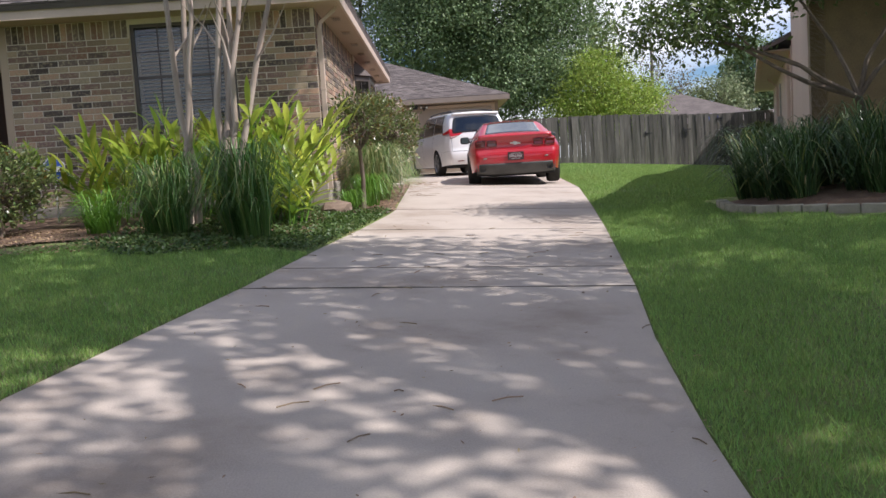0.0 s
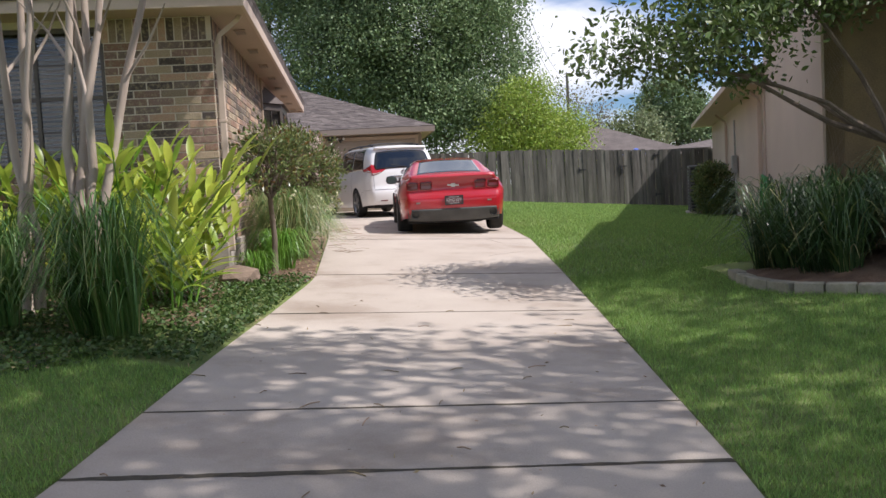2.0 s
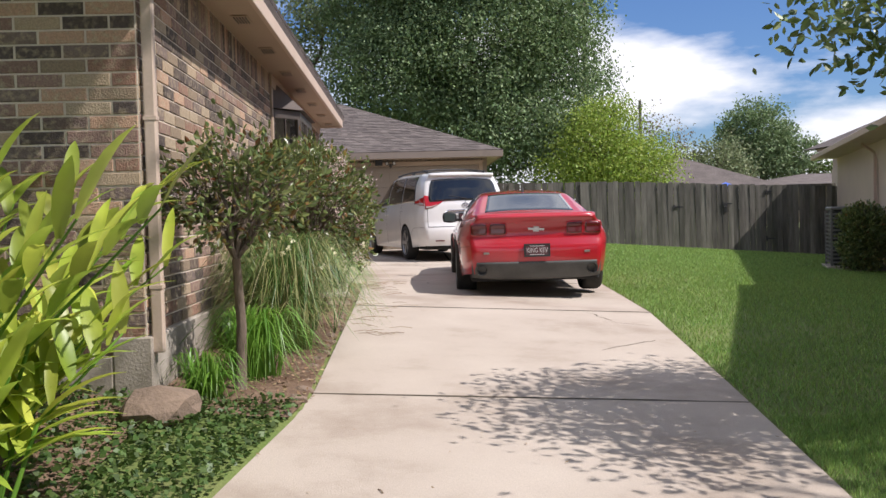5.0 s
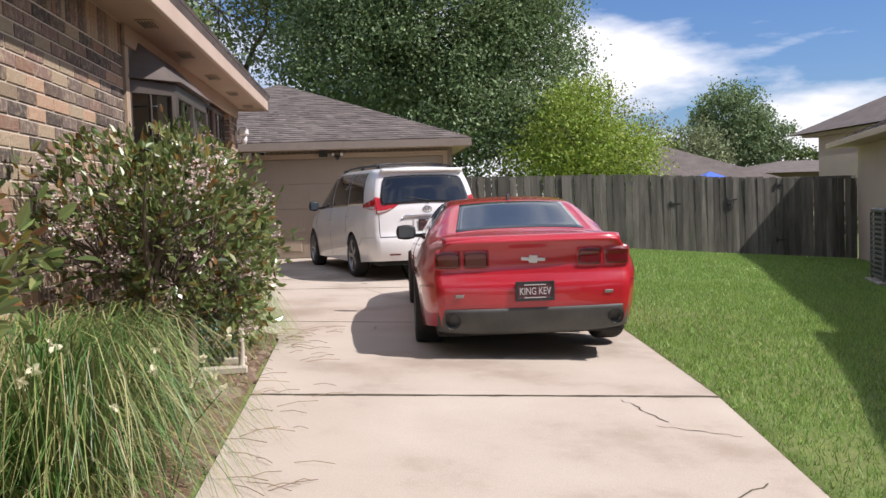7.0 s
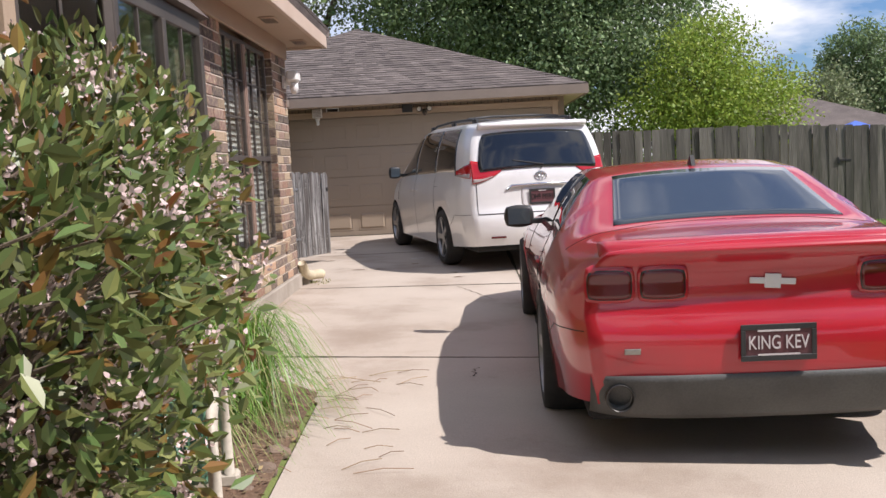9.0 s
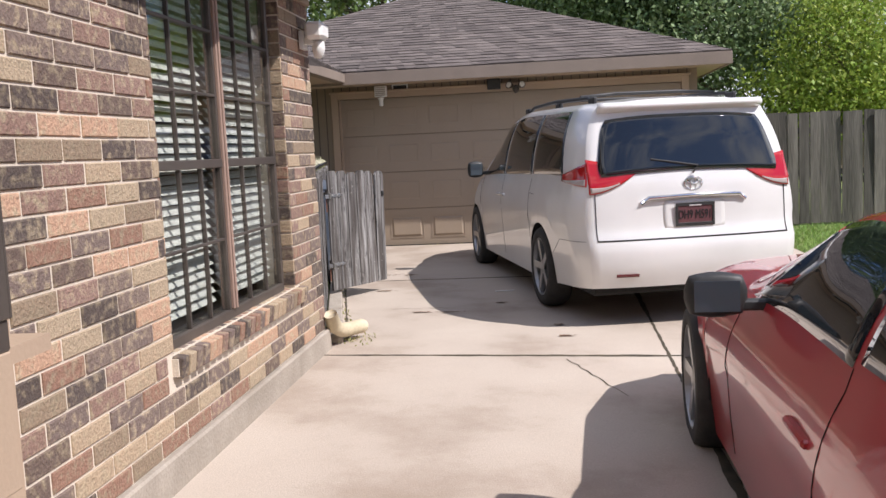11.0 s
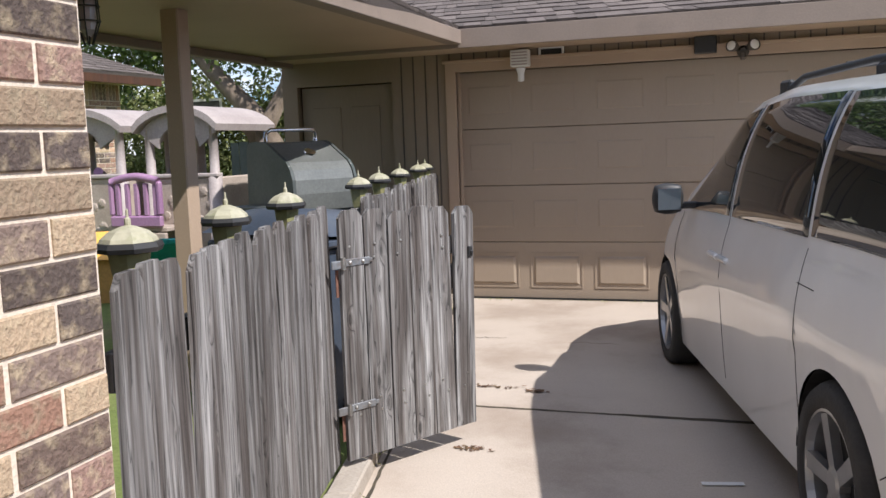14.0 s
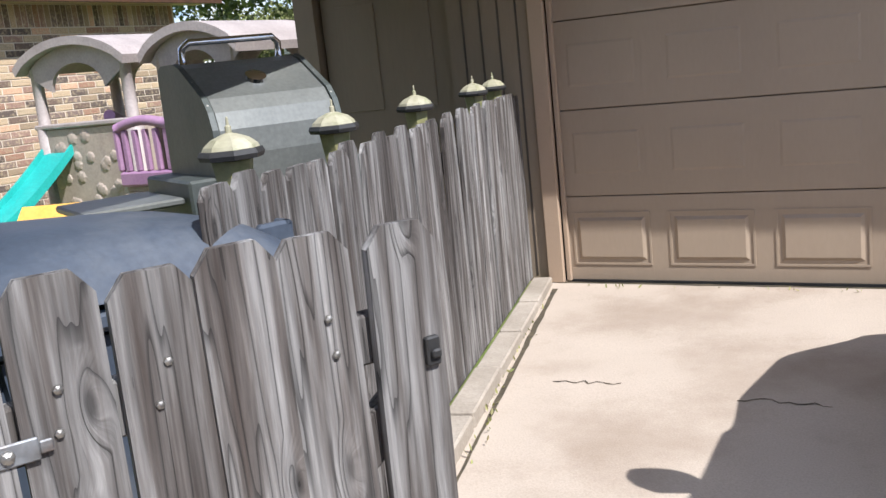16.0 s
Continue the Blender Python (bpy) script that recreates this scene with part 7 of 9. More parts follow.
M["edge"] = mat("edging_block", (0.36, 0.33, 0.25), (0.27, 0.245, 0.18), 0.95, 5, 60, 0.6, vary=0.15, dirt=(0.15, 0.16, 0.09), dirt_scale=3)
edge_line = [(3.62, 11.75), (3.55, 11.2), (3.68, 10.6), (4.3, 10.15), (5.2, 9.75), (6.4, 9.3), (8.5, 8.7)]
s = 0.0
k = 0
segs = [(Vector(a), Vector(b)) for a, b in zip(edge_line, edge_line[1:])]
for a, b in segs:
    d = (b - a)
    L = d.length
    n = max(1, round(L / 0.30))
    for i in range(n):
        p = a + d * ((i + 0.5) / n)
        e = thing("edging_stone", "grey-tan concrete edging block round the planted bed", "edging", pose(p.x, p.y, float(ground_z(p.x, p.y)) - 0.03, rr.uniform(-2, 2), rr.uniform(-2, 2), math.degrees(math.atan2(d.y, d.x)) + rr.uniform(-2, 2)), group="edging blocks of the bed")
        part("block", boxes((-L / n / 2 + 0.006, L / n / 2 - 0.006, -0.06, 0.06, 0, 0.13), bevel=0.01), M["edge"], e)
bed = [(3.68, 11.75), (3.62, 11.2), (3.74, 10.68), (4.33, 10.24), (5.23, 9.84), (6.43, 9.4), (8.5, 8.8), (9.5, 11.0), (5.4, 13.0)]
mesh("mulch_bed", [(x, y, float(ground_z(x, y)) + 0.05) for x, y in bed] + [(5.6, 11.2, 1.16)], [(i, (i + 1) % 9, 9) for i in range(9)], M["mulch"], kind="structure", label="dark mulch in the planted bed")

ac = thing("air_conditioner", "dark outdoor air conditioner with a louvred side on a pad", "air conditioner", pose(8.58, 24.75, 0.97, 0, 0, nang - 90))
part("case", boxes((-0.40, 0.40, -0.40, 0.40, 0.06, 1.12), bevel=0.04), M["black"], ac)
part("pad", boxes((-0.52, 0.52, -0.52, 0.52, -0.05, 0.05), bevel=0.01), M["footing"], ac)
M["acp"] = mat("ac_paint", (0.17, 0.165, 0.15), (0.13, 0.125, 0.115), 0.5, 3, 40, 0.1)
part("top", boxes((-0.44, 0.44, -0.44, 0.44, 1.10, 1.17), bevel=0.02), M["acp"], ac)
for a in (-1, 1):
    for c in (-1, 1):
        part("corner_post", boxes((a * 0.43 - 0.02, a * 0.43 + 0.02, c * 0.43 - 0.02, c * 0.43 + 0.02, 0.05, 1.1), bevel=0.006), M["acp"], ac)
me = None
for side in range(4):
    for k in range(13):
        if me is None:
            o = part("louvre", boxes((-0.41, 0.41, -0.435, -0.425, 0, 0.035), bevel=0.002), M["acp"], ac)
            me = o.data
        else:
            o = new("louvre", me)
            o.parent = ac
        o.matrix_world = ac.matrix_world @ pose(0, 0, 0.10 + k * 0.076, 0, 0, 90 * side)
downspout("downspout", "cream downspout on the neighbouring wall", 0, 0, 1.1, 3.4, NM @ pose(6.2, -0.06, 1.1, 0, 0, -90))
downspout("downspout", "cream downspout on the neighbouring wall", 0, 0, 1.1, 3.4, NM @ pose(NC - 0.3, -0.06, 1.1, 0, 0, -90))
hh = thing("garden_hose", "green garden hose coiled on a wall holder", "hose", NM @ pose(NC + 0.7, -0.05, 1.7, 0, 0, 0))
bm = bmesh.new()
for k in range(5):
    tube(bm, [((0.22 + 0.012 * k) * math.cos(a), -0.02 - 0.02 * k, (0.3 + 0.014 * k) * math.sin(a) - 0.2) for a in np.linspace(0, 2 * math.pi, 25)], 0.013, 6)
part("coil", bm, mat("hose_bright_green", (0.03, 0.24, 0.08), (0.04, 0.3, 0.1), 0.5, 4, 40, 0.0), hh)
part("holder", boxes((-0.1, 0.1, -0.12, 0.02, 0.0, 0.06), bevel=0.01), M["black"], hh)
mb = thing("electric_meter", "grey electric meter box with conduit on the wall", "meter", NM @ pose(8.6, -0.02, 1.9))
part("box", boxes((-0.13, 0.13, -0.12, 0.0, 0, 0.4), bevel=0.01), M["steel"], mb)
part("conduit", boxes((-0.02, 0.02, -0.06, -0.02, -0.7, 0), (-0.02, 0.02, -0.06, -0.02, 0.4, 1.2), bevel=0.004), M["steel"], mb)

sg = thing("yard_sign", "blue octagonal security sign with a white rim on a stake", "sign", pose(-4.65, 11.5, 1.2))
oct_ = [(0.155 * math.cos(math.pi / 8 + k * math.pi / 4), 0.155 * math.sin(math.pi / 8 + k * math.pi / 4)) for k in range(8)]
bm = bmesh.new()
prism(bm, oct_, -0.006, 0.006, "y")
a = part("rim", bm, M["white"], sg)
a.matrix_world = pose(-4.65, 11.5, 1.86)
bm = bmesh.new()
prism(bm, [(x * 0.86, z * 0.86) for x, z in oct_], -0.009, -0.0065, "y")
a = part("face", bm, mat("sign_blue", (0.04, 0.10, 0.42), (0.05, 0.12, 0.46), 0.5, 3, 40, 0.0), sg)
a.matrix_world = pose(-4.65, 11.5, 1.86)
part("bar", boxes((-0.09, 0.09, -0.013, -0.0095, -0.035, 0.035), bevel=0.001, m=pose(0, 0, 0.66)), M["white"], sg)
part("stake", boxes((-0.01, 0.01, 0.007, 0.02, 0, 0.7)), M["white"], sg)

# ---- brick faces ----
brick_wall(wall_east, (WX, YF, 0), radians(90), YB - YF, 1.47, SOFFIT, SIDE_HOLES + [(21.65 - YF, 23.72 - YF, 1.70, 1.9)], keep=lambda x, z: x + YF > 21.0 and z < 3.55)
brick_wall(wall_north, (-5.75, YF, 0), 0.0, 4.248, 1.36, SOFFIT, FRONT_HOLES, keep=lambda x, z: x > 2.9)
# brick house behind the patio
RX, RY = -10.45, 36.0
bk = plane_wall("wall_rear_house", (RX, 29.0, 0), radians(90), RY - 29.0, 1.2, 4.0, 0.25, [], M["mortar"], "pale sunlit brick wall of the house behind, dark soldier course")
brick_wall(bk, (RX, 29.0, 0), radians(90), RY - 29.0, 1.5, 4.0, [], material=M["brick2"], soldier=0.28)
part("wall_rear_house_side", boxes((RX - 8, RX - 0.26, RY - 0.25, RY, 1.2, 4.0), (RX - 8, RX - 0.26, 29.0, 29.25, 1.2, 4.0)), M["siding"], kind="structure", label="side wall of the house behind")
part("trim_rear_house", boxes((RX + 0.45, RX + 0.5, 28.4, RY + 0.5, 3.97, 4.14), bevel=0.005), M["darkwood"], kind="structure", label="dark eaves board of the house behind")
part("ceiling_rear_eaves", boxes((RX - 0.02, RX + 0.449, 28.4, RY + 0.5, 4.002, 4.02)), M["trim"], kind="structure", label="soffit of the house behind")
roof("roof_rear_house", [(RX + 0.52, 28.3, 4.15), (RX + 0.52, RY + 0.6, 4.15), (RX - 4, RY - 3.4, 6.0), (RX - 4, 32.4, 6.0)], M["shingle"], "grey shingle hip roof of the house behind")

# ---- plants ----
def leafmat(name, c1, c2, rough=0.45, thin=0.3, vary=0.35, hue=0.02):
    return mat(name, c1, c2, rough, 0.9, 12, 0.0, vary=vary, hue=hue, grain=0.15, thin=thin, place=True)


M["oak"] = leafmat("oak_leaves", (0.08, 0.13, 0.03), (0.14, 0.19, 0.05), 0.45, 0.12)
M["oakdark"] = leafmat("dark_leaves", (0.13, 0.20, 0.085), (0.24, 0.32, 0.14), 0.6, 0.25, 0.32)
M["yellowgreen"] = leafmat("spring_leaves", (0.24, 0.34, 0.05), (0.36, 0.44, 0.09), 0.5, 0.4)
M["greyleaf"] = leafmat("pale_far_leaves", (0.17, 0.22, 0.10), (0.27, 0.30, 0.15), 0.6, 0.3)
M["budding"] = leafmat("budding_twigs", (0.20, 0.17, 0.11), (0.26, 0.23, 0.13), 0.8, 0.2)
M["haw"] = leafmat("hawthorn_leaves", (0.08, 0.13, 0.04), (0.24, 0.27, 0.09), 0.28, 0.3, 0.5, 0.035)
M["haw2"] = leafmat("bronze_leaves", (0.22, 0.10, 0.03), (0.20, 0.16, 0.04), 0.35, 0.3, 0.3, 0.03)
M["petal"] = leafmat("pale_pink_petals", (0.80, 0.58, 0.56), (0.85, 0.72, 0.68), 0.6, 0.35, 0.15, 0.01)
M["petalw"] = leafmat("cream_petals", (0.85, 0.80, 0.52), (0.88, 0.85, 0.66), 0.6, 0.35, 0.1, 0.0)
M["strap"] = leafmat("strap_leaves", (0.07, 0.16, 0.035), (0.14, 0.24, 0.06), 0.4, 0.25, 0.35, 0.02)
M["strapdry"] = leafmat("dry_strap_leaves", (0.24, 0.30, 0.08), (0.42, 0.36, 0.19), 0.6, 0.3, 0.3, 0.02)
M["strapdark"] = leafmat("dark_strap_leaves", (0.035, 0.08, 0.025), (0.075, 0.13, 0.04), 0.35, 0.2, 0.35, 0.02)
M["hedge"] = leafmat("olive_hedge_leaves", (0.16, 0.19, 0.06), (0.24, 0.26, 0.10), 0.6, 0.25)
M["lily"] = leafmat("bright_strap_leaves", (0.12, 0.27, 0.03), (0.18, 0.34, 0.05), 0.4, 0.35, 0.25, 0.01)
M["ginger"] = leafmat("variegated_leaves", (0.24, 0.38, 0.04), (0.58, 0.62, 0.10), 0.38, 0.4, 0.4, 0.02)
M["smooth"] = mat("smooth_pale_bark", (0.44, 0.36, 0.29), (0.29, 0.22, 0.17), 0.7, 5, 40, 0.3, grain=0.15, stretch=(1, 1, 0.3), dirt=(0.52, 0.46, 0.38), dirt_scale=6)
G = np.random.default_rng(12)


def leaf_verts(pos, size, ratio=0.45, aim=None, fold=0.25, spread=1.0):
    """Two folded halves a leaf at each position; aim gives their main direction, blurred by spread."""
    n = len(pos)
    d = G.normal(size=(n, 3)) * spread
    if aim is not None:
        d += aim
    d /= np.linalg.norm(d, axis=1, keepdims=True) + 1e-9
    r = G.normal(size=(n, 3))
    r -= (r * d).sum(1, keepdims=True) * d
    r /= np.linalg.norm(r, axis=1, keepdims=True) + 1e-9
    u = np.cross(d, r)
    s = (size if np.ndim(size) else np.full(n, size))[:, None] * G.uniform(0.7, 1.3, (n, 1))
    w = s * ratio * 0.5
    base, tip = pos, pos + d * s
    out = []
    for sign in (1, -1):
        a = pos + d * s * 0.35 + r * w * sign + u * w * fold
        b = pos + d * s * 0.72 + r * w * 0.75 * sign + u * w * fold
        out.append(np.stack([base, a, b, tip] if sign > 0 else [base, tip, b, a], 1))
    return np.concatenate(out, 0)


def flat_leaves(pos, size, ratio=0.6, up=0.0):
    """One four-cornered leaf at each position."""
    n = len(pos)
    d = G.normal(size=(n, 3))
    d[:, 2] *= 1 - up
    d /= np.linalg.norm(d, axis=1, keepdims=True)
    r = G.normal(size=(n, 3))
    r[:, 2] *= 1 - up
    r -= (r * d).sum(1, keepdims=True) * d
    r /= np.linalg.norm(r, axis=1, keepdims=True)
    s = size * G.uniform(0.6, 1.4, (n, 1))
    return np.stack([pos - d * s / 2, pos + r * s * ratio / 2, pos + d * s / 2, pos - r * s * ratio / 2], 1)


def clusters(blobs, count, shell=0.5):
    """Centres of twigs, spread unevenly through ellipsoids (x, y, z, rx, ry, rz)."""
    blobs = np.array(blobs, float)
    vol = blobs[:, 3] * blobs[:, 4] * blobs[:, 5]
    pick = G.choice(len(blobs), count, p=vol / vol.sum())
    d = G.normal(size=(count, 3))
    d /= np.linalg.norm(d, axis=1, keepdims=True)
    r = G.uniform(shell, 1.0, (count, 1)) ** 0.6
    r *= G.uniform(0.86, 1.14, (count, 1))
    return blobs[pick, :3] + d * r * blobs[pick, 3:]


def limbs(bm, base, ends, r0, bend=0.15, sides=7, seed=1):
    rr = random.Random(seed)
    base = Vector(base)
    for e in ends:
        e = Vector(e)
        L = (e - base).length
        pts = [base]
        for k in range(1, 6):
            t = k / 5
            p = base.lerp(e, t) + Vector((rr.uniform(-1, 1), rr.uniform(-1, 1), rr.uniform(-0.6, 1))) * L * bend * (1 - abs(2 * t - 1)) * 0.5
            pts.append(p)
        tube(bm, pts, [r0 * (1 - 0.8 * k / 5) for k in range(6)], sides)


def tree(label, base, top, r, blobs, twigs, per, size, material, shell=0.5, spread=0.45, bark=None, name="tree", category="tree", seed=1, folded=False, ratio=0.6, group=""):
    t = thing(name, label, category, pose(*base), group=group)
    inv = Vector(base)
    bm = bmesh.new()
    b, tp = Vector((0, 0, -0.1)), Vector(top) - inv
    mid = b.lerp(tp, 0.5) + Vector((r * 0.6, -r * 0.4, 0))
    tube(bm, [b, b + (mid - b) * 0.15, mid, tp], [r * 1.35, r, r * 0.85, r * 0.65], 10)
    part("trunk", bm, bark or M["bark"], t, smooth=True)
    bm = bmesh.new()
    limbs(bm, tp, [Vector(q[:3]) - inv for q in blobs], r * 0.5, seed=seed)
    c = clusters(blobs, twigs, shell)
    for q in c[::max(1, twigs // 60)]:
        k = min(blobs, key=lambda e: (Vector(e[:3]) - Vector(q)).length)
        limbs(bm, Vector(k[:3]) - inv, [Vector(q) - inv], r * 0.12, sides=4, seed=seed + 1)
    part("limb", bm, bark or M["bark"], t, kind="stuff")
    p = np.repeat(c, per, 0) + G.normal(size=(twigs * per, 3)) * spread * np.array([1, 1, 0.7])
    p -= np.array(base)
    v = leaf_verts(p, size, ratio) if folded else flat_leaves(p, size, ratio)
    polys("crown", v, 4, material, t, kind="")
    return t


# trees behind the garage and beyond the fence
tree("tall dense dark green oak behind the fence", (2.6, 46, 1.3), (2.8, 46, 5.0), 0.42,
     [(3.0, 46, 9.5, 4.2, 3.5, 4.0), (0.2, 46, 8.0, 3.2, 3, 3.0), (5.8, 46, 7.6, 2.9, 2.6, 3.4), (2.5, 45, 13, 3.6, 3, 2.6), (6.6, 45.4, 10.4, 1.8, 2, 1.8), (4.0, 44.5, 5.4, 3.2, 1.8, 1.8), (4.6, 44.2, 4.0, 2.2, 1.4, 1.7), (-1.0, 46.5, 11.4, 2.4, 2.4, 2.4)],
     2300, 92, 0.135, M["oakdark"], 0.4, 0.42)
tree("tall grey-green tree with open branches behind the garage roof", (-5.4, 49, 1.3), (-5.2, 49, 6.5), 0.30,
     [(-5.4, 49, 10.5, 2.6, 2.4, 3.6), (-8.6, 50, 9.5, 2.8, 2.4, 3.4), (-3.0, 50, 12.0, 2.2, 2.2, 2.6), (-11.5, 50, 11, 3.0, 2.2, 3.2)], 480, 60, 0.17, M["greyleaf"], 0.4, 0.45, seed=3)
tree("dark oak at the back over the house", (-9.5, 44, 1.3), (-10.0, 44, 5.4), 0.35,
     [(-10.5, 44, 8.6, 3.4, 2.8, 2.6), (-14.5, 45, 8.0, 3.4, 2.6, 2.6), (-6.6, 43.5, 7.8, 2.2, 2, 1.7), (-18.5, 46, 7.0, 3, 2.6, 2.6)], 620, 60, 0.18, M["oak"], 0.4, 0.5, seed=4)
tree("bright yellow-green tree just behind the fence", (7.2, 42.5, 1.3), (7.3, 42.5, 2.8), 0.13,
     [(7.4, 42.4, 4.4, 1.5, 1.5, 1.8), (9.0, 42.8, 3.9, 1.6, 1.4, 1.3), (8.0, 43, 5.7, 1.0, 1.2, 1.0), (6.3, 42.6, 3.4, 1.2, 1.2, 1.0)], 560, 46, 0.11, M["yellowgreen"], 0.3, 0.34, seed=5)
tree("bare budding tree with upright twigs", (15.6, 66, 1.3), (15.6, 66, 3.0), 0.16,
     [(15.2, 66, 6.2, 1.8, 1.4, 3.0), (17.4, 66, 5.6, 1.6, 1.4, 2.4), (13.6, 66, 5.0, 1.4, 1.2, 2.2)], 330, 9, 0.16, M["budding"], 0.1, 0.35, seed=6)
tree("olive budding tree beyond the fence", (20.2, 66, 1.3), (20.2, 66, 3.0), 0.16, [(20.2, 66, 5.0, 2.4, 2, 1.8), (18.2, 66, 4.5, 1.6, 1.4, 1.8)], 230, 26, 0.2, M["greyleaf"], 0.2, 0.4, seed=7)
tree("round-topped green tree in the distance", (24.6, 70, 1.3), (24.6, 70, 4.4), 0.3,
     [(24.2, 70, 7.4, 2.4, 2.2, 2.2), (22.6, 70, 6.0, 1.6, 1.5, 1.3), (26.6, 70, 6.0, 1.7, 1.5, 1.2), (24.8, 70, 5.3, 2.8, 2.0, 1.1)], 480, 55, 0.19, M["oakdark"], 0.35, 0.36, seed=8)
tree("low green tree beyond the far roofs", (29.0, 72, 1.3), (29, 72, 2.6), 0.2, [(29.0, 72, 4.3, 2.4, 2, 1.3), (32, 72, 3.8, 2.2, 2, 1.0)], 180, 34, 0.24, M["oak"], 0.3, 0.36, seed=9)
tree("dark live oak behind the neighbouring wall", (9.4, 52, 1.3), (9.6, 52, 3.6), 0.22, [(10.4, 53, 4.4, 2.0, 1.4, 1.6)], 120, 36, 0.2, M["yellowgreen"], 0.3, 0.36, seed=10)
lean = thing("tree", "leaning bare-barked tree behind the patio", "tree", pose(-10.6, 42, 1.3))
bm = bmesh.new()
tube(bm, [(0, 0, 0), (-0.3, 0, 1.6), (-0.7, 0, 2.3), (-1.7, 0, 3.3), (-3.0, 0, 4.8), (-4.0, 0, 6.4)], [0.34, 0.28, 0.24, 0.2, 0.16, 0.1], 8)
tube(bm, [(-0.5, 0, 2.0), (0.1, 0.1, 3.0), (0.5, 0.1, 4.6), (0.4, 0.1, 6)], [0.22, 0.18, 0.13, 0.07], 8)
tube(bm, [(0.3, 0.1, 3.8), (-1.0, 0, 4.6), (-2.4, 0, 4.9)], [0.09, 0.07, 0.04], 6)
part("trunk", bm, M["bark"], lean, smooth=True)
c = clusters([(-4.0, 0, 6.4, 2.4, 1.6, 1.4), (0.3, 0, 5.4, 1.8, 1.4, 1.4), (-1.6, 0.5, 3.9, 1.8, 1, 0.8)], 150, 0.3)
polys("crown", flat_leaves(np.repeat(c, 40, 0) + G.normal(size=(6000, 3)) * 0.35, 0.16), 4, M["oak"], lean, kind="")
hedge = thing("hedge", "tall sunlit olive hedge beyond the back fence", "hedge", pose(-14, 51, 1.3))
c = clusters([(x, G.uniform(-0.6, 0.6), 1.9, 1.7, 1.2, G.uniform(1.7, 2.5)) for x in np.arange(-9, 9, 1.5)], 1300, 0.4)
polys("foliage", flat_leaves(np.repeat(c, 40, 0) + G.normal(size=(1300 * 40, 3)) * 0.3, 0.17), 4, M["hedge"], hedge, kind="")
gf = thing("garden_fence", "dark stained board fence behind the patio", "fence", pose(-10, 46, 1.3))
for k in range(40):
    part("board", boxes((-4.5 + k * 0.28, -4.24 + k * 0.28, 0, 0.02, 0, 1.75 + 0.02 * (k % 3))), M["darkmetal"], gf)

# shade tree by the street, out of view; its last blob is added to shade the house front
canopy = [(5.2, 4.3, 9.2, 2.4, 2.6, 0.9), (8.4, 2.5, 9.6, 2.8, 3.0, 1.0), (2.0, 2.8, 9.2, 2.6, 2.6, 0.9), (5.4, -1.5, 9.8, 3.0, 3.0, 1.1), (9.6, -3.5, 9.6, 2.8, 3.0, 1.0), (-1.0, 1.0, 9.2, 2.4, 3.0, 0.9),
          (1.5, -5, 9.6, 3, 3, 1.0), (6.0, -7.5, 9.8, 3.2, 3, 1.0), (12.0, 1.0, 9.4, 2.6, 3.0, 1.0), (-3.6, 3.0, 9.0, 2.2, 2.6, 0.8), (8.3, 5.9, 9.0, 2.4, 1.5, 0.8), (5.0, 6.4, 9.0, 2.0, 1.4, 0.8), (11.6, 5.2, 9.2, 2.2, 1.8, 0.8), (1.4, 5.8, 9.0, 2.2, 1.8, 0.8),
          (11.6, 7.2, 9.2, 2.4, 2.0, 0.9), (14.0, 4.6, 9.4, 2.4, 2.4, 0.9), (9.9, 8.6, 8.8, 1.6, 1.4, 0.7), (1.5, 10.8, 9.2, 3.2, 0.9, 0.6)]
tree("large spreading shade oak by the street, out of view, placed for its shade", (8.6, -4.5, 0.5), (7.8, -3.2, 5.6), 0.42, canopy, 1480, 62, 0.165, M["oak"], 0.0, 0.40, seed=21)

# small tree in the neighbour's bed
rt = tree("small multi-stemmed tree with sparse leaves in the planted bed", (5.75, 12.1, 1.1), (5.55, 12.1, 2.15), 0.075,
          [(3.5, 12.0, 3.35, 0.95, 1.1, 0.38), (4.6, 12.4, 4.0, 1.2, 1.2, 0.6), (6.2, 12.2, 4.3, 1.2, 1.0, 0.6), (3.9, 12.8, 3.1, 0.8, 0.7, 0.25), (2.9, 12.6, 3.2, 0.5, 0.7, 0.25), (6.7, 11.8, 3.5, 0.7, 0.8, 0.4)],
          620, 30, 0.075, M["oak"], 0.1, 0.19, seed=31, folded=True, ratio=0.5, bark=M["bark"])

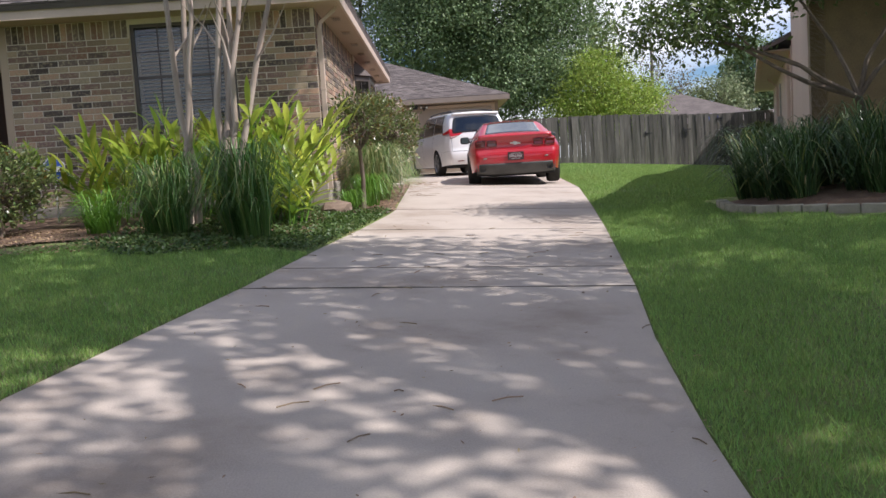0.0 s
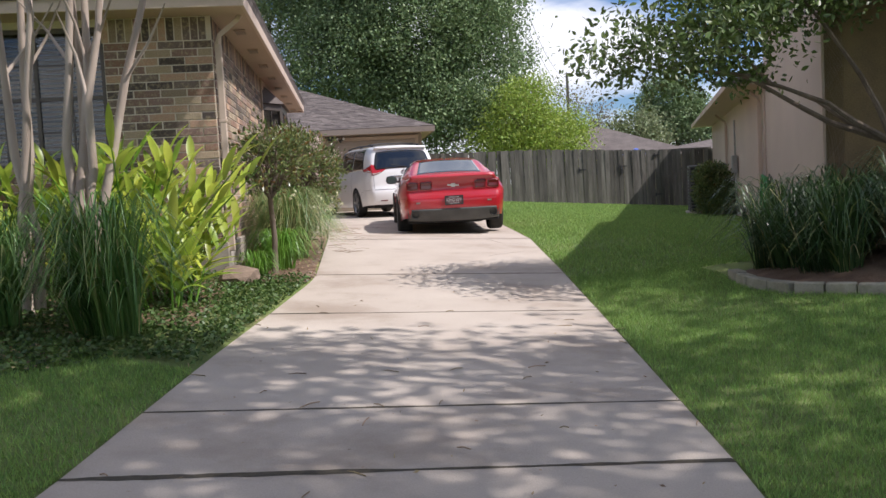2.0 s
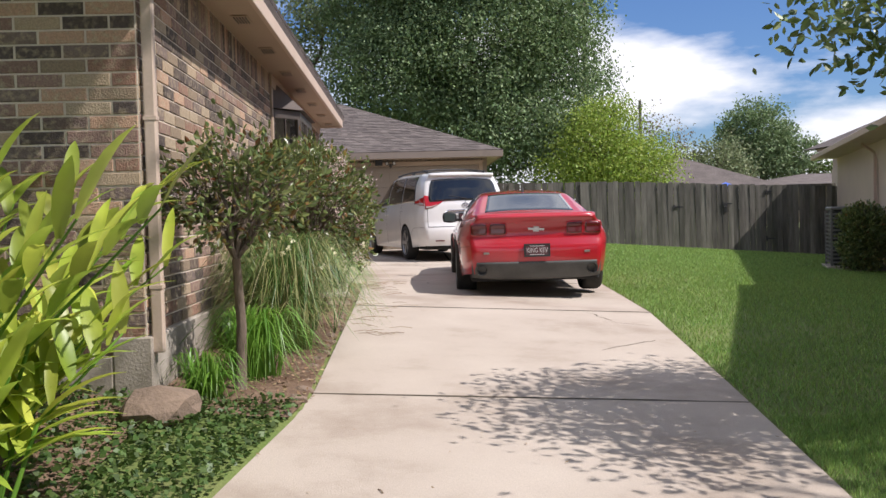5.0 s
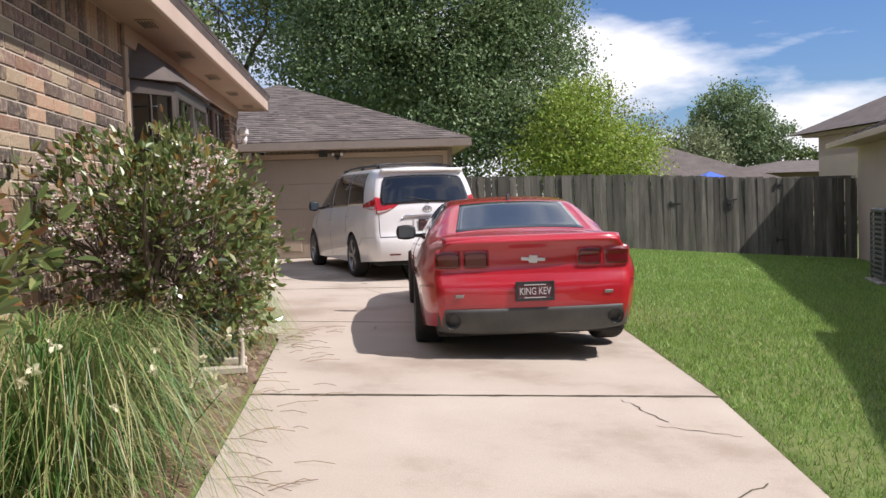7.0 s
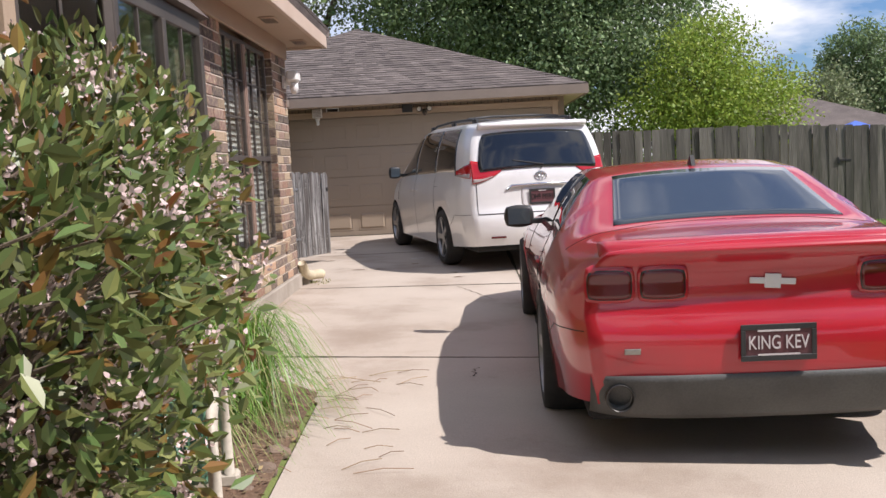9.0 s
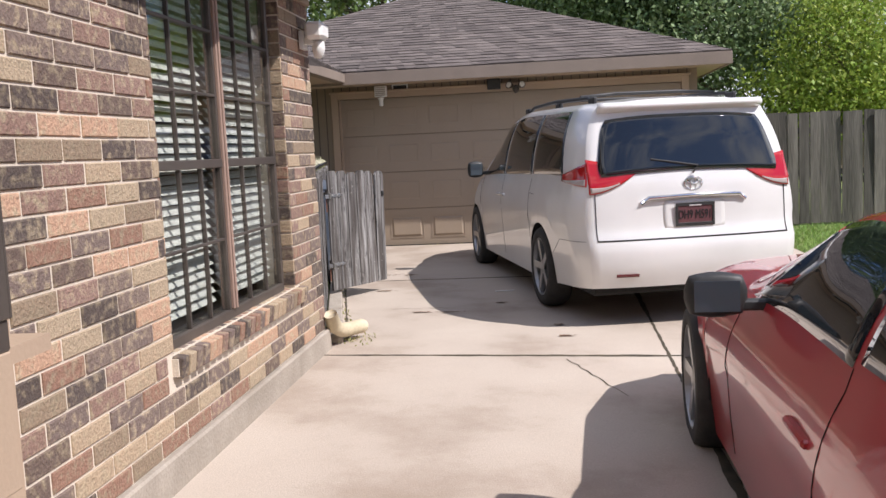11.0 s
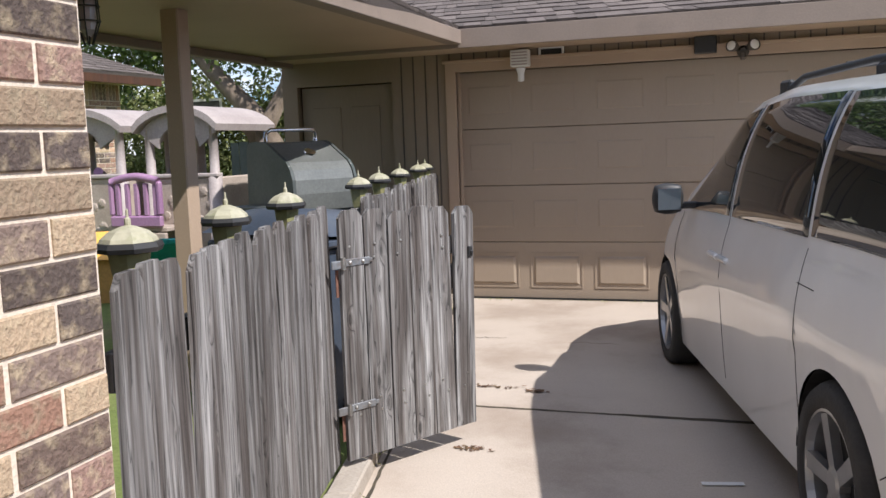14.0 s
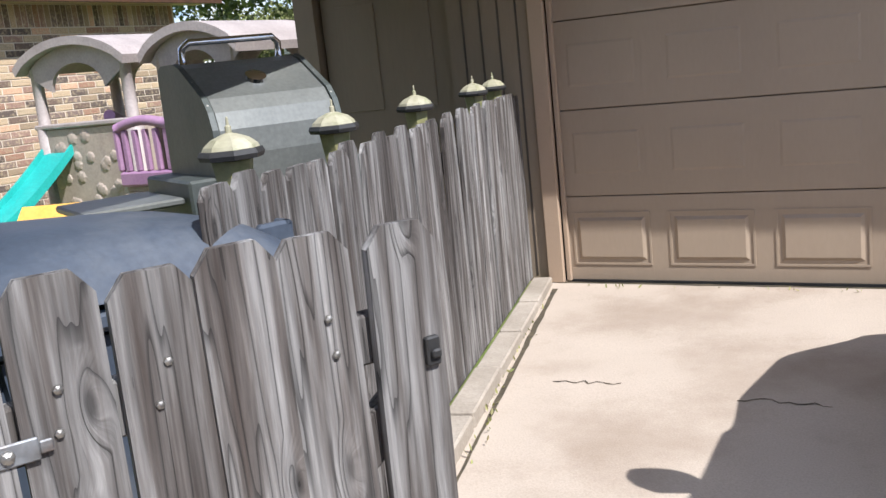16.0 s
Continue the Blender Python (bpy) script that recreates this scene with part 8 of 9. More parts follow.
# crape myrtles
for (bx, by), tips, sd in (((-2.75, 10.65), [(-2.98, 10.6, 4.9), (-2.62, 10.7, 4.9), (-2.45, 10.5, 4.6)], 3), ((-2.24, 10.4), [(-2.34, 10.4, 4.9), (-2.16, 10.3, 5.0), (-1.95, 10.5, 4.9), (-1.55, 10.45, 4.7), (-1.78, 10.2, 4.4)], 5)):
    cm = thing("crape_myrtle", "smooth pale multi-stemmed crape myrtle with few leaves", "tree", pose(bx, by, 0.95), group="crape myrtles in the front bed")
    rr = random.Random(sd)
    for i, tip in enumerate(tips):
        b = Vector((0.04 * math.cos(i * 2.1), 0.04 * math.sin(i * 2.1), 0))
        e = Vector(tip) - Vector((bx, by, 0.95))
        pts = [b, b * 2.2 + Vector((0, 0, 0.7))] + [b * 2.2 + (e - b) * t + Vector((rr.uniform(-0.07, 0.07), rr.uniform(-0.06, 0.06), 0)) for t in (0.36, 0.52, 0.68, 0.84, 1.0)]
        bm = bmesh.new()
        tube(bm, pts, [0.05, 0.04, 0.036, 0.032, 0.027, 0.022, 0.014], 9)
        for k in (3, 4, 5):
            s = pts[k]
            d = Vector((rr.uniform(-1, 1), rr.uniform(-0.6, 0.6), 1.3)).normalized() * 0.7
            tube(bm, [s, s + d * 0.5 + Vector((0.03, 0, 0)), s + d], [0.017, 0.012, 0.006], 6)
        part("stem", bm, M["smooth"], cm, smooth=True)
    c = clusters([(0.2, 0, 4.3, 0.9, 0.6, 0.35)], 34, 0.2)
    polys("crown", leaf_verts(np.repeat(c, 26, 0) + G.normal(size=(34 * 26, 3)) * 0.1, 0.06), 4, M["yellowgreen"], cm, kind="")


def strap_clump(label, x, y, z, r, h, n, width, material, dry=None, droop=1.0, name="grass_clump", category="plant", dryn=0.15, group=""):
    """Arching strap leaves from one crown."""
    t = thing(name, label, category, pose(x, y, z), group=group)
    for m, count in ((material, int(n * (1 - (dryn if dry else 0)))), (dry, int(n * dryn) if dry else 0)):
        if not count:
            continue
        a = G.uniform(0, 2 * np.pi, count)
        out = r * G.uniform(0.25, 1.15, count)
        hh = h * G.uniform(0.4, 1.2, count)
        b = np.stack([np.cos(a + 1.0) * r * 0.4 * G.uniform(0, 1, count), np.sin(a + 1.0) * r * 0.4 * G.uniform(0, 1, count), np.zeros(count)], 1)
        side = np.stack([-np.sin(a), np.cos(a), np.zeros(count)], 1)
        segs = 6
        sway = G.normal(size=count) * r * 0.30
        rows = []
        for k in range(segs + 1):
            q = k / segs
            rad = out * q ** 1.3
            zz = hh * (np.sin(q * np.pi * (0.5 + 0.28 * droop * out / r)))
            p = b + np.stack([np.cos(a) * rad, np.sin(a) * rad, zz], 1) + side * (sway * q * q)[:, None]
            w = width * 0.5 * (1 - q) ** 0.6 * (0.5 + 0.5 * min(1, q * 6)) + 0.0006
            rows.append((p - side * w, p + side * w))
        quads = [np.stack([rows[k][0], rows[k][1], rows[k + 1][1], rows[k + 1][0]], 1) for k in range(segs)]
        # welded strips keep each leaf one piece
        V = np.stack([np.stack([l, r_], 1) for l, r_ in rows], 1).reshape(count, -1, 3)
        base = (np.arange(count) * 2 * (segs + 1))[:, None, None]
        f = np.array([[2 * k, 2 * k + 1, 2 * k + 3, 2 * k + 2] for k in range(segs)])[None] + base
        me = bpy.data.meshes.new("leaves")
        me.vertices.add(count * 2 * (segs + 1))
        me.vertices.foreach_set("co", V.astype(np.float32).ravel())
        me.loops.add(count * segs * 4)
        me.loops.foreach_set("vertex_index", f.astype(np.int32).ravel())
        me.polygons.add(count * segs)
        me.polygons.foreach_set("loop_start", np.arange(0, count * segs * 4, 4, dtype=np.int32))
        me.update(calc_edges=True)
        me.materials.append(m)
        o = new("leaves", me)
        o.parent = t
    return t


gz = lambda x, y: float(ground_z(x, y))
strap_clump("large dark green strap-leaved clump in the front bed", -1.95, 9.75, gz(-1.95, 9.75), 0.62, 0.92, 620, 0.013, M["strap"], M["strapdry"], 1.2, dryn=0.08)
strap_clump("green strap-leaved clump beside the crape myrtle", -2.85, 9.95, gz(-2.85, 9.95), 0.6, 0.75, 460, 0.013, M["strap"], M["strapdry"], 1.2, dryn=0.12)
strap_clump("low strap-leaved clump at the front bed", -3.7, 10.4, gz(-3.7, 10.4), 0.45, 0.45, 260, 0.012, M["lily"], None, 1.1)
strap_clump("tall dry-tipped grassy clump by the brick wall", -0.98, 14.75, gz(-0.98, 14.75), 0.66, 0.80, 1500, 0.0065, M["strapdry"], M["strap"], 1.3, dryn=0.55)
strap_clump("tall dry-tipped grassy clump by the brick wall", -1.02, 15.55, gz(-1.02, 15.55), 0.66, 0.72, 1300, 0.0065, M["strapdry"], M["strap"], 1.3, dryn=0.5)
strap_clump("bright green strap-leaved clump by the driveway edge", -1.0, 13.75, gz(-1.0, 13.75), 0.42, 0.42, 420, 0.011, M["lily"], None, 1.4)
strap_clump("bright green strap-leaved clump by the small tree", -1.2, 13.1, gz(-1.2, 13.1), 0.26, 0.26, 200, 0.011, M["lily"], None, 1.4)
strap_clump("overhanging green grass clump at the driveway edge", -0.98, 19.3, 1.25, 0.52, 0.52, 1300, 0.006, M["lily"], M["strapdry"], 1.6, dryn=0.3)
strap_clump("overhanging dry grass clump beside the hose reel", -1.05, 18.7, 1.25, 0.42, 0.42, 700, 0.006, M["lily"], M["strapdry"], 1.6, dryn=0.45)
rr = random.Random(14)
for x, y, r, h in ((4.3, 11.1, 0.7, 0.75), (5.1, 10.8, 0.7, 0.8), (5.9, 10.7, 0.75, 0.85), (6.8, 10.4, 0.75, 0.8), (4.9, 11.9, 0.7, 0.8), (5.9, 11.8, 0.7, 0.85), (7.6, 10.3, 0.8, 0.8), (4.1, 11.7, 0.7, 0.75), (5.4, 11.3, 0.8, 0.95), (6.4, 11.1, 0.8, 0.95), (7.3, 10.9, 0.8, 0.95)):
    strap_clump("dark strap-leaved clump with dry tips in the neighbour's bed", x, y, gz(x, y), r, h * 1.12, 420, 0.017, M["strapdark"], M["strapdry"], 1.1, dryn=0.07, group="clumps in the edged bed")


def ginger(x, y, n, r, h, seed):
    """Canes with broad striped leaves in two ranks."""
    t = thing("shell_ginger", "lush variegated ginger with broad yellow-striped leaves", "plant", pose(x, y, gz(x, y)), group="gingers in the front bed")
    rr = random.Random(seed)
    for i in range(n):
        a, q = rr.uniform(0, 2 * math.pi), r * math.sqrt(rr.uniform(0, 1))
        b = Vector((q * 0.45 * math.cos(a), q * 0.45 * math.sin(a), 0))
        hh = h * rr.uniform(0.62, 1.05)
        lean = Vector((math.cos(a), math.sin(a), 0)) * q * 0.9
        V, F = [], []
        side = Vector((-math.sin(a + 0.5), math.cos(a + 0.5), 0))
        k0 = rr.randint(11, 15)
        for k in range(k0):
            s = 0.28 + 0.72 * k / (k0 - 1)
            p = b + lean * s * s + Vector((0, 0, hh * s * 0.8))
            d = (side * (1 if k % 2 else -1) * (1.1 - 0.75 * s) + Vector((lean.x, lean.y, 0)) * 0.8 + Vector((rr.uniform(-0.3, 0.3), rr.uniform(-0.3, 0.3), 0.5 + 0.7 * s))).normalized()
            L, w = rr.uniform(0.36, 0.56), rr.uniform(0.028, 0.044)
            c = d.cross(Vector((0, 0, 1))).normalized()
            u = c.cross(d).normalized()
            o = len(V)
            for j in range(6):
                z = j / 5
                m = p + d * L * z - Vector((0, 0, 1)) * 0.16 * z * z
                ww = w * math.sin(math.pi * min(1, 0.10 + 0.9 * z ** 0.8)) ** 0.9 if j < 5 else 0.001
                V += [m - c * ww + u * ww * 0.35, m, m + c * ww + u * ww * 0.35]
            for j in range(5):
                F += [(o + 3 * j, o + 3 * j + 1, o + 3 * j + 4, o + 3 * j + 3), (o + 3 * j + 1, o + 3 * j + 2, o + 3 * j + 5, o + 3 * j + 4)]
        mesh("cane_leaves", V, F, M["ginger"], t, smooth=True)
        bm = bmesh.new()
        tube(bm, [b, b + lean * 0.25 + Vector((0, 0, hh * 0.4)), b + lean + Vector((0, 0, hh * 0.8))], [0.011, 0.009, 0.005], 5)
        part("cane", bm, M["lily"], t)


ginger(-2.15, 11.55, 26, 1.0, 1.55, 1)
ginger(-3.05, 11.7, 24, 0.95, 1.5, 2)
ginger(-3.95, 11.9, 18, 0.95, 1.35, 3)
ginger(-1.75, 11.0, 14, 0.6, 0.95, 4)


def shrub(name, label, x, y, z, trunk, blobs, twigs, per, size, flowers, seed, bronze=0.08, r=0.035, lean=0.0):
    t = thing(name, label, "shrub", pose(x, y, z))
    bm = bmesh.new()
    tp = Vector((lean, 0, trunk))
    tube(bm, [(0, 0, -0.05), (0.02, 0, trunk * 0.5), tp], [r * 1.2, r, r * 0.85], 9)
    part("trunk", bm, M["bark"], t, smooth=True)
    c = clusters(blobs, twigs, 0.35)
    bm = bmesh.new()
    limbs(bm, tp, [Vector(b[:3]) + Vector((G.uniform(-0.15, 0.15), G.uniform(-0.15, 0.15), 0.05)) for b in blobs for _ in range(3)], r * 0.6, seed=seed)
    for q in c[::2]:
        k = min(blobs, key=lambda e: (Vector(e[:3]) - Vector(q)).length)
        limbs(bm, Vector(k[:3]).lerp(tp, 0.4), [Vector(q)], r * 0.2, 0.25, 4, seed)
        seed += 1
    part("branch", bm, M["bark"], t, kind="stuff")
    aim = c - np.mean(np.array(blobs)[:, :3], 0)
    aim /= np.linalg.norm(aim, axis=1, keepdims=True) + 1e-9
    aim[:, 2] += 0.5
    p = np.repeat(c, per, 0) + G.normal(size=(twigs * per, 3)) * 0.05
    am = np.repeat(aim, per, 0)
    k = int(twigs * per * (1 - bronze))
    order = G.permutation(twigs * per)
    polys("leaves", leaf_verts(p[order[:k]], size, 0.48, am[order[:k]], 0.3, 0.75), 4, M["haw"], t, kind="")
    polys("bronze_leaves", leaf_verts(p[order[k:]], size, 0.46, am[order[k:]], 0.3, 0.7), 4, M["haw2"], t, kind="")
    if flowers:
        f = c[G.choice(twigs, flowers)] + aim[G.choice(twigs, flowers)] * 0.03
        q = np.repeat(f, 50, 0) + G.normal(size=(flowers * 50, 3)) * 0.03
        polys("blossom", leaf_verts(q, 0.017, 0.8, None, 0.2), 4, M["petal"], t)
    return t


shrub("small_standard_tree", "small round-headed hawthorn tree with sparse leaves on one trunk", -1.03, 13.35, gz(-1.03, 13.35), 0.85,
      [(0.0, 0, 1.22, 0.42, 0.42, 0.30), (-0.25, 0.1, 1.35, 0.3, 0.3, 0.22), (0.3, 0.1, 1.35, 0.3, 0.3, 0.22), (0.02, 0.1, 1.5, 0.28, 0.28, 0.2)], 190, 11, 0.055, 10, 41, 0.12, 0.032)
shrub("flowering_shrub", "large hawthorn shrub with glossy leaves and pale pink flowers", -0.95, 16.35, gz(-0.95, 16.35), 0.5,
      [(0.25, 0.1, 1.05, 0.5, 0.55, 0.5), (-0.2, -0.1, 1.2, 0.42, 0.5, 0.4), (0.3, 0.6, 1.05, 0.42, 0.5, 0.5), (0.15, -0.25, 1.35, 0.36, 0.4, 0.28), (0.05, 0.35, 1.45, 0.36, 0.45, 0.26), (0.42, 0.35, 0.75, 0.3, 0.5, 0.3)],
      430, 13, 0.058, 120, 42, 0.12, 0.045)
shrub("flowering_shrub", "flowering hawthorn shrub with large leaves over the hose reel", -1.0, 17.75, 1.24, 0.55,
      [(0.12, 0.0, 1.05, 0.42, 0.5, 0.45), (0.0, 0.25, 1.4, 0.34, 0.4, 0.3), (0.15, -0.4, 1.3, 0.36, 0.4, 0.36), (-0.1, 0.45, 1.1, 0.3, 0.35, 0.35), (0.0, 0.1, 1.72, 0.2, 0.3, 0.12)],
      330, 13, 0.062, 95, 43, 0.12, 0.05)
shrub("round_shrub", "leafy bright green rounded shrub near the porch", -4.95, 10.6, gz(-4.95, 10.6), 0.2, [(0, 0, 0.6, 0.62, 0.6, 0.5), (-0.6, 0.2, 0.55, 0.6, 0.6, 0.45)], 420, 16, 0.06, 0, 44, 0.02)
ivy = shrub("evergreen_shrub", "dense dark evergreen shrub beside the air conditioner", 8.3, 23.95, 0.96, 0.2, [(0.12, 0, 0.42, 0.46, 0.3, 0.44), (0.1, 0.05, 0.85, 0.42, 0.28, 0.34)], 520, 26, 0.06, 0, 45, 0.02)
for x, y, n in ((-1.0, 14.6, 9), (-0.75, 15.2, 7), (-0.55, 14.9, 5)):
    z = 1.22
    fl_ = thing("iris_flowers", "pale cream flowers on thin stems above the grass clump", "flower", pose(x, y, z), group="cream flowers")
    bm = bmesh.new()
    pts = []
    for k in range(n):
        e = Vector((rr.uniform(-0.4, 0.45), rr.uniform(-0.4, 0.3), rr.uniform(0.45, 0.86)))
        tube(bm, [(0, 0, 0), e * 0.5 + Vector((0, 0, 0.12)), e], [0.004, 0.003, 0.002], 4)
        pts.append(e)
    part("stems", bm, M["strap"], fl_)
    q = np.repeat(np.array([tuple(e) for e in pts]), 7, 0) + G.normal(size=(n * 7, 3)) * 0.004
    polys("petals", leaf_verts(q, 0.028, 0.7, None, 0.2), 4, M["petalw"], fl_)

# mulch beside the house
v, f = [], []
ys = np.arange(12.75, 20.6, 0.25)
for y in ys:
    a, b = WX + 0.02, along(LEFT, y) - 0.02
    for k in range(5):
        x = a + (b - a) * k / 4
        v.append((x, y, gz(x, y) + 0.02 + 0.02 * noise.noise(Vector((x * 3, y * 3, 0)))))
f = [(j * 5 + i, j * 5 + i + 1, j * 5 + i + 6, j * 5 + i + 5) for j in range(len(ys) - 1) for i in range(4)]
mesh("mulch_strip", v, f, M["mulch"], kind="structure", label="brown bark mulch between the wall and the driveway", smooth=True)
v, f = [], []
xs, ys = np.arange(-7.0, -1.35, 0.35), np.arange(9.3, 13.0, 0.3)
for y in ys:
    for x in xs:
        e = 0.45 * math.sin(x * 1.7) + 0.25 * math.sin(x * 4.1)
        v.append((x, max(y, 9.9 + e) if x < -2 else max(y, 10.3 + e * 0.3), 0))
v = [(x, y, gz(x, y) + 0.025) for x, y, _ in v]
f = [(j * len(xs) + i, j * len(xs) + i + 1, (j + 1) * len(xs) + i + 1, (j + 1) * len(xs) + i) for j in range(len(ys) - 1) for i in range(len(xs) - 1)]
mesh("mulch_bed", v, f, M["mulch"], kind="structure", label="leaf mulch in the front bed", smooth=True)


def scatter(name, label, n, region, size, material, lift=0.004, flat=0.8, ratio=0.5, z=ground_z):
    x0, x1, y0, y1 = region
    x, y = G.uniform(x0, x1, n), G.uniform(y0, y1, n)
    p = np.stack([x, y, z(x, y) + lift + G.uniform(0, 0.01, n)], 1)
    ob = polys(name, flat_leaves(p, size, ratio, flat), 4, material)
    return tagged(ob, label, "leaf litter")


# ground cover between the clumps and the driveway
n = 26000
x, y = G.uniform(-3.6, -0.6, n), G.uniform(8.2, 13.1, n)
q = np.interp(y, [p[0] for p in LEFT], [p[1] for p in LEFT])
k = (x < q - 0.02) & (G.uniform(0, 1, n) < np.clip((x + 3.9) / 1.4, 0.15, 1)) & (y > 8.7 + 0.4 * np.sin(x * 3))
x, y = x[k], y[k]
p = np.stack([x, y, ground_z(x, y) + G.uniform(0.01, 0.07, len(x))], 1)
tagged(polys("ground_cover", flat_leaves(p, 0.036, 0.8, 0.55), 4, M["cover"]), "creeping green ground cover at the driveway edge", "ground cover")
M["litter"] = leafmat("dead_leaves", (0.26, 0.17, 0.09), (0.36, 0.26, 0.15), 0.8, 0.1, 0.4, 0.02)
scatter("fallen_leaves", "small dead leaves and chips on the mulch", 2600, (-1.5, -0.55, 12.9, 20.4), 0.03, M["litter"], 0.03)
scatter("fallen_leaves", "small dead leaves scattered over the driveway", 420, (-1.6, 2.2, 0.5, 13), 0.026, M["litter"], 0.006, 0.9, 0.35, slab_z)
scatter("fallen_leaves", "dead leaves in the front bed", 4200, (-6.5, -2.0, 8.6, 11.2), 0.035, M["litter"], 0.03)
bm = bmesh.new()
for k in range(60):
    a = rr.uniform(0, math.pi)
    x, y = rr.uniform(-1.3, 2.0), rr.uniform(1.5, 12)
    L = rr.uniform(0.04, 0.16)
    z = float(slab_z(x, y)) + 0.005
    tube(bm, [(x, y, z), (x + L * 0.5 * math.cos(a), y + L * 0.5 * math.sin(a) + 0.01, z + 0.004), (x + L * math.cos(a), y + L * math.sin(a), z)], 0.0028, 4)
for k in range(70):
    a = rr.uniform(-0.9, 0.9)
    x, y = rr.uniform(-0.75, -0.1), rr.uniform(15.5, 20.3)
    L = rr.uniform(0.08, 0.3)
    z = float(slab_z(x, y)) + 0.005
    tube(bm, [(x, y, z), (x + L * 0.5 * math.cos(a), y + L * 0.5 * math.sin(a), z + 0.012), (x + L * math.cos(a), y + L * math.sin(a), z)], 0.0018, 4)
tagged(part("fallen_twigs", bm, M["litter"], kind="stuff"), "thin fallen twigs and dry blades on the concrete", "leaf litter")

# cracks and pits in the concrete
bm = bmesh.new()
for (x, y), (dx, dy), L in (((0.2, 24.0), (0.35, -0.9), 0.9), ((2.25, 15.6), (-0.75, -0.65), 0.8), ((1.95, 17.2), (0.25, -0.9), 0.55), ((2.0, 16.6), (0.6, -0.3), 0.5), ((-1.5, 29.3), (1, 0.02), 0.35), ((-2.3, 29.36), (1, 0), 0.3), ((-1.3, 25.9), (1, 0.01), 0.5), ((0.3, 20.2), (0.1, 0.7), 0.25)):
    w0 = Vector((x, y))
    d = Vector((dx, dy)).normalized()
    pts = []
    for k in range(12):
        p = w0 + d * L * k / 11 + Vector((-d.y, d.x)) * rr.uniform(-0.02, 0.02)
        pts.append((p, rr.uniform(0.002, 0.006)))
    vs = [(bm.verts.new((p.x - d.y * w, p.y + d.x * w, float(slab_z(p.x, p.y)) + 0.003)), bm.verts.new((p.x + d.y * w, p.y - d.x * w, float(slab_z(p.x, p.y)) + 0.003))) for p, w in pts]
    for a, b in zip(vs, vs[1:]):
        bm.faces.new((a[0], a[1], b[1], b[0]))
tagged(part("crack", bm, M["crack"], drive), kind="stuff")

# clumps of wet dead leaves and dark spots near the garage
litter = bmesh.new()
for x, y, a, b in ((-1.75, 28.05, 0.16, 0.03), (-1.45, 28.0, 0.07, 0.035), (-1.55, 26.95, 0.08, 0.04), (-0.35, 26.1, 0.05, 0.02), (-0.62, 29.4, 0.10, 0.02), (-1.0, 25.7, 0.10, 0.012), (-0.75, 25.7, 0.08, 0.01), (0.15, 25.1, 0.03, 0.03), (0.2, 24.7, 0.06, 0.012)):
    for k in range(26):
        px, py = x + rr.gauss(0, a * 0.5), y + rr.gauss(0, b * 0.5)
        t = rr.uniform(0, math.pi)
        l_, w_ = rr.uniform(0.012, 0.03), rr.uniform(0.006, 0.012)
        z = float(slab_z(px, py)) + 0.004 + rr.uniform(0, 0.006)
        c_, s_ = math.cos(t), math.sin(t)
        litter.faces.new([litter.verts.new((px + i * c_ * l_ - j * s_ * w_, py + i * s_ * l_ + j * c_ * w_, z + 0.003 * i * j)) for i, j in ((-1, 0), (0, -1), (1, 0), (0, 1))])
M["wetleaf"] = leafmat("wet_dead_leaves", (0.12, 0.065, 0.035), (0.20, 0.12, 0.07), 0.8, 0.1, 0.4, 0.02)
tagged(part("fallen_leaves", litter, M["wetleaf"], kind="stuff"), "small clumps of brown dead leaves on the concrete before the garage", "leaf litter")
strip = thing("paper_strip", "small pale strip of litter lying on the concrete", "litter", pose(-0.35, 26.75, float(slab_z(-0.35, 26.75)) + 0.004, 0, 0, 12))
part("strip", boxes((-0.09, 0.09, -0.018, 0.018, 0, 0.004), bevel=0.001), M["white"], strip)

# weeds in the joints
x = G.uniform(-1.45, -1.2, 260)
y = G.normal(24.55, 0.08, 260)
pw = np.stack([x, y, slab_z(x, y) + 0.01], 1)
pw2 = np.stack([G.uniform(-2.7, 1.9, 240), G.normal(30.9, 0.02, 240), np.full(240, 1.36)], 1)
pw3 = np.stack([fx(np.linspace(24.6, 30.8, 170)) + 0.17 + G.normal(size=170) * 0.015, np.sort(G.uniform(24.6, 30.8, 170)), np.full(170, 1.345)], 1)
tagged(polys("weeds", leaf_verts(np.concatenate([pw[:60], pw2[:60], pw3]), 0.028, 0.35, np.array([0, 0, 1.0]), 0.2, 0.6), 4, M["strapdry"]), "small weeds in the concrete joints", "weeds")

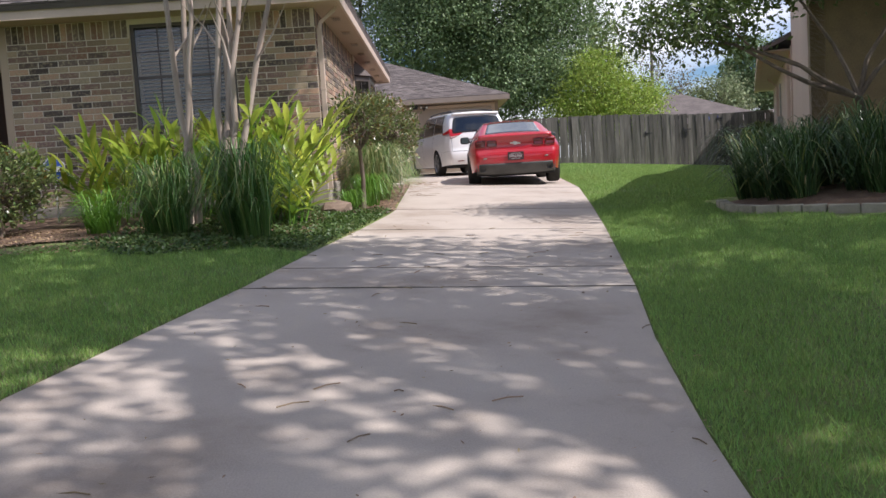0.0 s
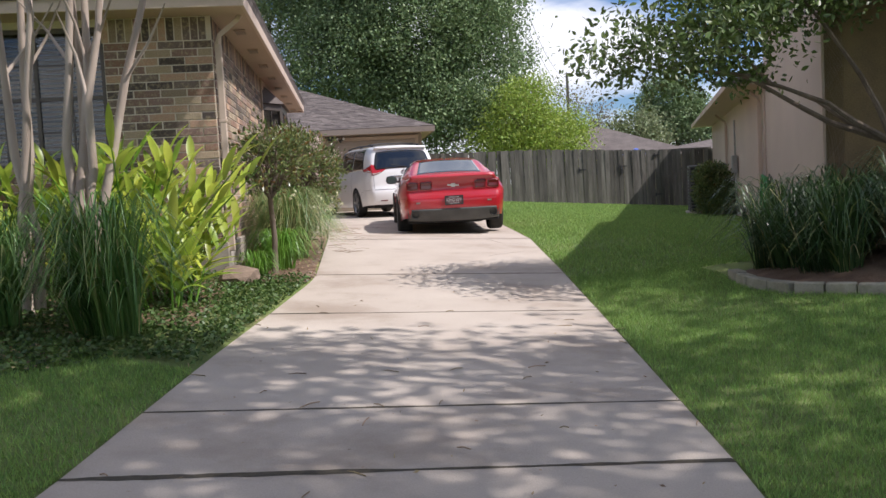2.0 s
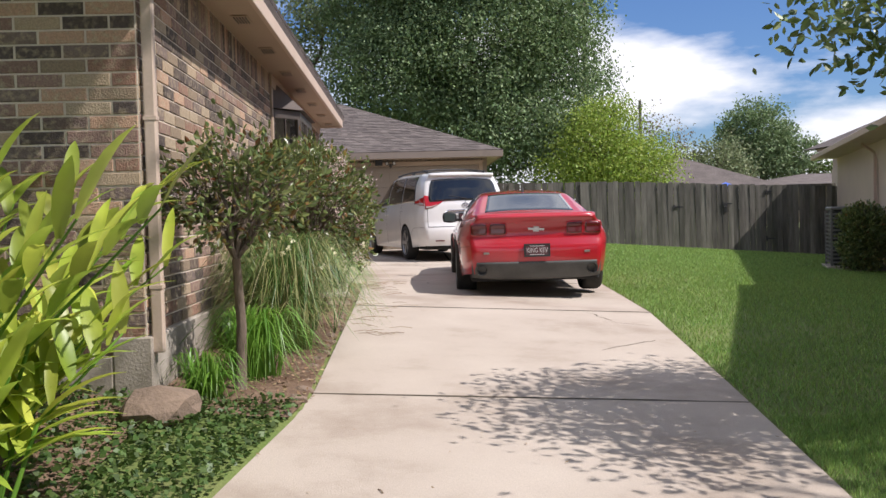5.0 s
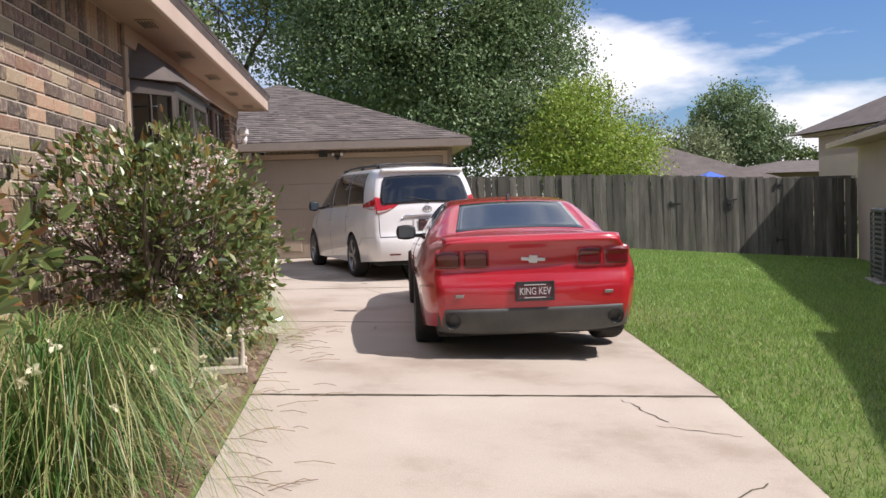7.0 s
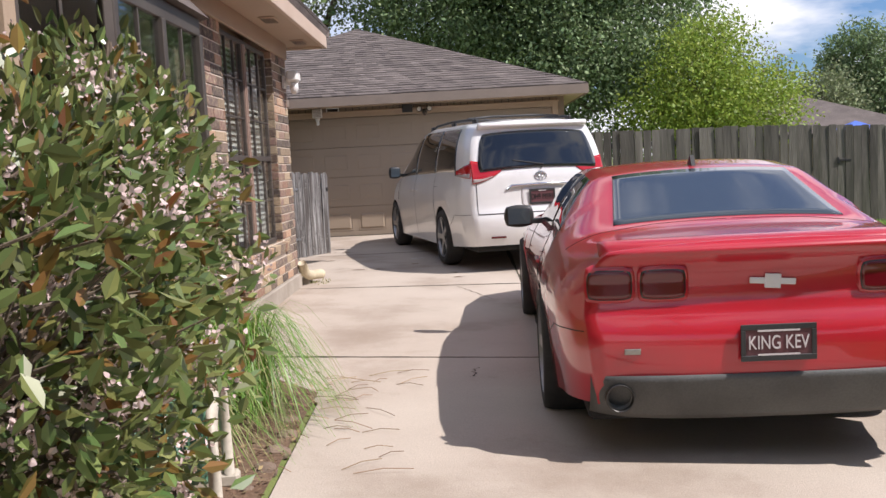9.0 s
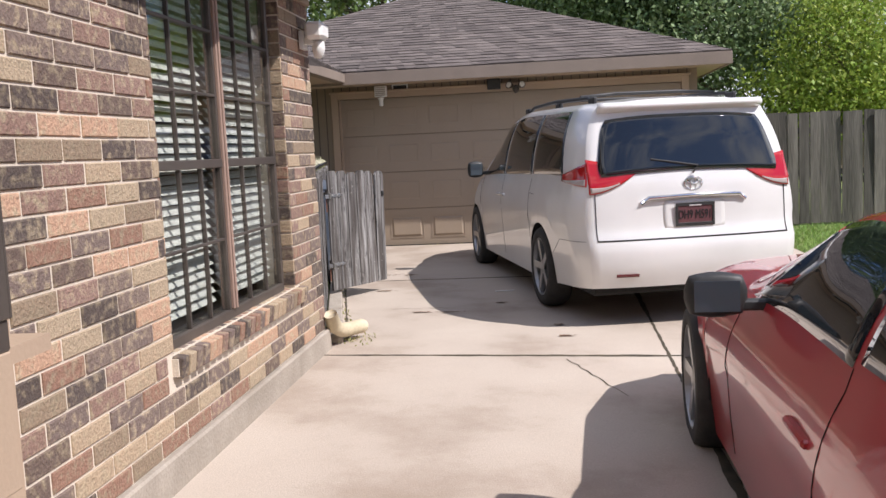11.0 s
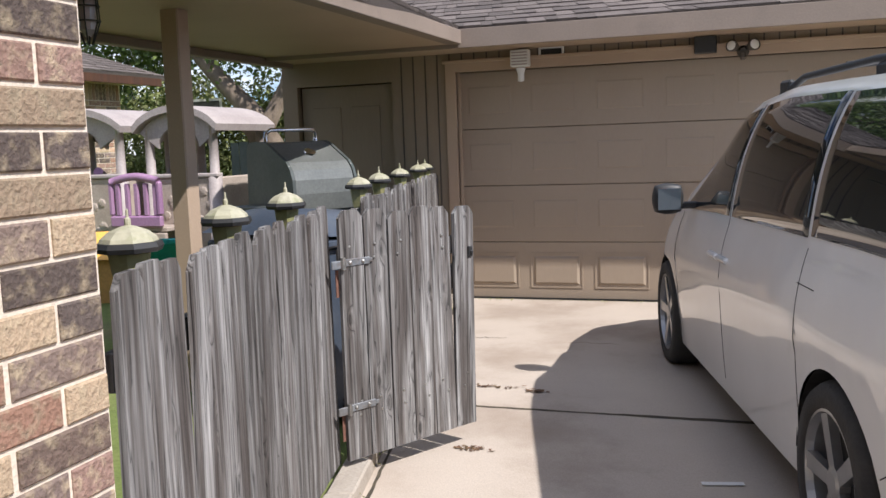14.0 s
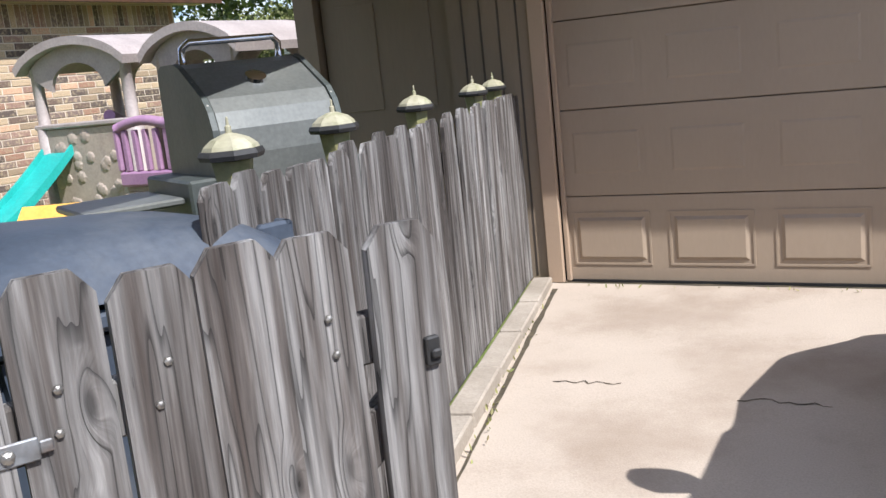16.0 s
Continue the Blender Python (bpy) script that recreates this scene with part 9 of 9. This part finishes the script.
# ---- mown grass ----
def blades(n, region, h, w, keep=None):
    x0, x1, y0, y1 = region
    x, y = G.uniform(x0, x1, n), G.uniform(y0, y1, n)
    rg = np.interp(y, [q[0] for q in RIGHT], [q[1] for q in RIGHT])
    lf = np.interp(y, [q[0] for q in LEFT], [q[1] for q in LEFT])
    k = (x > rg + 0.01) | (x < lf - 0.01)
    if keep is not None:
        k &= keep(x, y)
    patchy = np.sin(x * 1.9 + 1.3 * np.sin(y * 1.1)) + np.sin(y * 2.3 + 0.7 * np.sin(x * 1.7))
    k &= G.uniform(0, 1, n) < np.clip(1.15 + 0.3 * patchy, 0.5, 1)
    x, y = x[k], y[k]
    n = len(x)
    z = ground_z(x, y) - 0.004
    a = G.uniform(0, 2 * np.pi, n)
    l = h * G.uniform(0.5, 1.25, n)
    t = G.uniform(0, 2 * np.pi, n)
    ln = l * G.uniform(0.1, 0.9, n)
    b = np.stack([x, y, z], 1)
    s = np.stack([np.cos(a), np.sin(a), 0 * a], 1) * (w / 2)
    tip = b + np.stack([np.cos(t) * ln, np.sin(t) * ln, l], 1)
    return np.stack([b - s, b + s, tip], 1)


nbx = lambda x, y: ((y < 9.6) | (x < 5.3 + 0.335 * (y - 13))) & ~((x > 3.6) & (y > 9.0) & (y < 12.6) & (y > 11.2 - 0.36 * (x - 3.6) * (x > 3.6)))
lawn = np.concatenate([blades(330000, (1.0, 6.0, 2.0, 13.0), 0.045, 0.006, nbx), blades(190000, (1.8, 9.0, 12.0, 24.0), 0.05, 0.010, nbx), blades(90000, (2.5, 11.5, 23.0, 31.6), 0.055, 0.014, nbx),
                       blades(110000, (5.0, 12.0, 0.0, 9.5), 0.05, 0.012, nbx)])
tagged(polys("lawn", lawn, 3, M["grass"]), "bright green mown lawn with worn edges", "lawn")
front = lambda x, y: (y < 9.2 + 0.4 * np.sin(x * 1.7))
lawn2 = np.concatenate([blades(250000, (-7.0, -1.2, 2.0, 9.7), 0.042, 0.007, front), blades(26000, (-14, -6.5, 3, 10), 0.05, 0.016, front)])
tagged(polys("front_lawn", lawn2, 3, M["grass"]), "shaded front lawn with thin brown patches", "lawn")

# ---- beyond the fence ----
def far_house(x0, x1, y0, y1, z, eave, top, wall, label):
    part("wall_far_house", boxes((x0 + 0.5, x1 - 0.5, y0 + 0.5, y1 - 0.5, z, eave)), wall, kind="structure", label="plain walls of a far house")
    w = min(x1 - x0, y1 - y0) / 2
    c0, c1 = (x0 + w, (y0 + y1) / 2), (x1 - w + 0.02, (y0 + y1) / 2)
    for a, b, c, d in (((x0, y0), (x1, y0), c1, c0), ((x1, y0), (x1, y1), c1, c1), ((x0, y1), (x0, y0), c0, c0), ((x1, y1), (x0, y1), c0, c1)):
        bm = bmesh.new()
        q = [bm.verts.new((*a, eave)), bm.verts.new((*b, eave)), bm.verts.new((*c, top))]
        if c != d:
            q.append(bm.verts.new((*d, top)))
        bm.faces.new(q)
        part("roof_far_house", bm, M["shingle"], kind="structure", label=label)


far_house(9.6, 19.4, 52, 61, 1.3, 3.05, 5.0, M["siding"], "low brown hip roof beyond the fence")
far_house(20.2, 33, 60, 70, 1.3, 3.5, 4.3, M["siding"], "low grey roof beyond the fence")
part("wall_two_storey", boxes((22.0, 30, 45.5, 54, 1.3, 5.1)), M["neigh"], kind="structure", label="two-storey house with pale siding")
far_house(20.9, 31, 44.5, 55, 5.0, 5.15, 7.6, M["neigh"], "grey roof of the two-storey house")
part("wall_wing", boxes((21.0, 21.999, 46, 52, 1.3, 4.0)), M["neigh"], kind="structure", label="low wing of the two-storey house")
part("window_3", boxes((22.9, 23.6, 45.46, 45.5, 4.0, 4.8), bevel=0.005), M["tint"], kind="structure", label="dark upper window")
swing = thing("swing_frame", "dark timber swing frame beyond the fence", "swing", pose(8.7, 45.6, 1.35))
bm = bmesh.new()
tube(bm, [(-0.1, 0, 2.85), (-2.1, 0, 1.3)], 0.07, 6)
part("leg", bm, M["black"], swing)
bm = bmesh.new()
tube(bm, [(0, 0, 2.9), (0.02, 0, 0)], 0.08, 6)
part("leg", bm, M["black"], swing)
bm = bmesh.new()
tube(bm, [(0.2, 0.4, 2.6), (1.7, 0.6, 1.3)], 0.04, 6)
part("leg", bm, M["darkmetal"], swing)
cp = thing("garden_canopy", "small blue garden canopy seen over the fence", "canopy", pose(13.9, 46.9, 1.3))
bm = bmesh.new()
bmesh.ops.create_cone(bm, cap_ends=True, segments=4, radius1=0.8, radius2=0.02, depth=0.28, matrix=pose(0, 0, 1.9, 0, 0, 45))
part("cover", bm, mat("canopy_blue", (0.06, 0.14, 0.55), (0.08, 0.16, 0.6), 0.6, 3, 30, 0.0), cp)
for a in (-0.55, 0.55):
    part("leg", boxes((a - 0.02, a + 0.02, -0.02, 0.02, 0, 1.8)), M["white"], cp)
for x, y, h, lab in ((9.6, 55.6, 14.5, "tall grey timber utility pole behind the big tree"), (18.5, 79, 10.9, "distant timber utility pole")):
    p = thing("utility_pole", lab, "pole", pose(x, y, 1.3))
    bm = bmesh.new()
    tube(bm, [(0, 0, -0.2), (0, 0, h / 2), (0, 0, h - 1.3)], [0.16, 0.14, 0.11], 8)
    part("shaft", bm, M["fencewood"], p)
    if h > 12:
        part("crossarm", boxes((-0.1, 1.6, -0.08, 0.04, 6.0, 6.15), bevel=0.01), M["fencewood"], p)
        for k in range(4):
            bm = bmesh.new()
            lathe(bm, [(0.08, 0), (0.09, 0.1), (0.05, 0.5), (0.03, 0.55)], 8, pose(0.5 + 0.35 * k, 0, 6.16))
            part("insulator", bm, M["steel"], p)
        bm = bmesh.new()
        lathe(bm, [(0.2, 0), (0.22, 0.1), (0.22, 0.8), (0.18, 0.9)], 12, pose(0.75, -0.1, 4.9))
        part("transformer", bm, M["steel"], p)
wires = thing("overhead_wires", "thin overhead wires between the poles", "wire", pose(9.6, 55.6, 8))
for k, (z0, z1) in enumerate(((7.0, 2.2), (5.8, 1.4), (4.4, 0.6))):
    bm = bmesh.new()
    tube(bm, [(8.9 * t, 23.4 * t, z0 + (z1 - z0) * t - 1.4 * math.sin(math.pi * t)) for t in np.linspace(0, 1, 14)], 0.016, 4)
    part("wire", bm, M["black"], wires)
hoop = thing("basketball_hoop", "clear basketball backboard with a white rim line behind the fence", "basketball hoop", pose(-17.3, 48.7, 1.3))
part("backboard", boxes((-0.9, 0.9, 0, 0.03, 2.3, 3.2)), M["darkslat"], hoop)
part("border", boxes((-0.92, 0.92, -0.02, 0.0, 3.14, 3.22), (-0.92, 0.92, -0.02, 0, 2.28, 2.36), (-0.92, -0.84, -0.02, 0, 2.36, 3.14), (0.84, 0.92, -0.02, 0, 2.36, 3.14), (-0.3, 0.3, -0.02, 0, 2.84, 2.9), (-0.3, 0.3, -0.02, 0, 2.48, 2.54),
                    (-0.3, -0.24, -0.02, 0, 2.54, 2.84), (0.24, 0.3, -0.02, 0, 2.54, 2.84)), M["white"], hoop)
bm = bmesh.new()
tube(bm, [(0, 0.2, 0), (0, 0.2, 2.4)], 0.06, 8)
tube(bm, [(0.23 * math.cos(a), -0.3 + 0.23 * math.sin(a), 2.4) for a in np.linspace(0, 2 * math.pi, 17)], 0.02, 5)
part("pole", bm, M["black"], hoop)
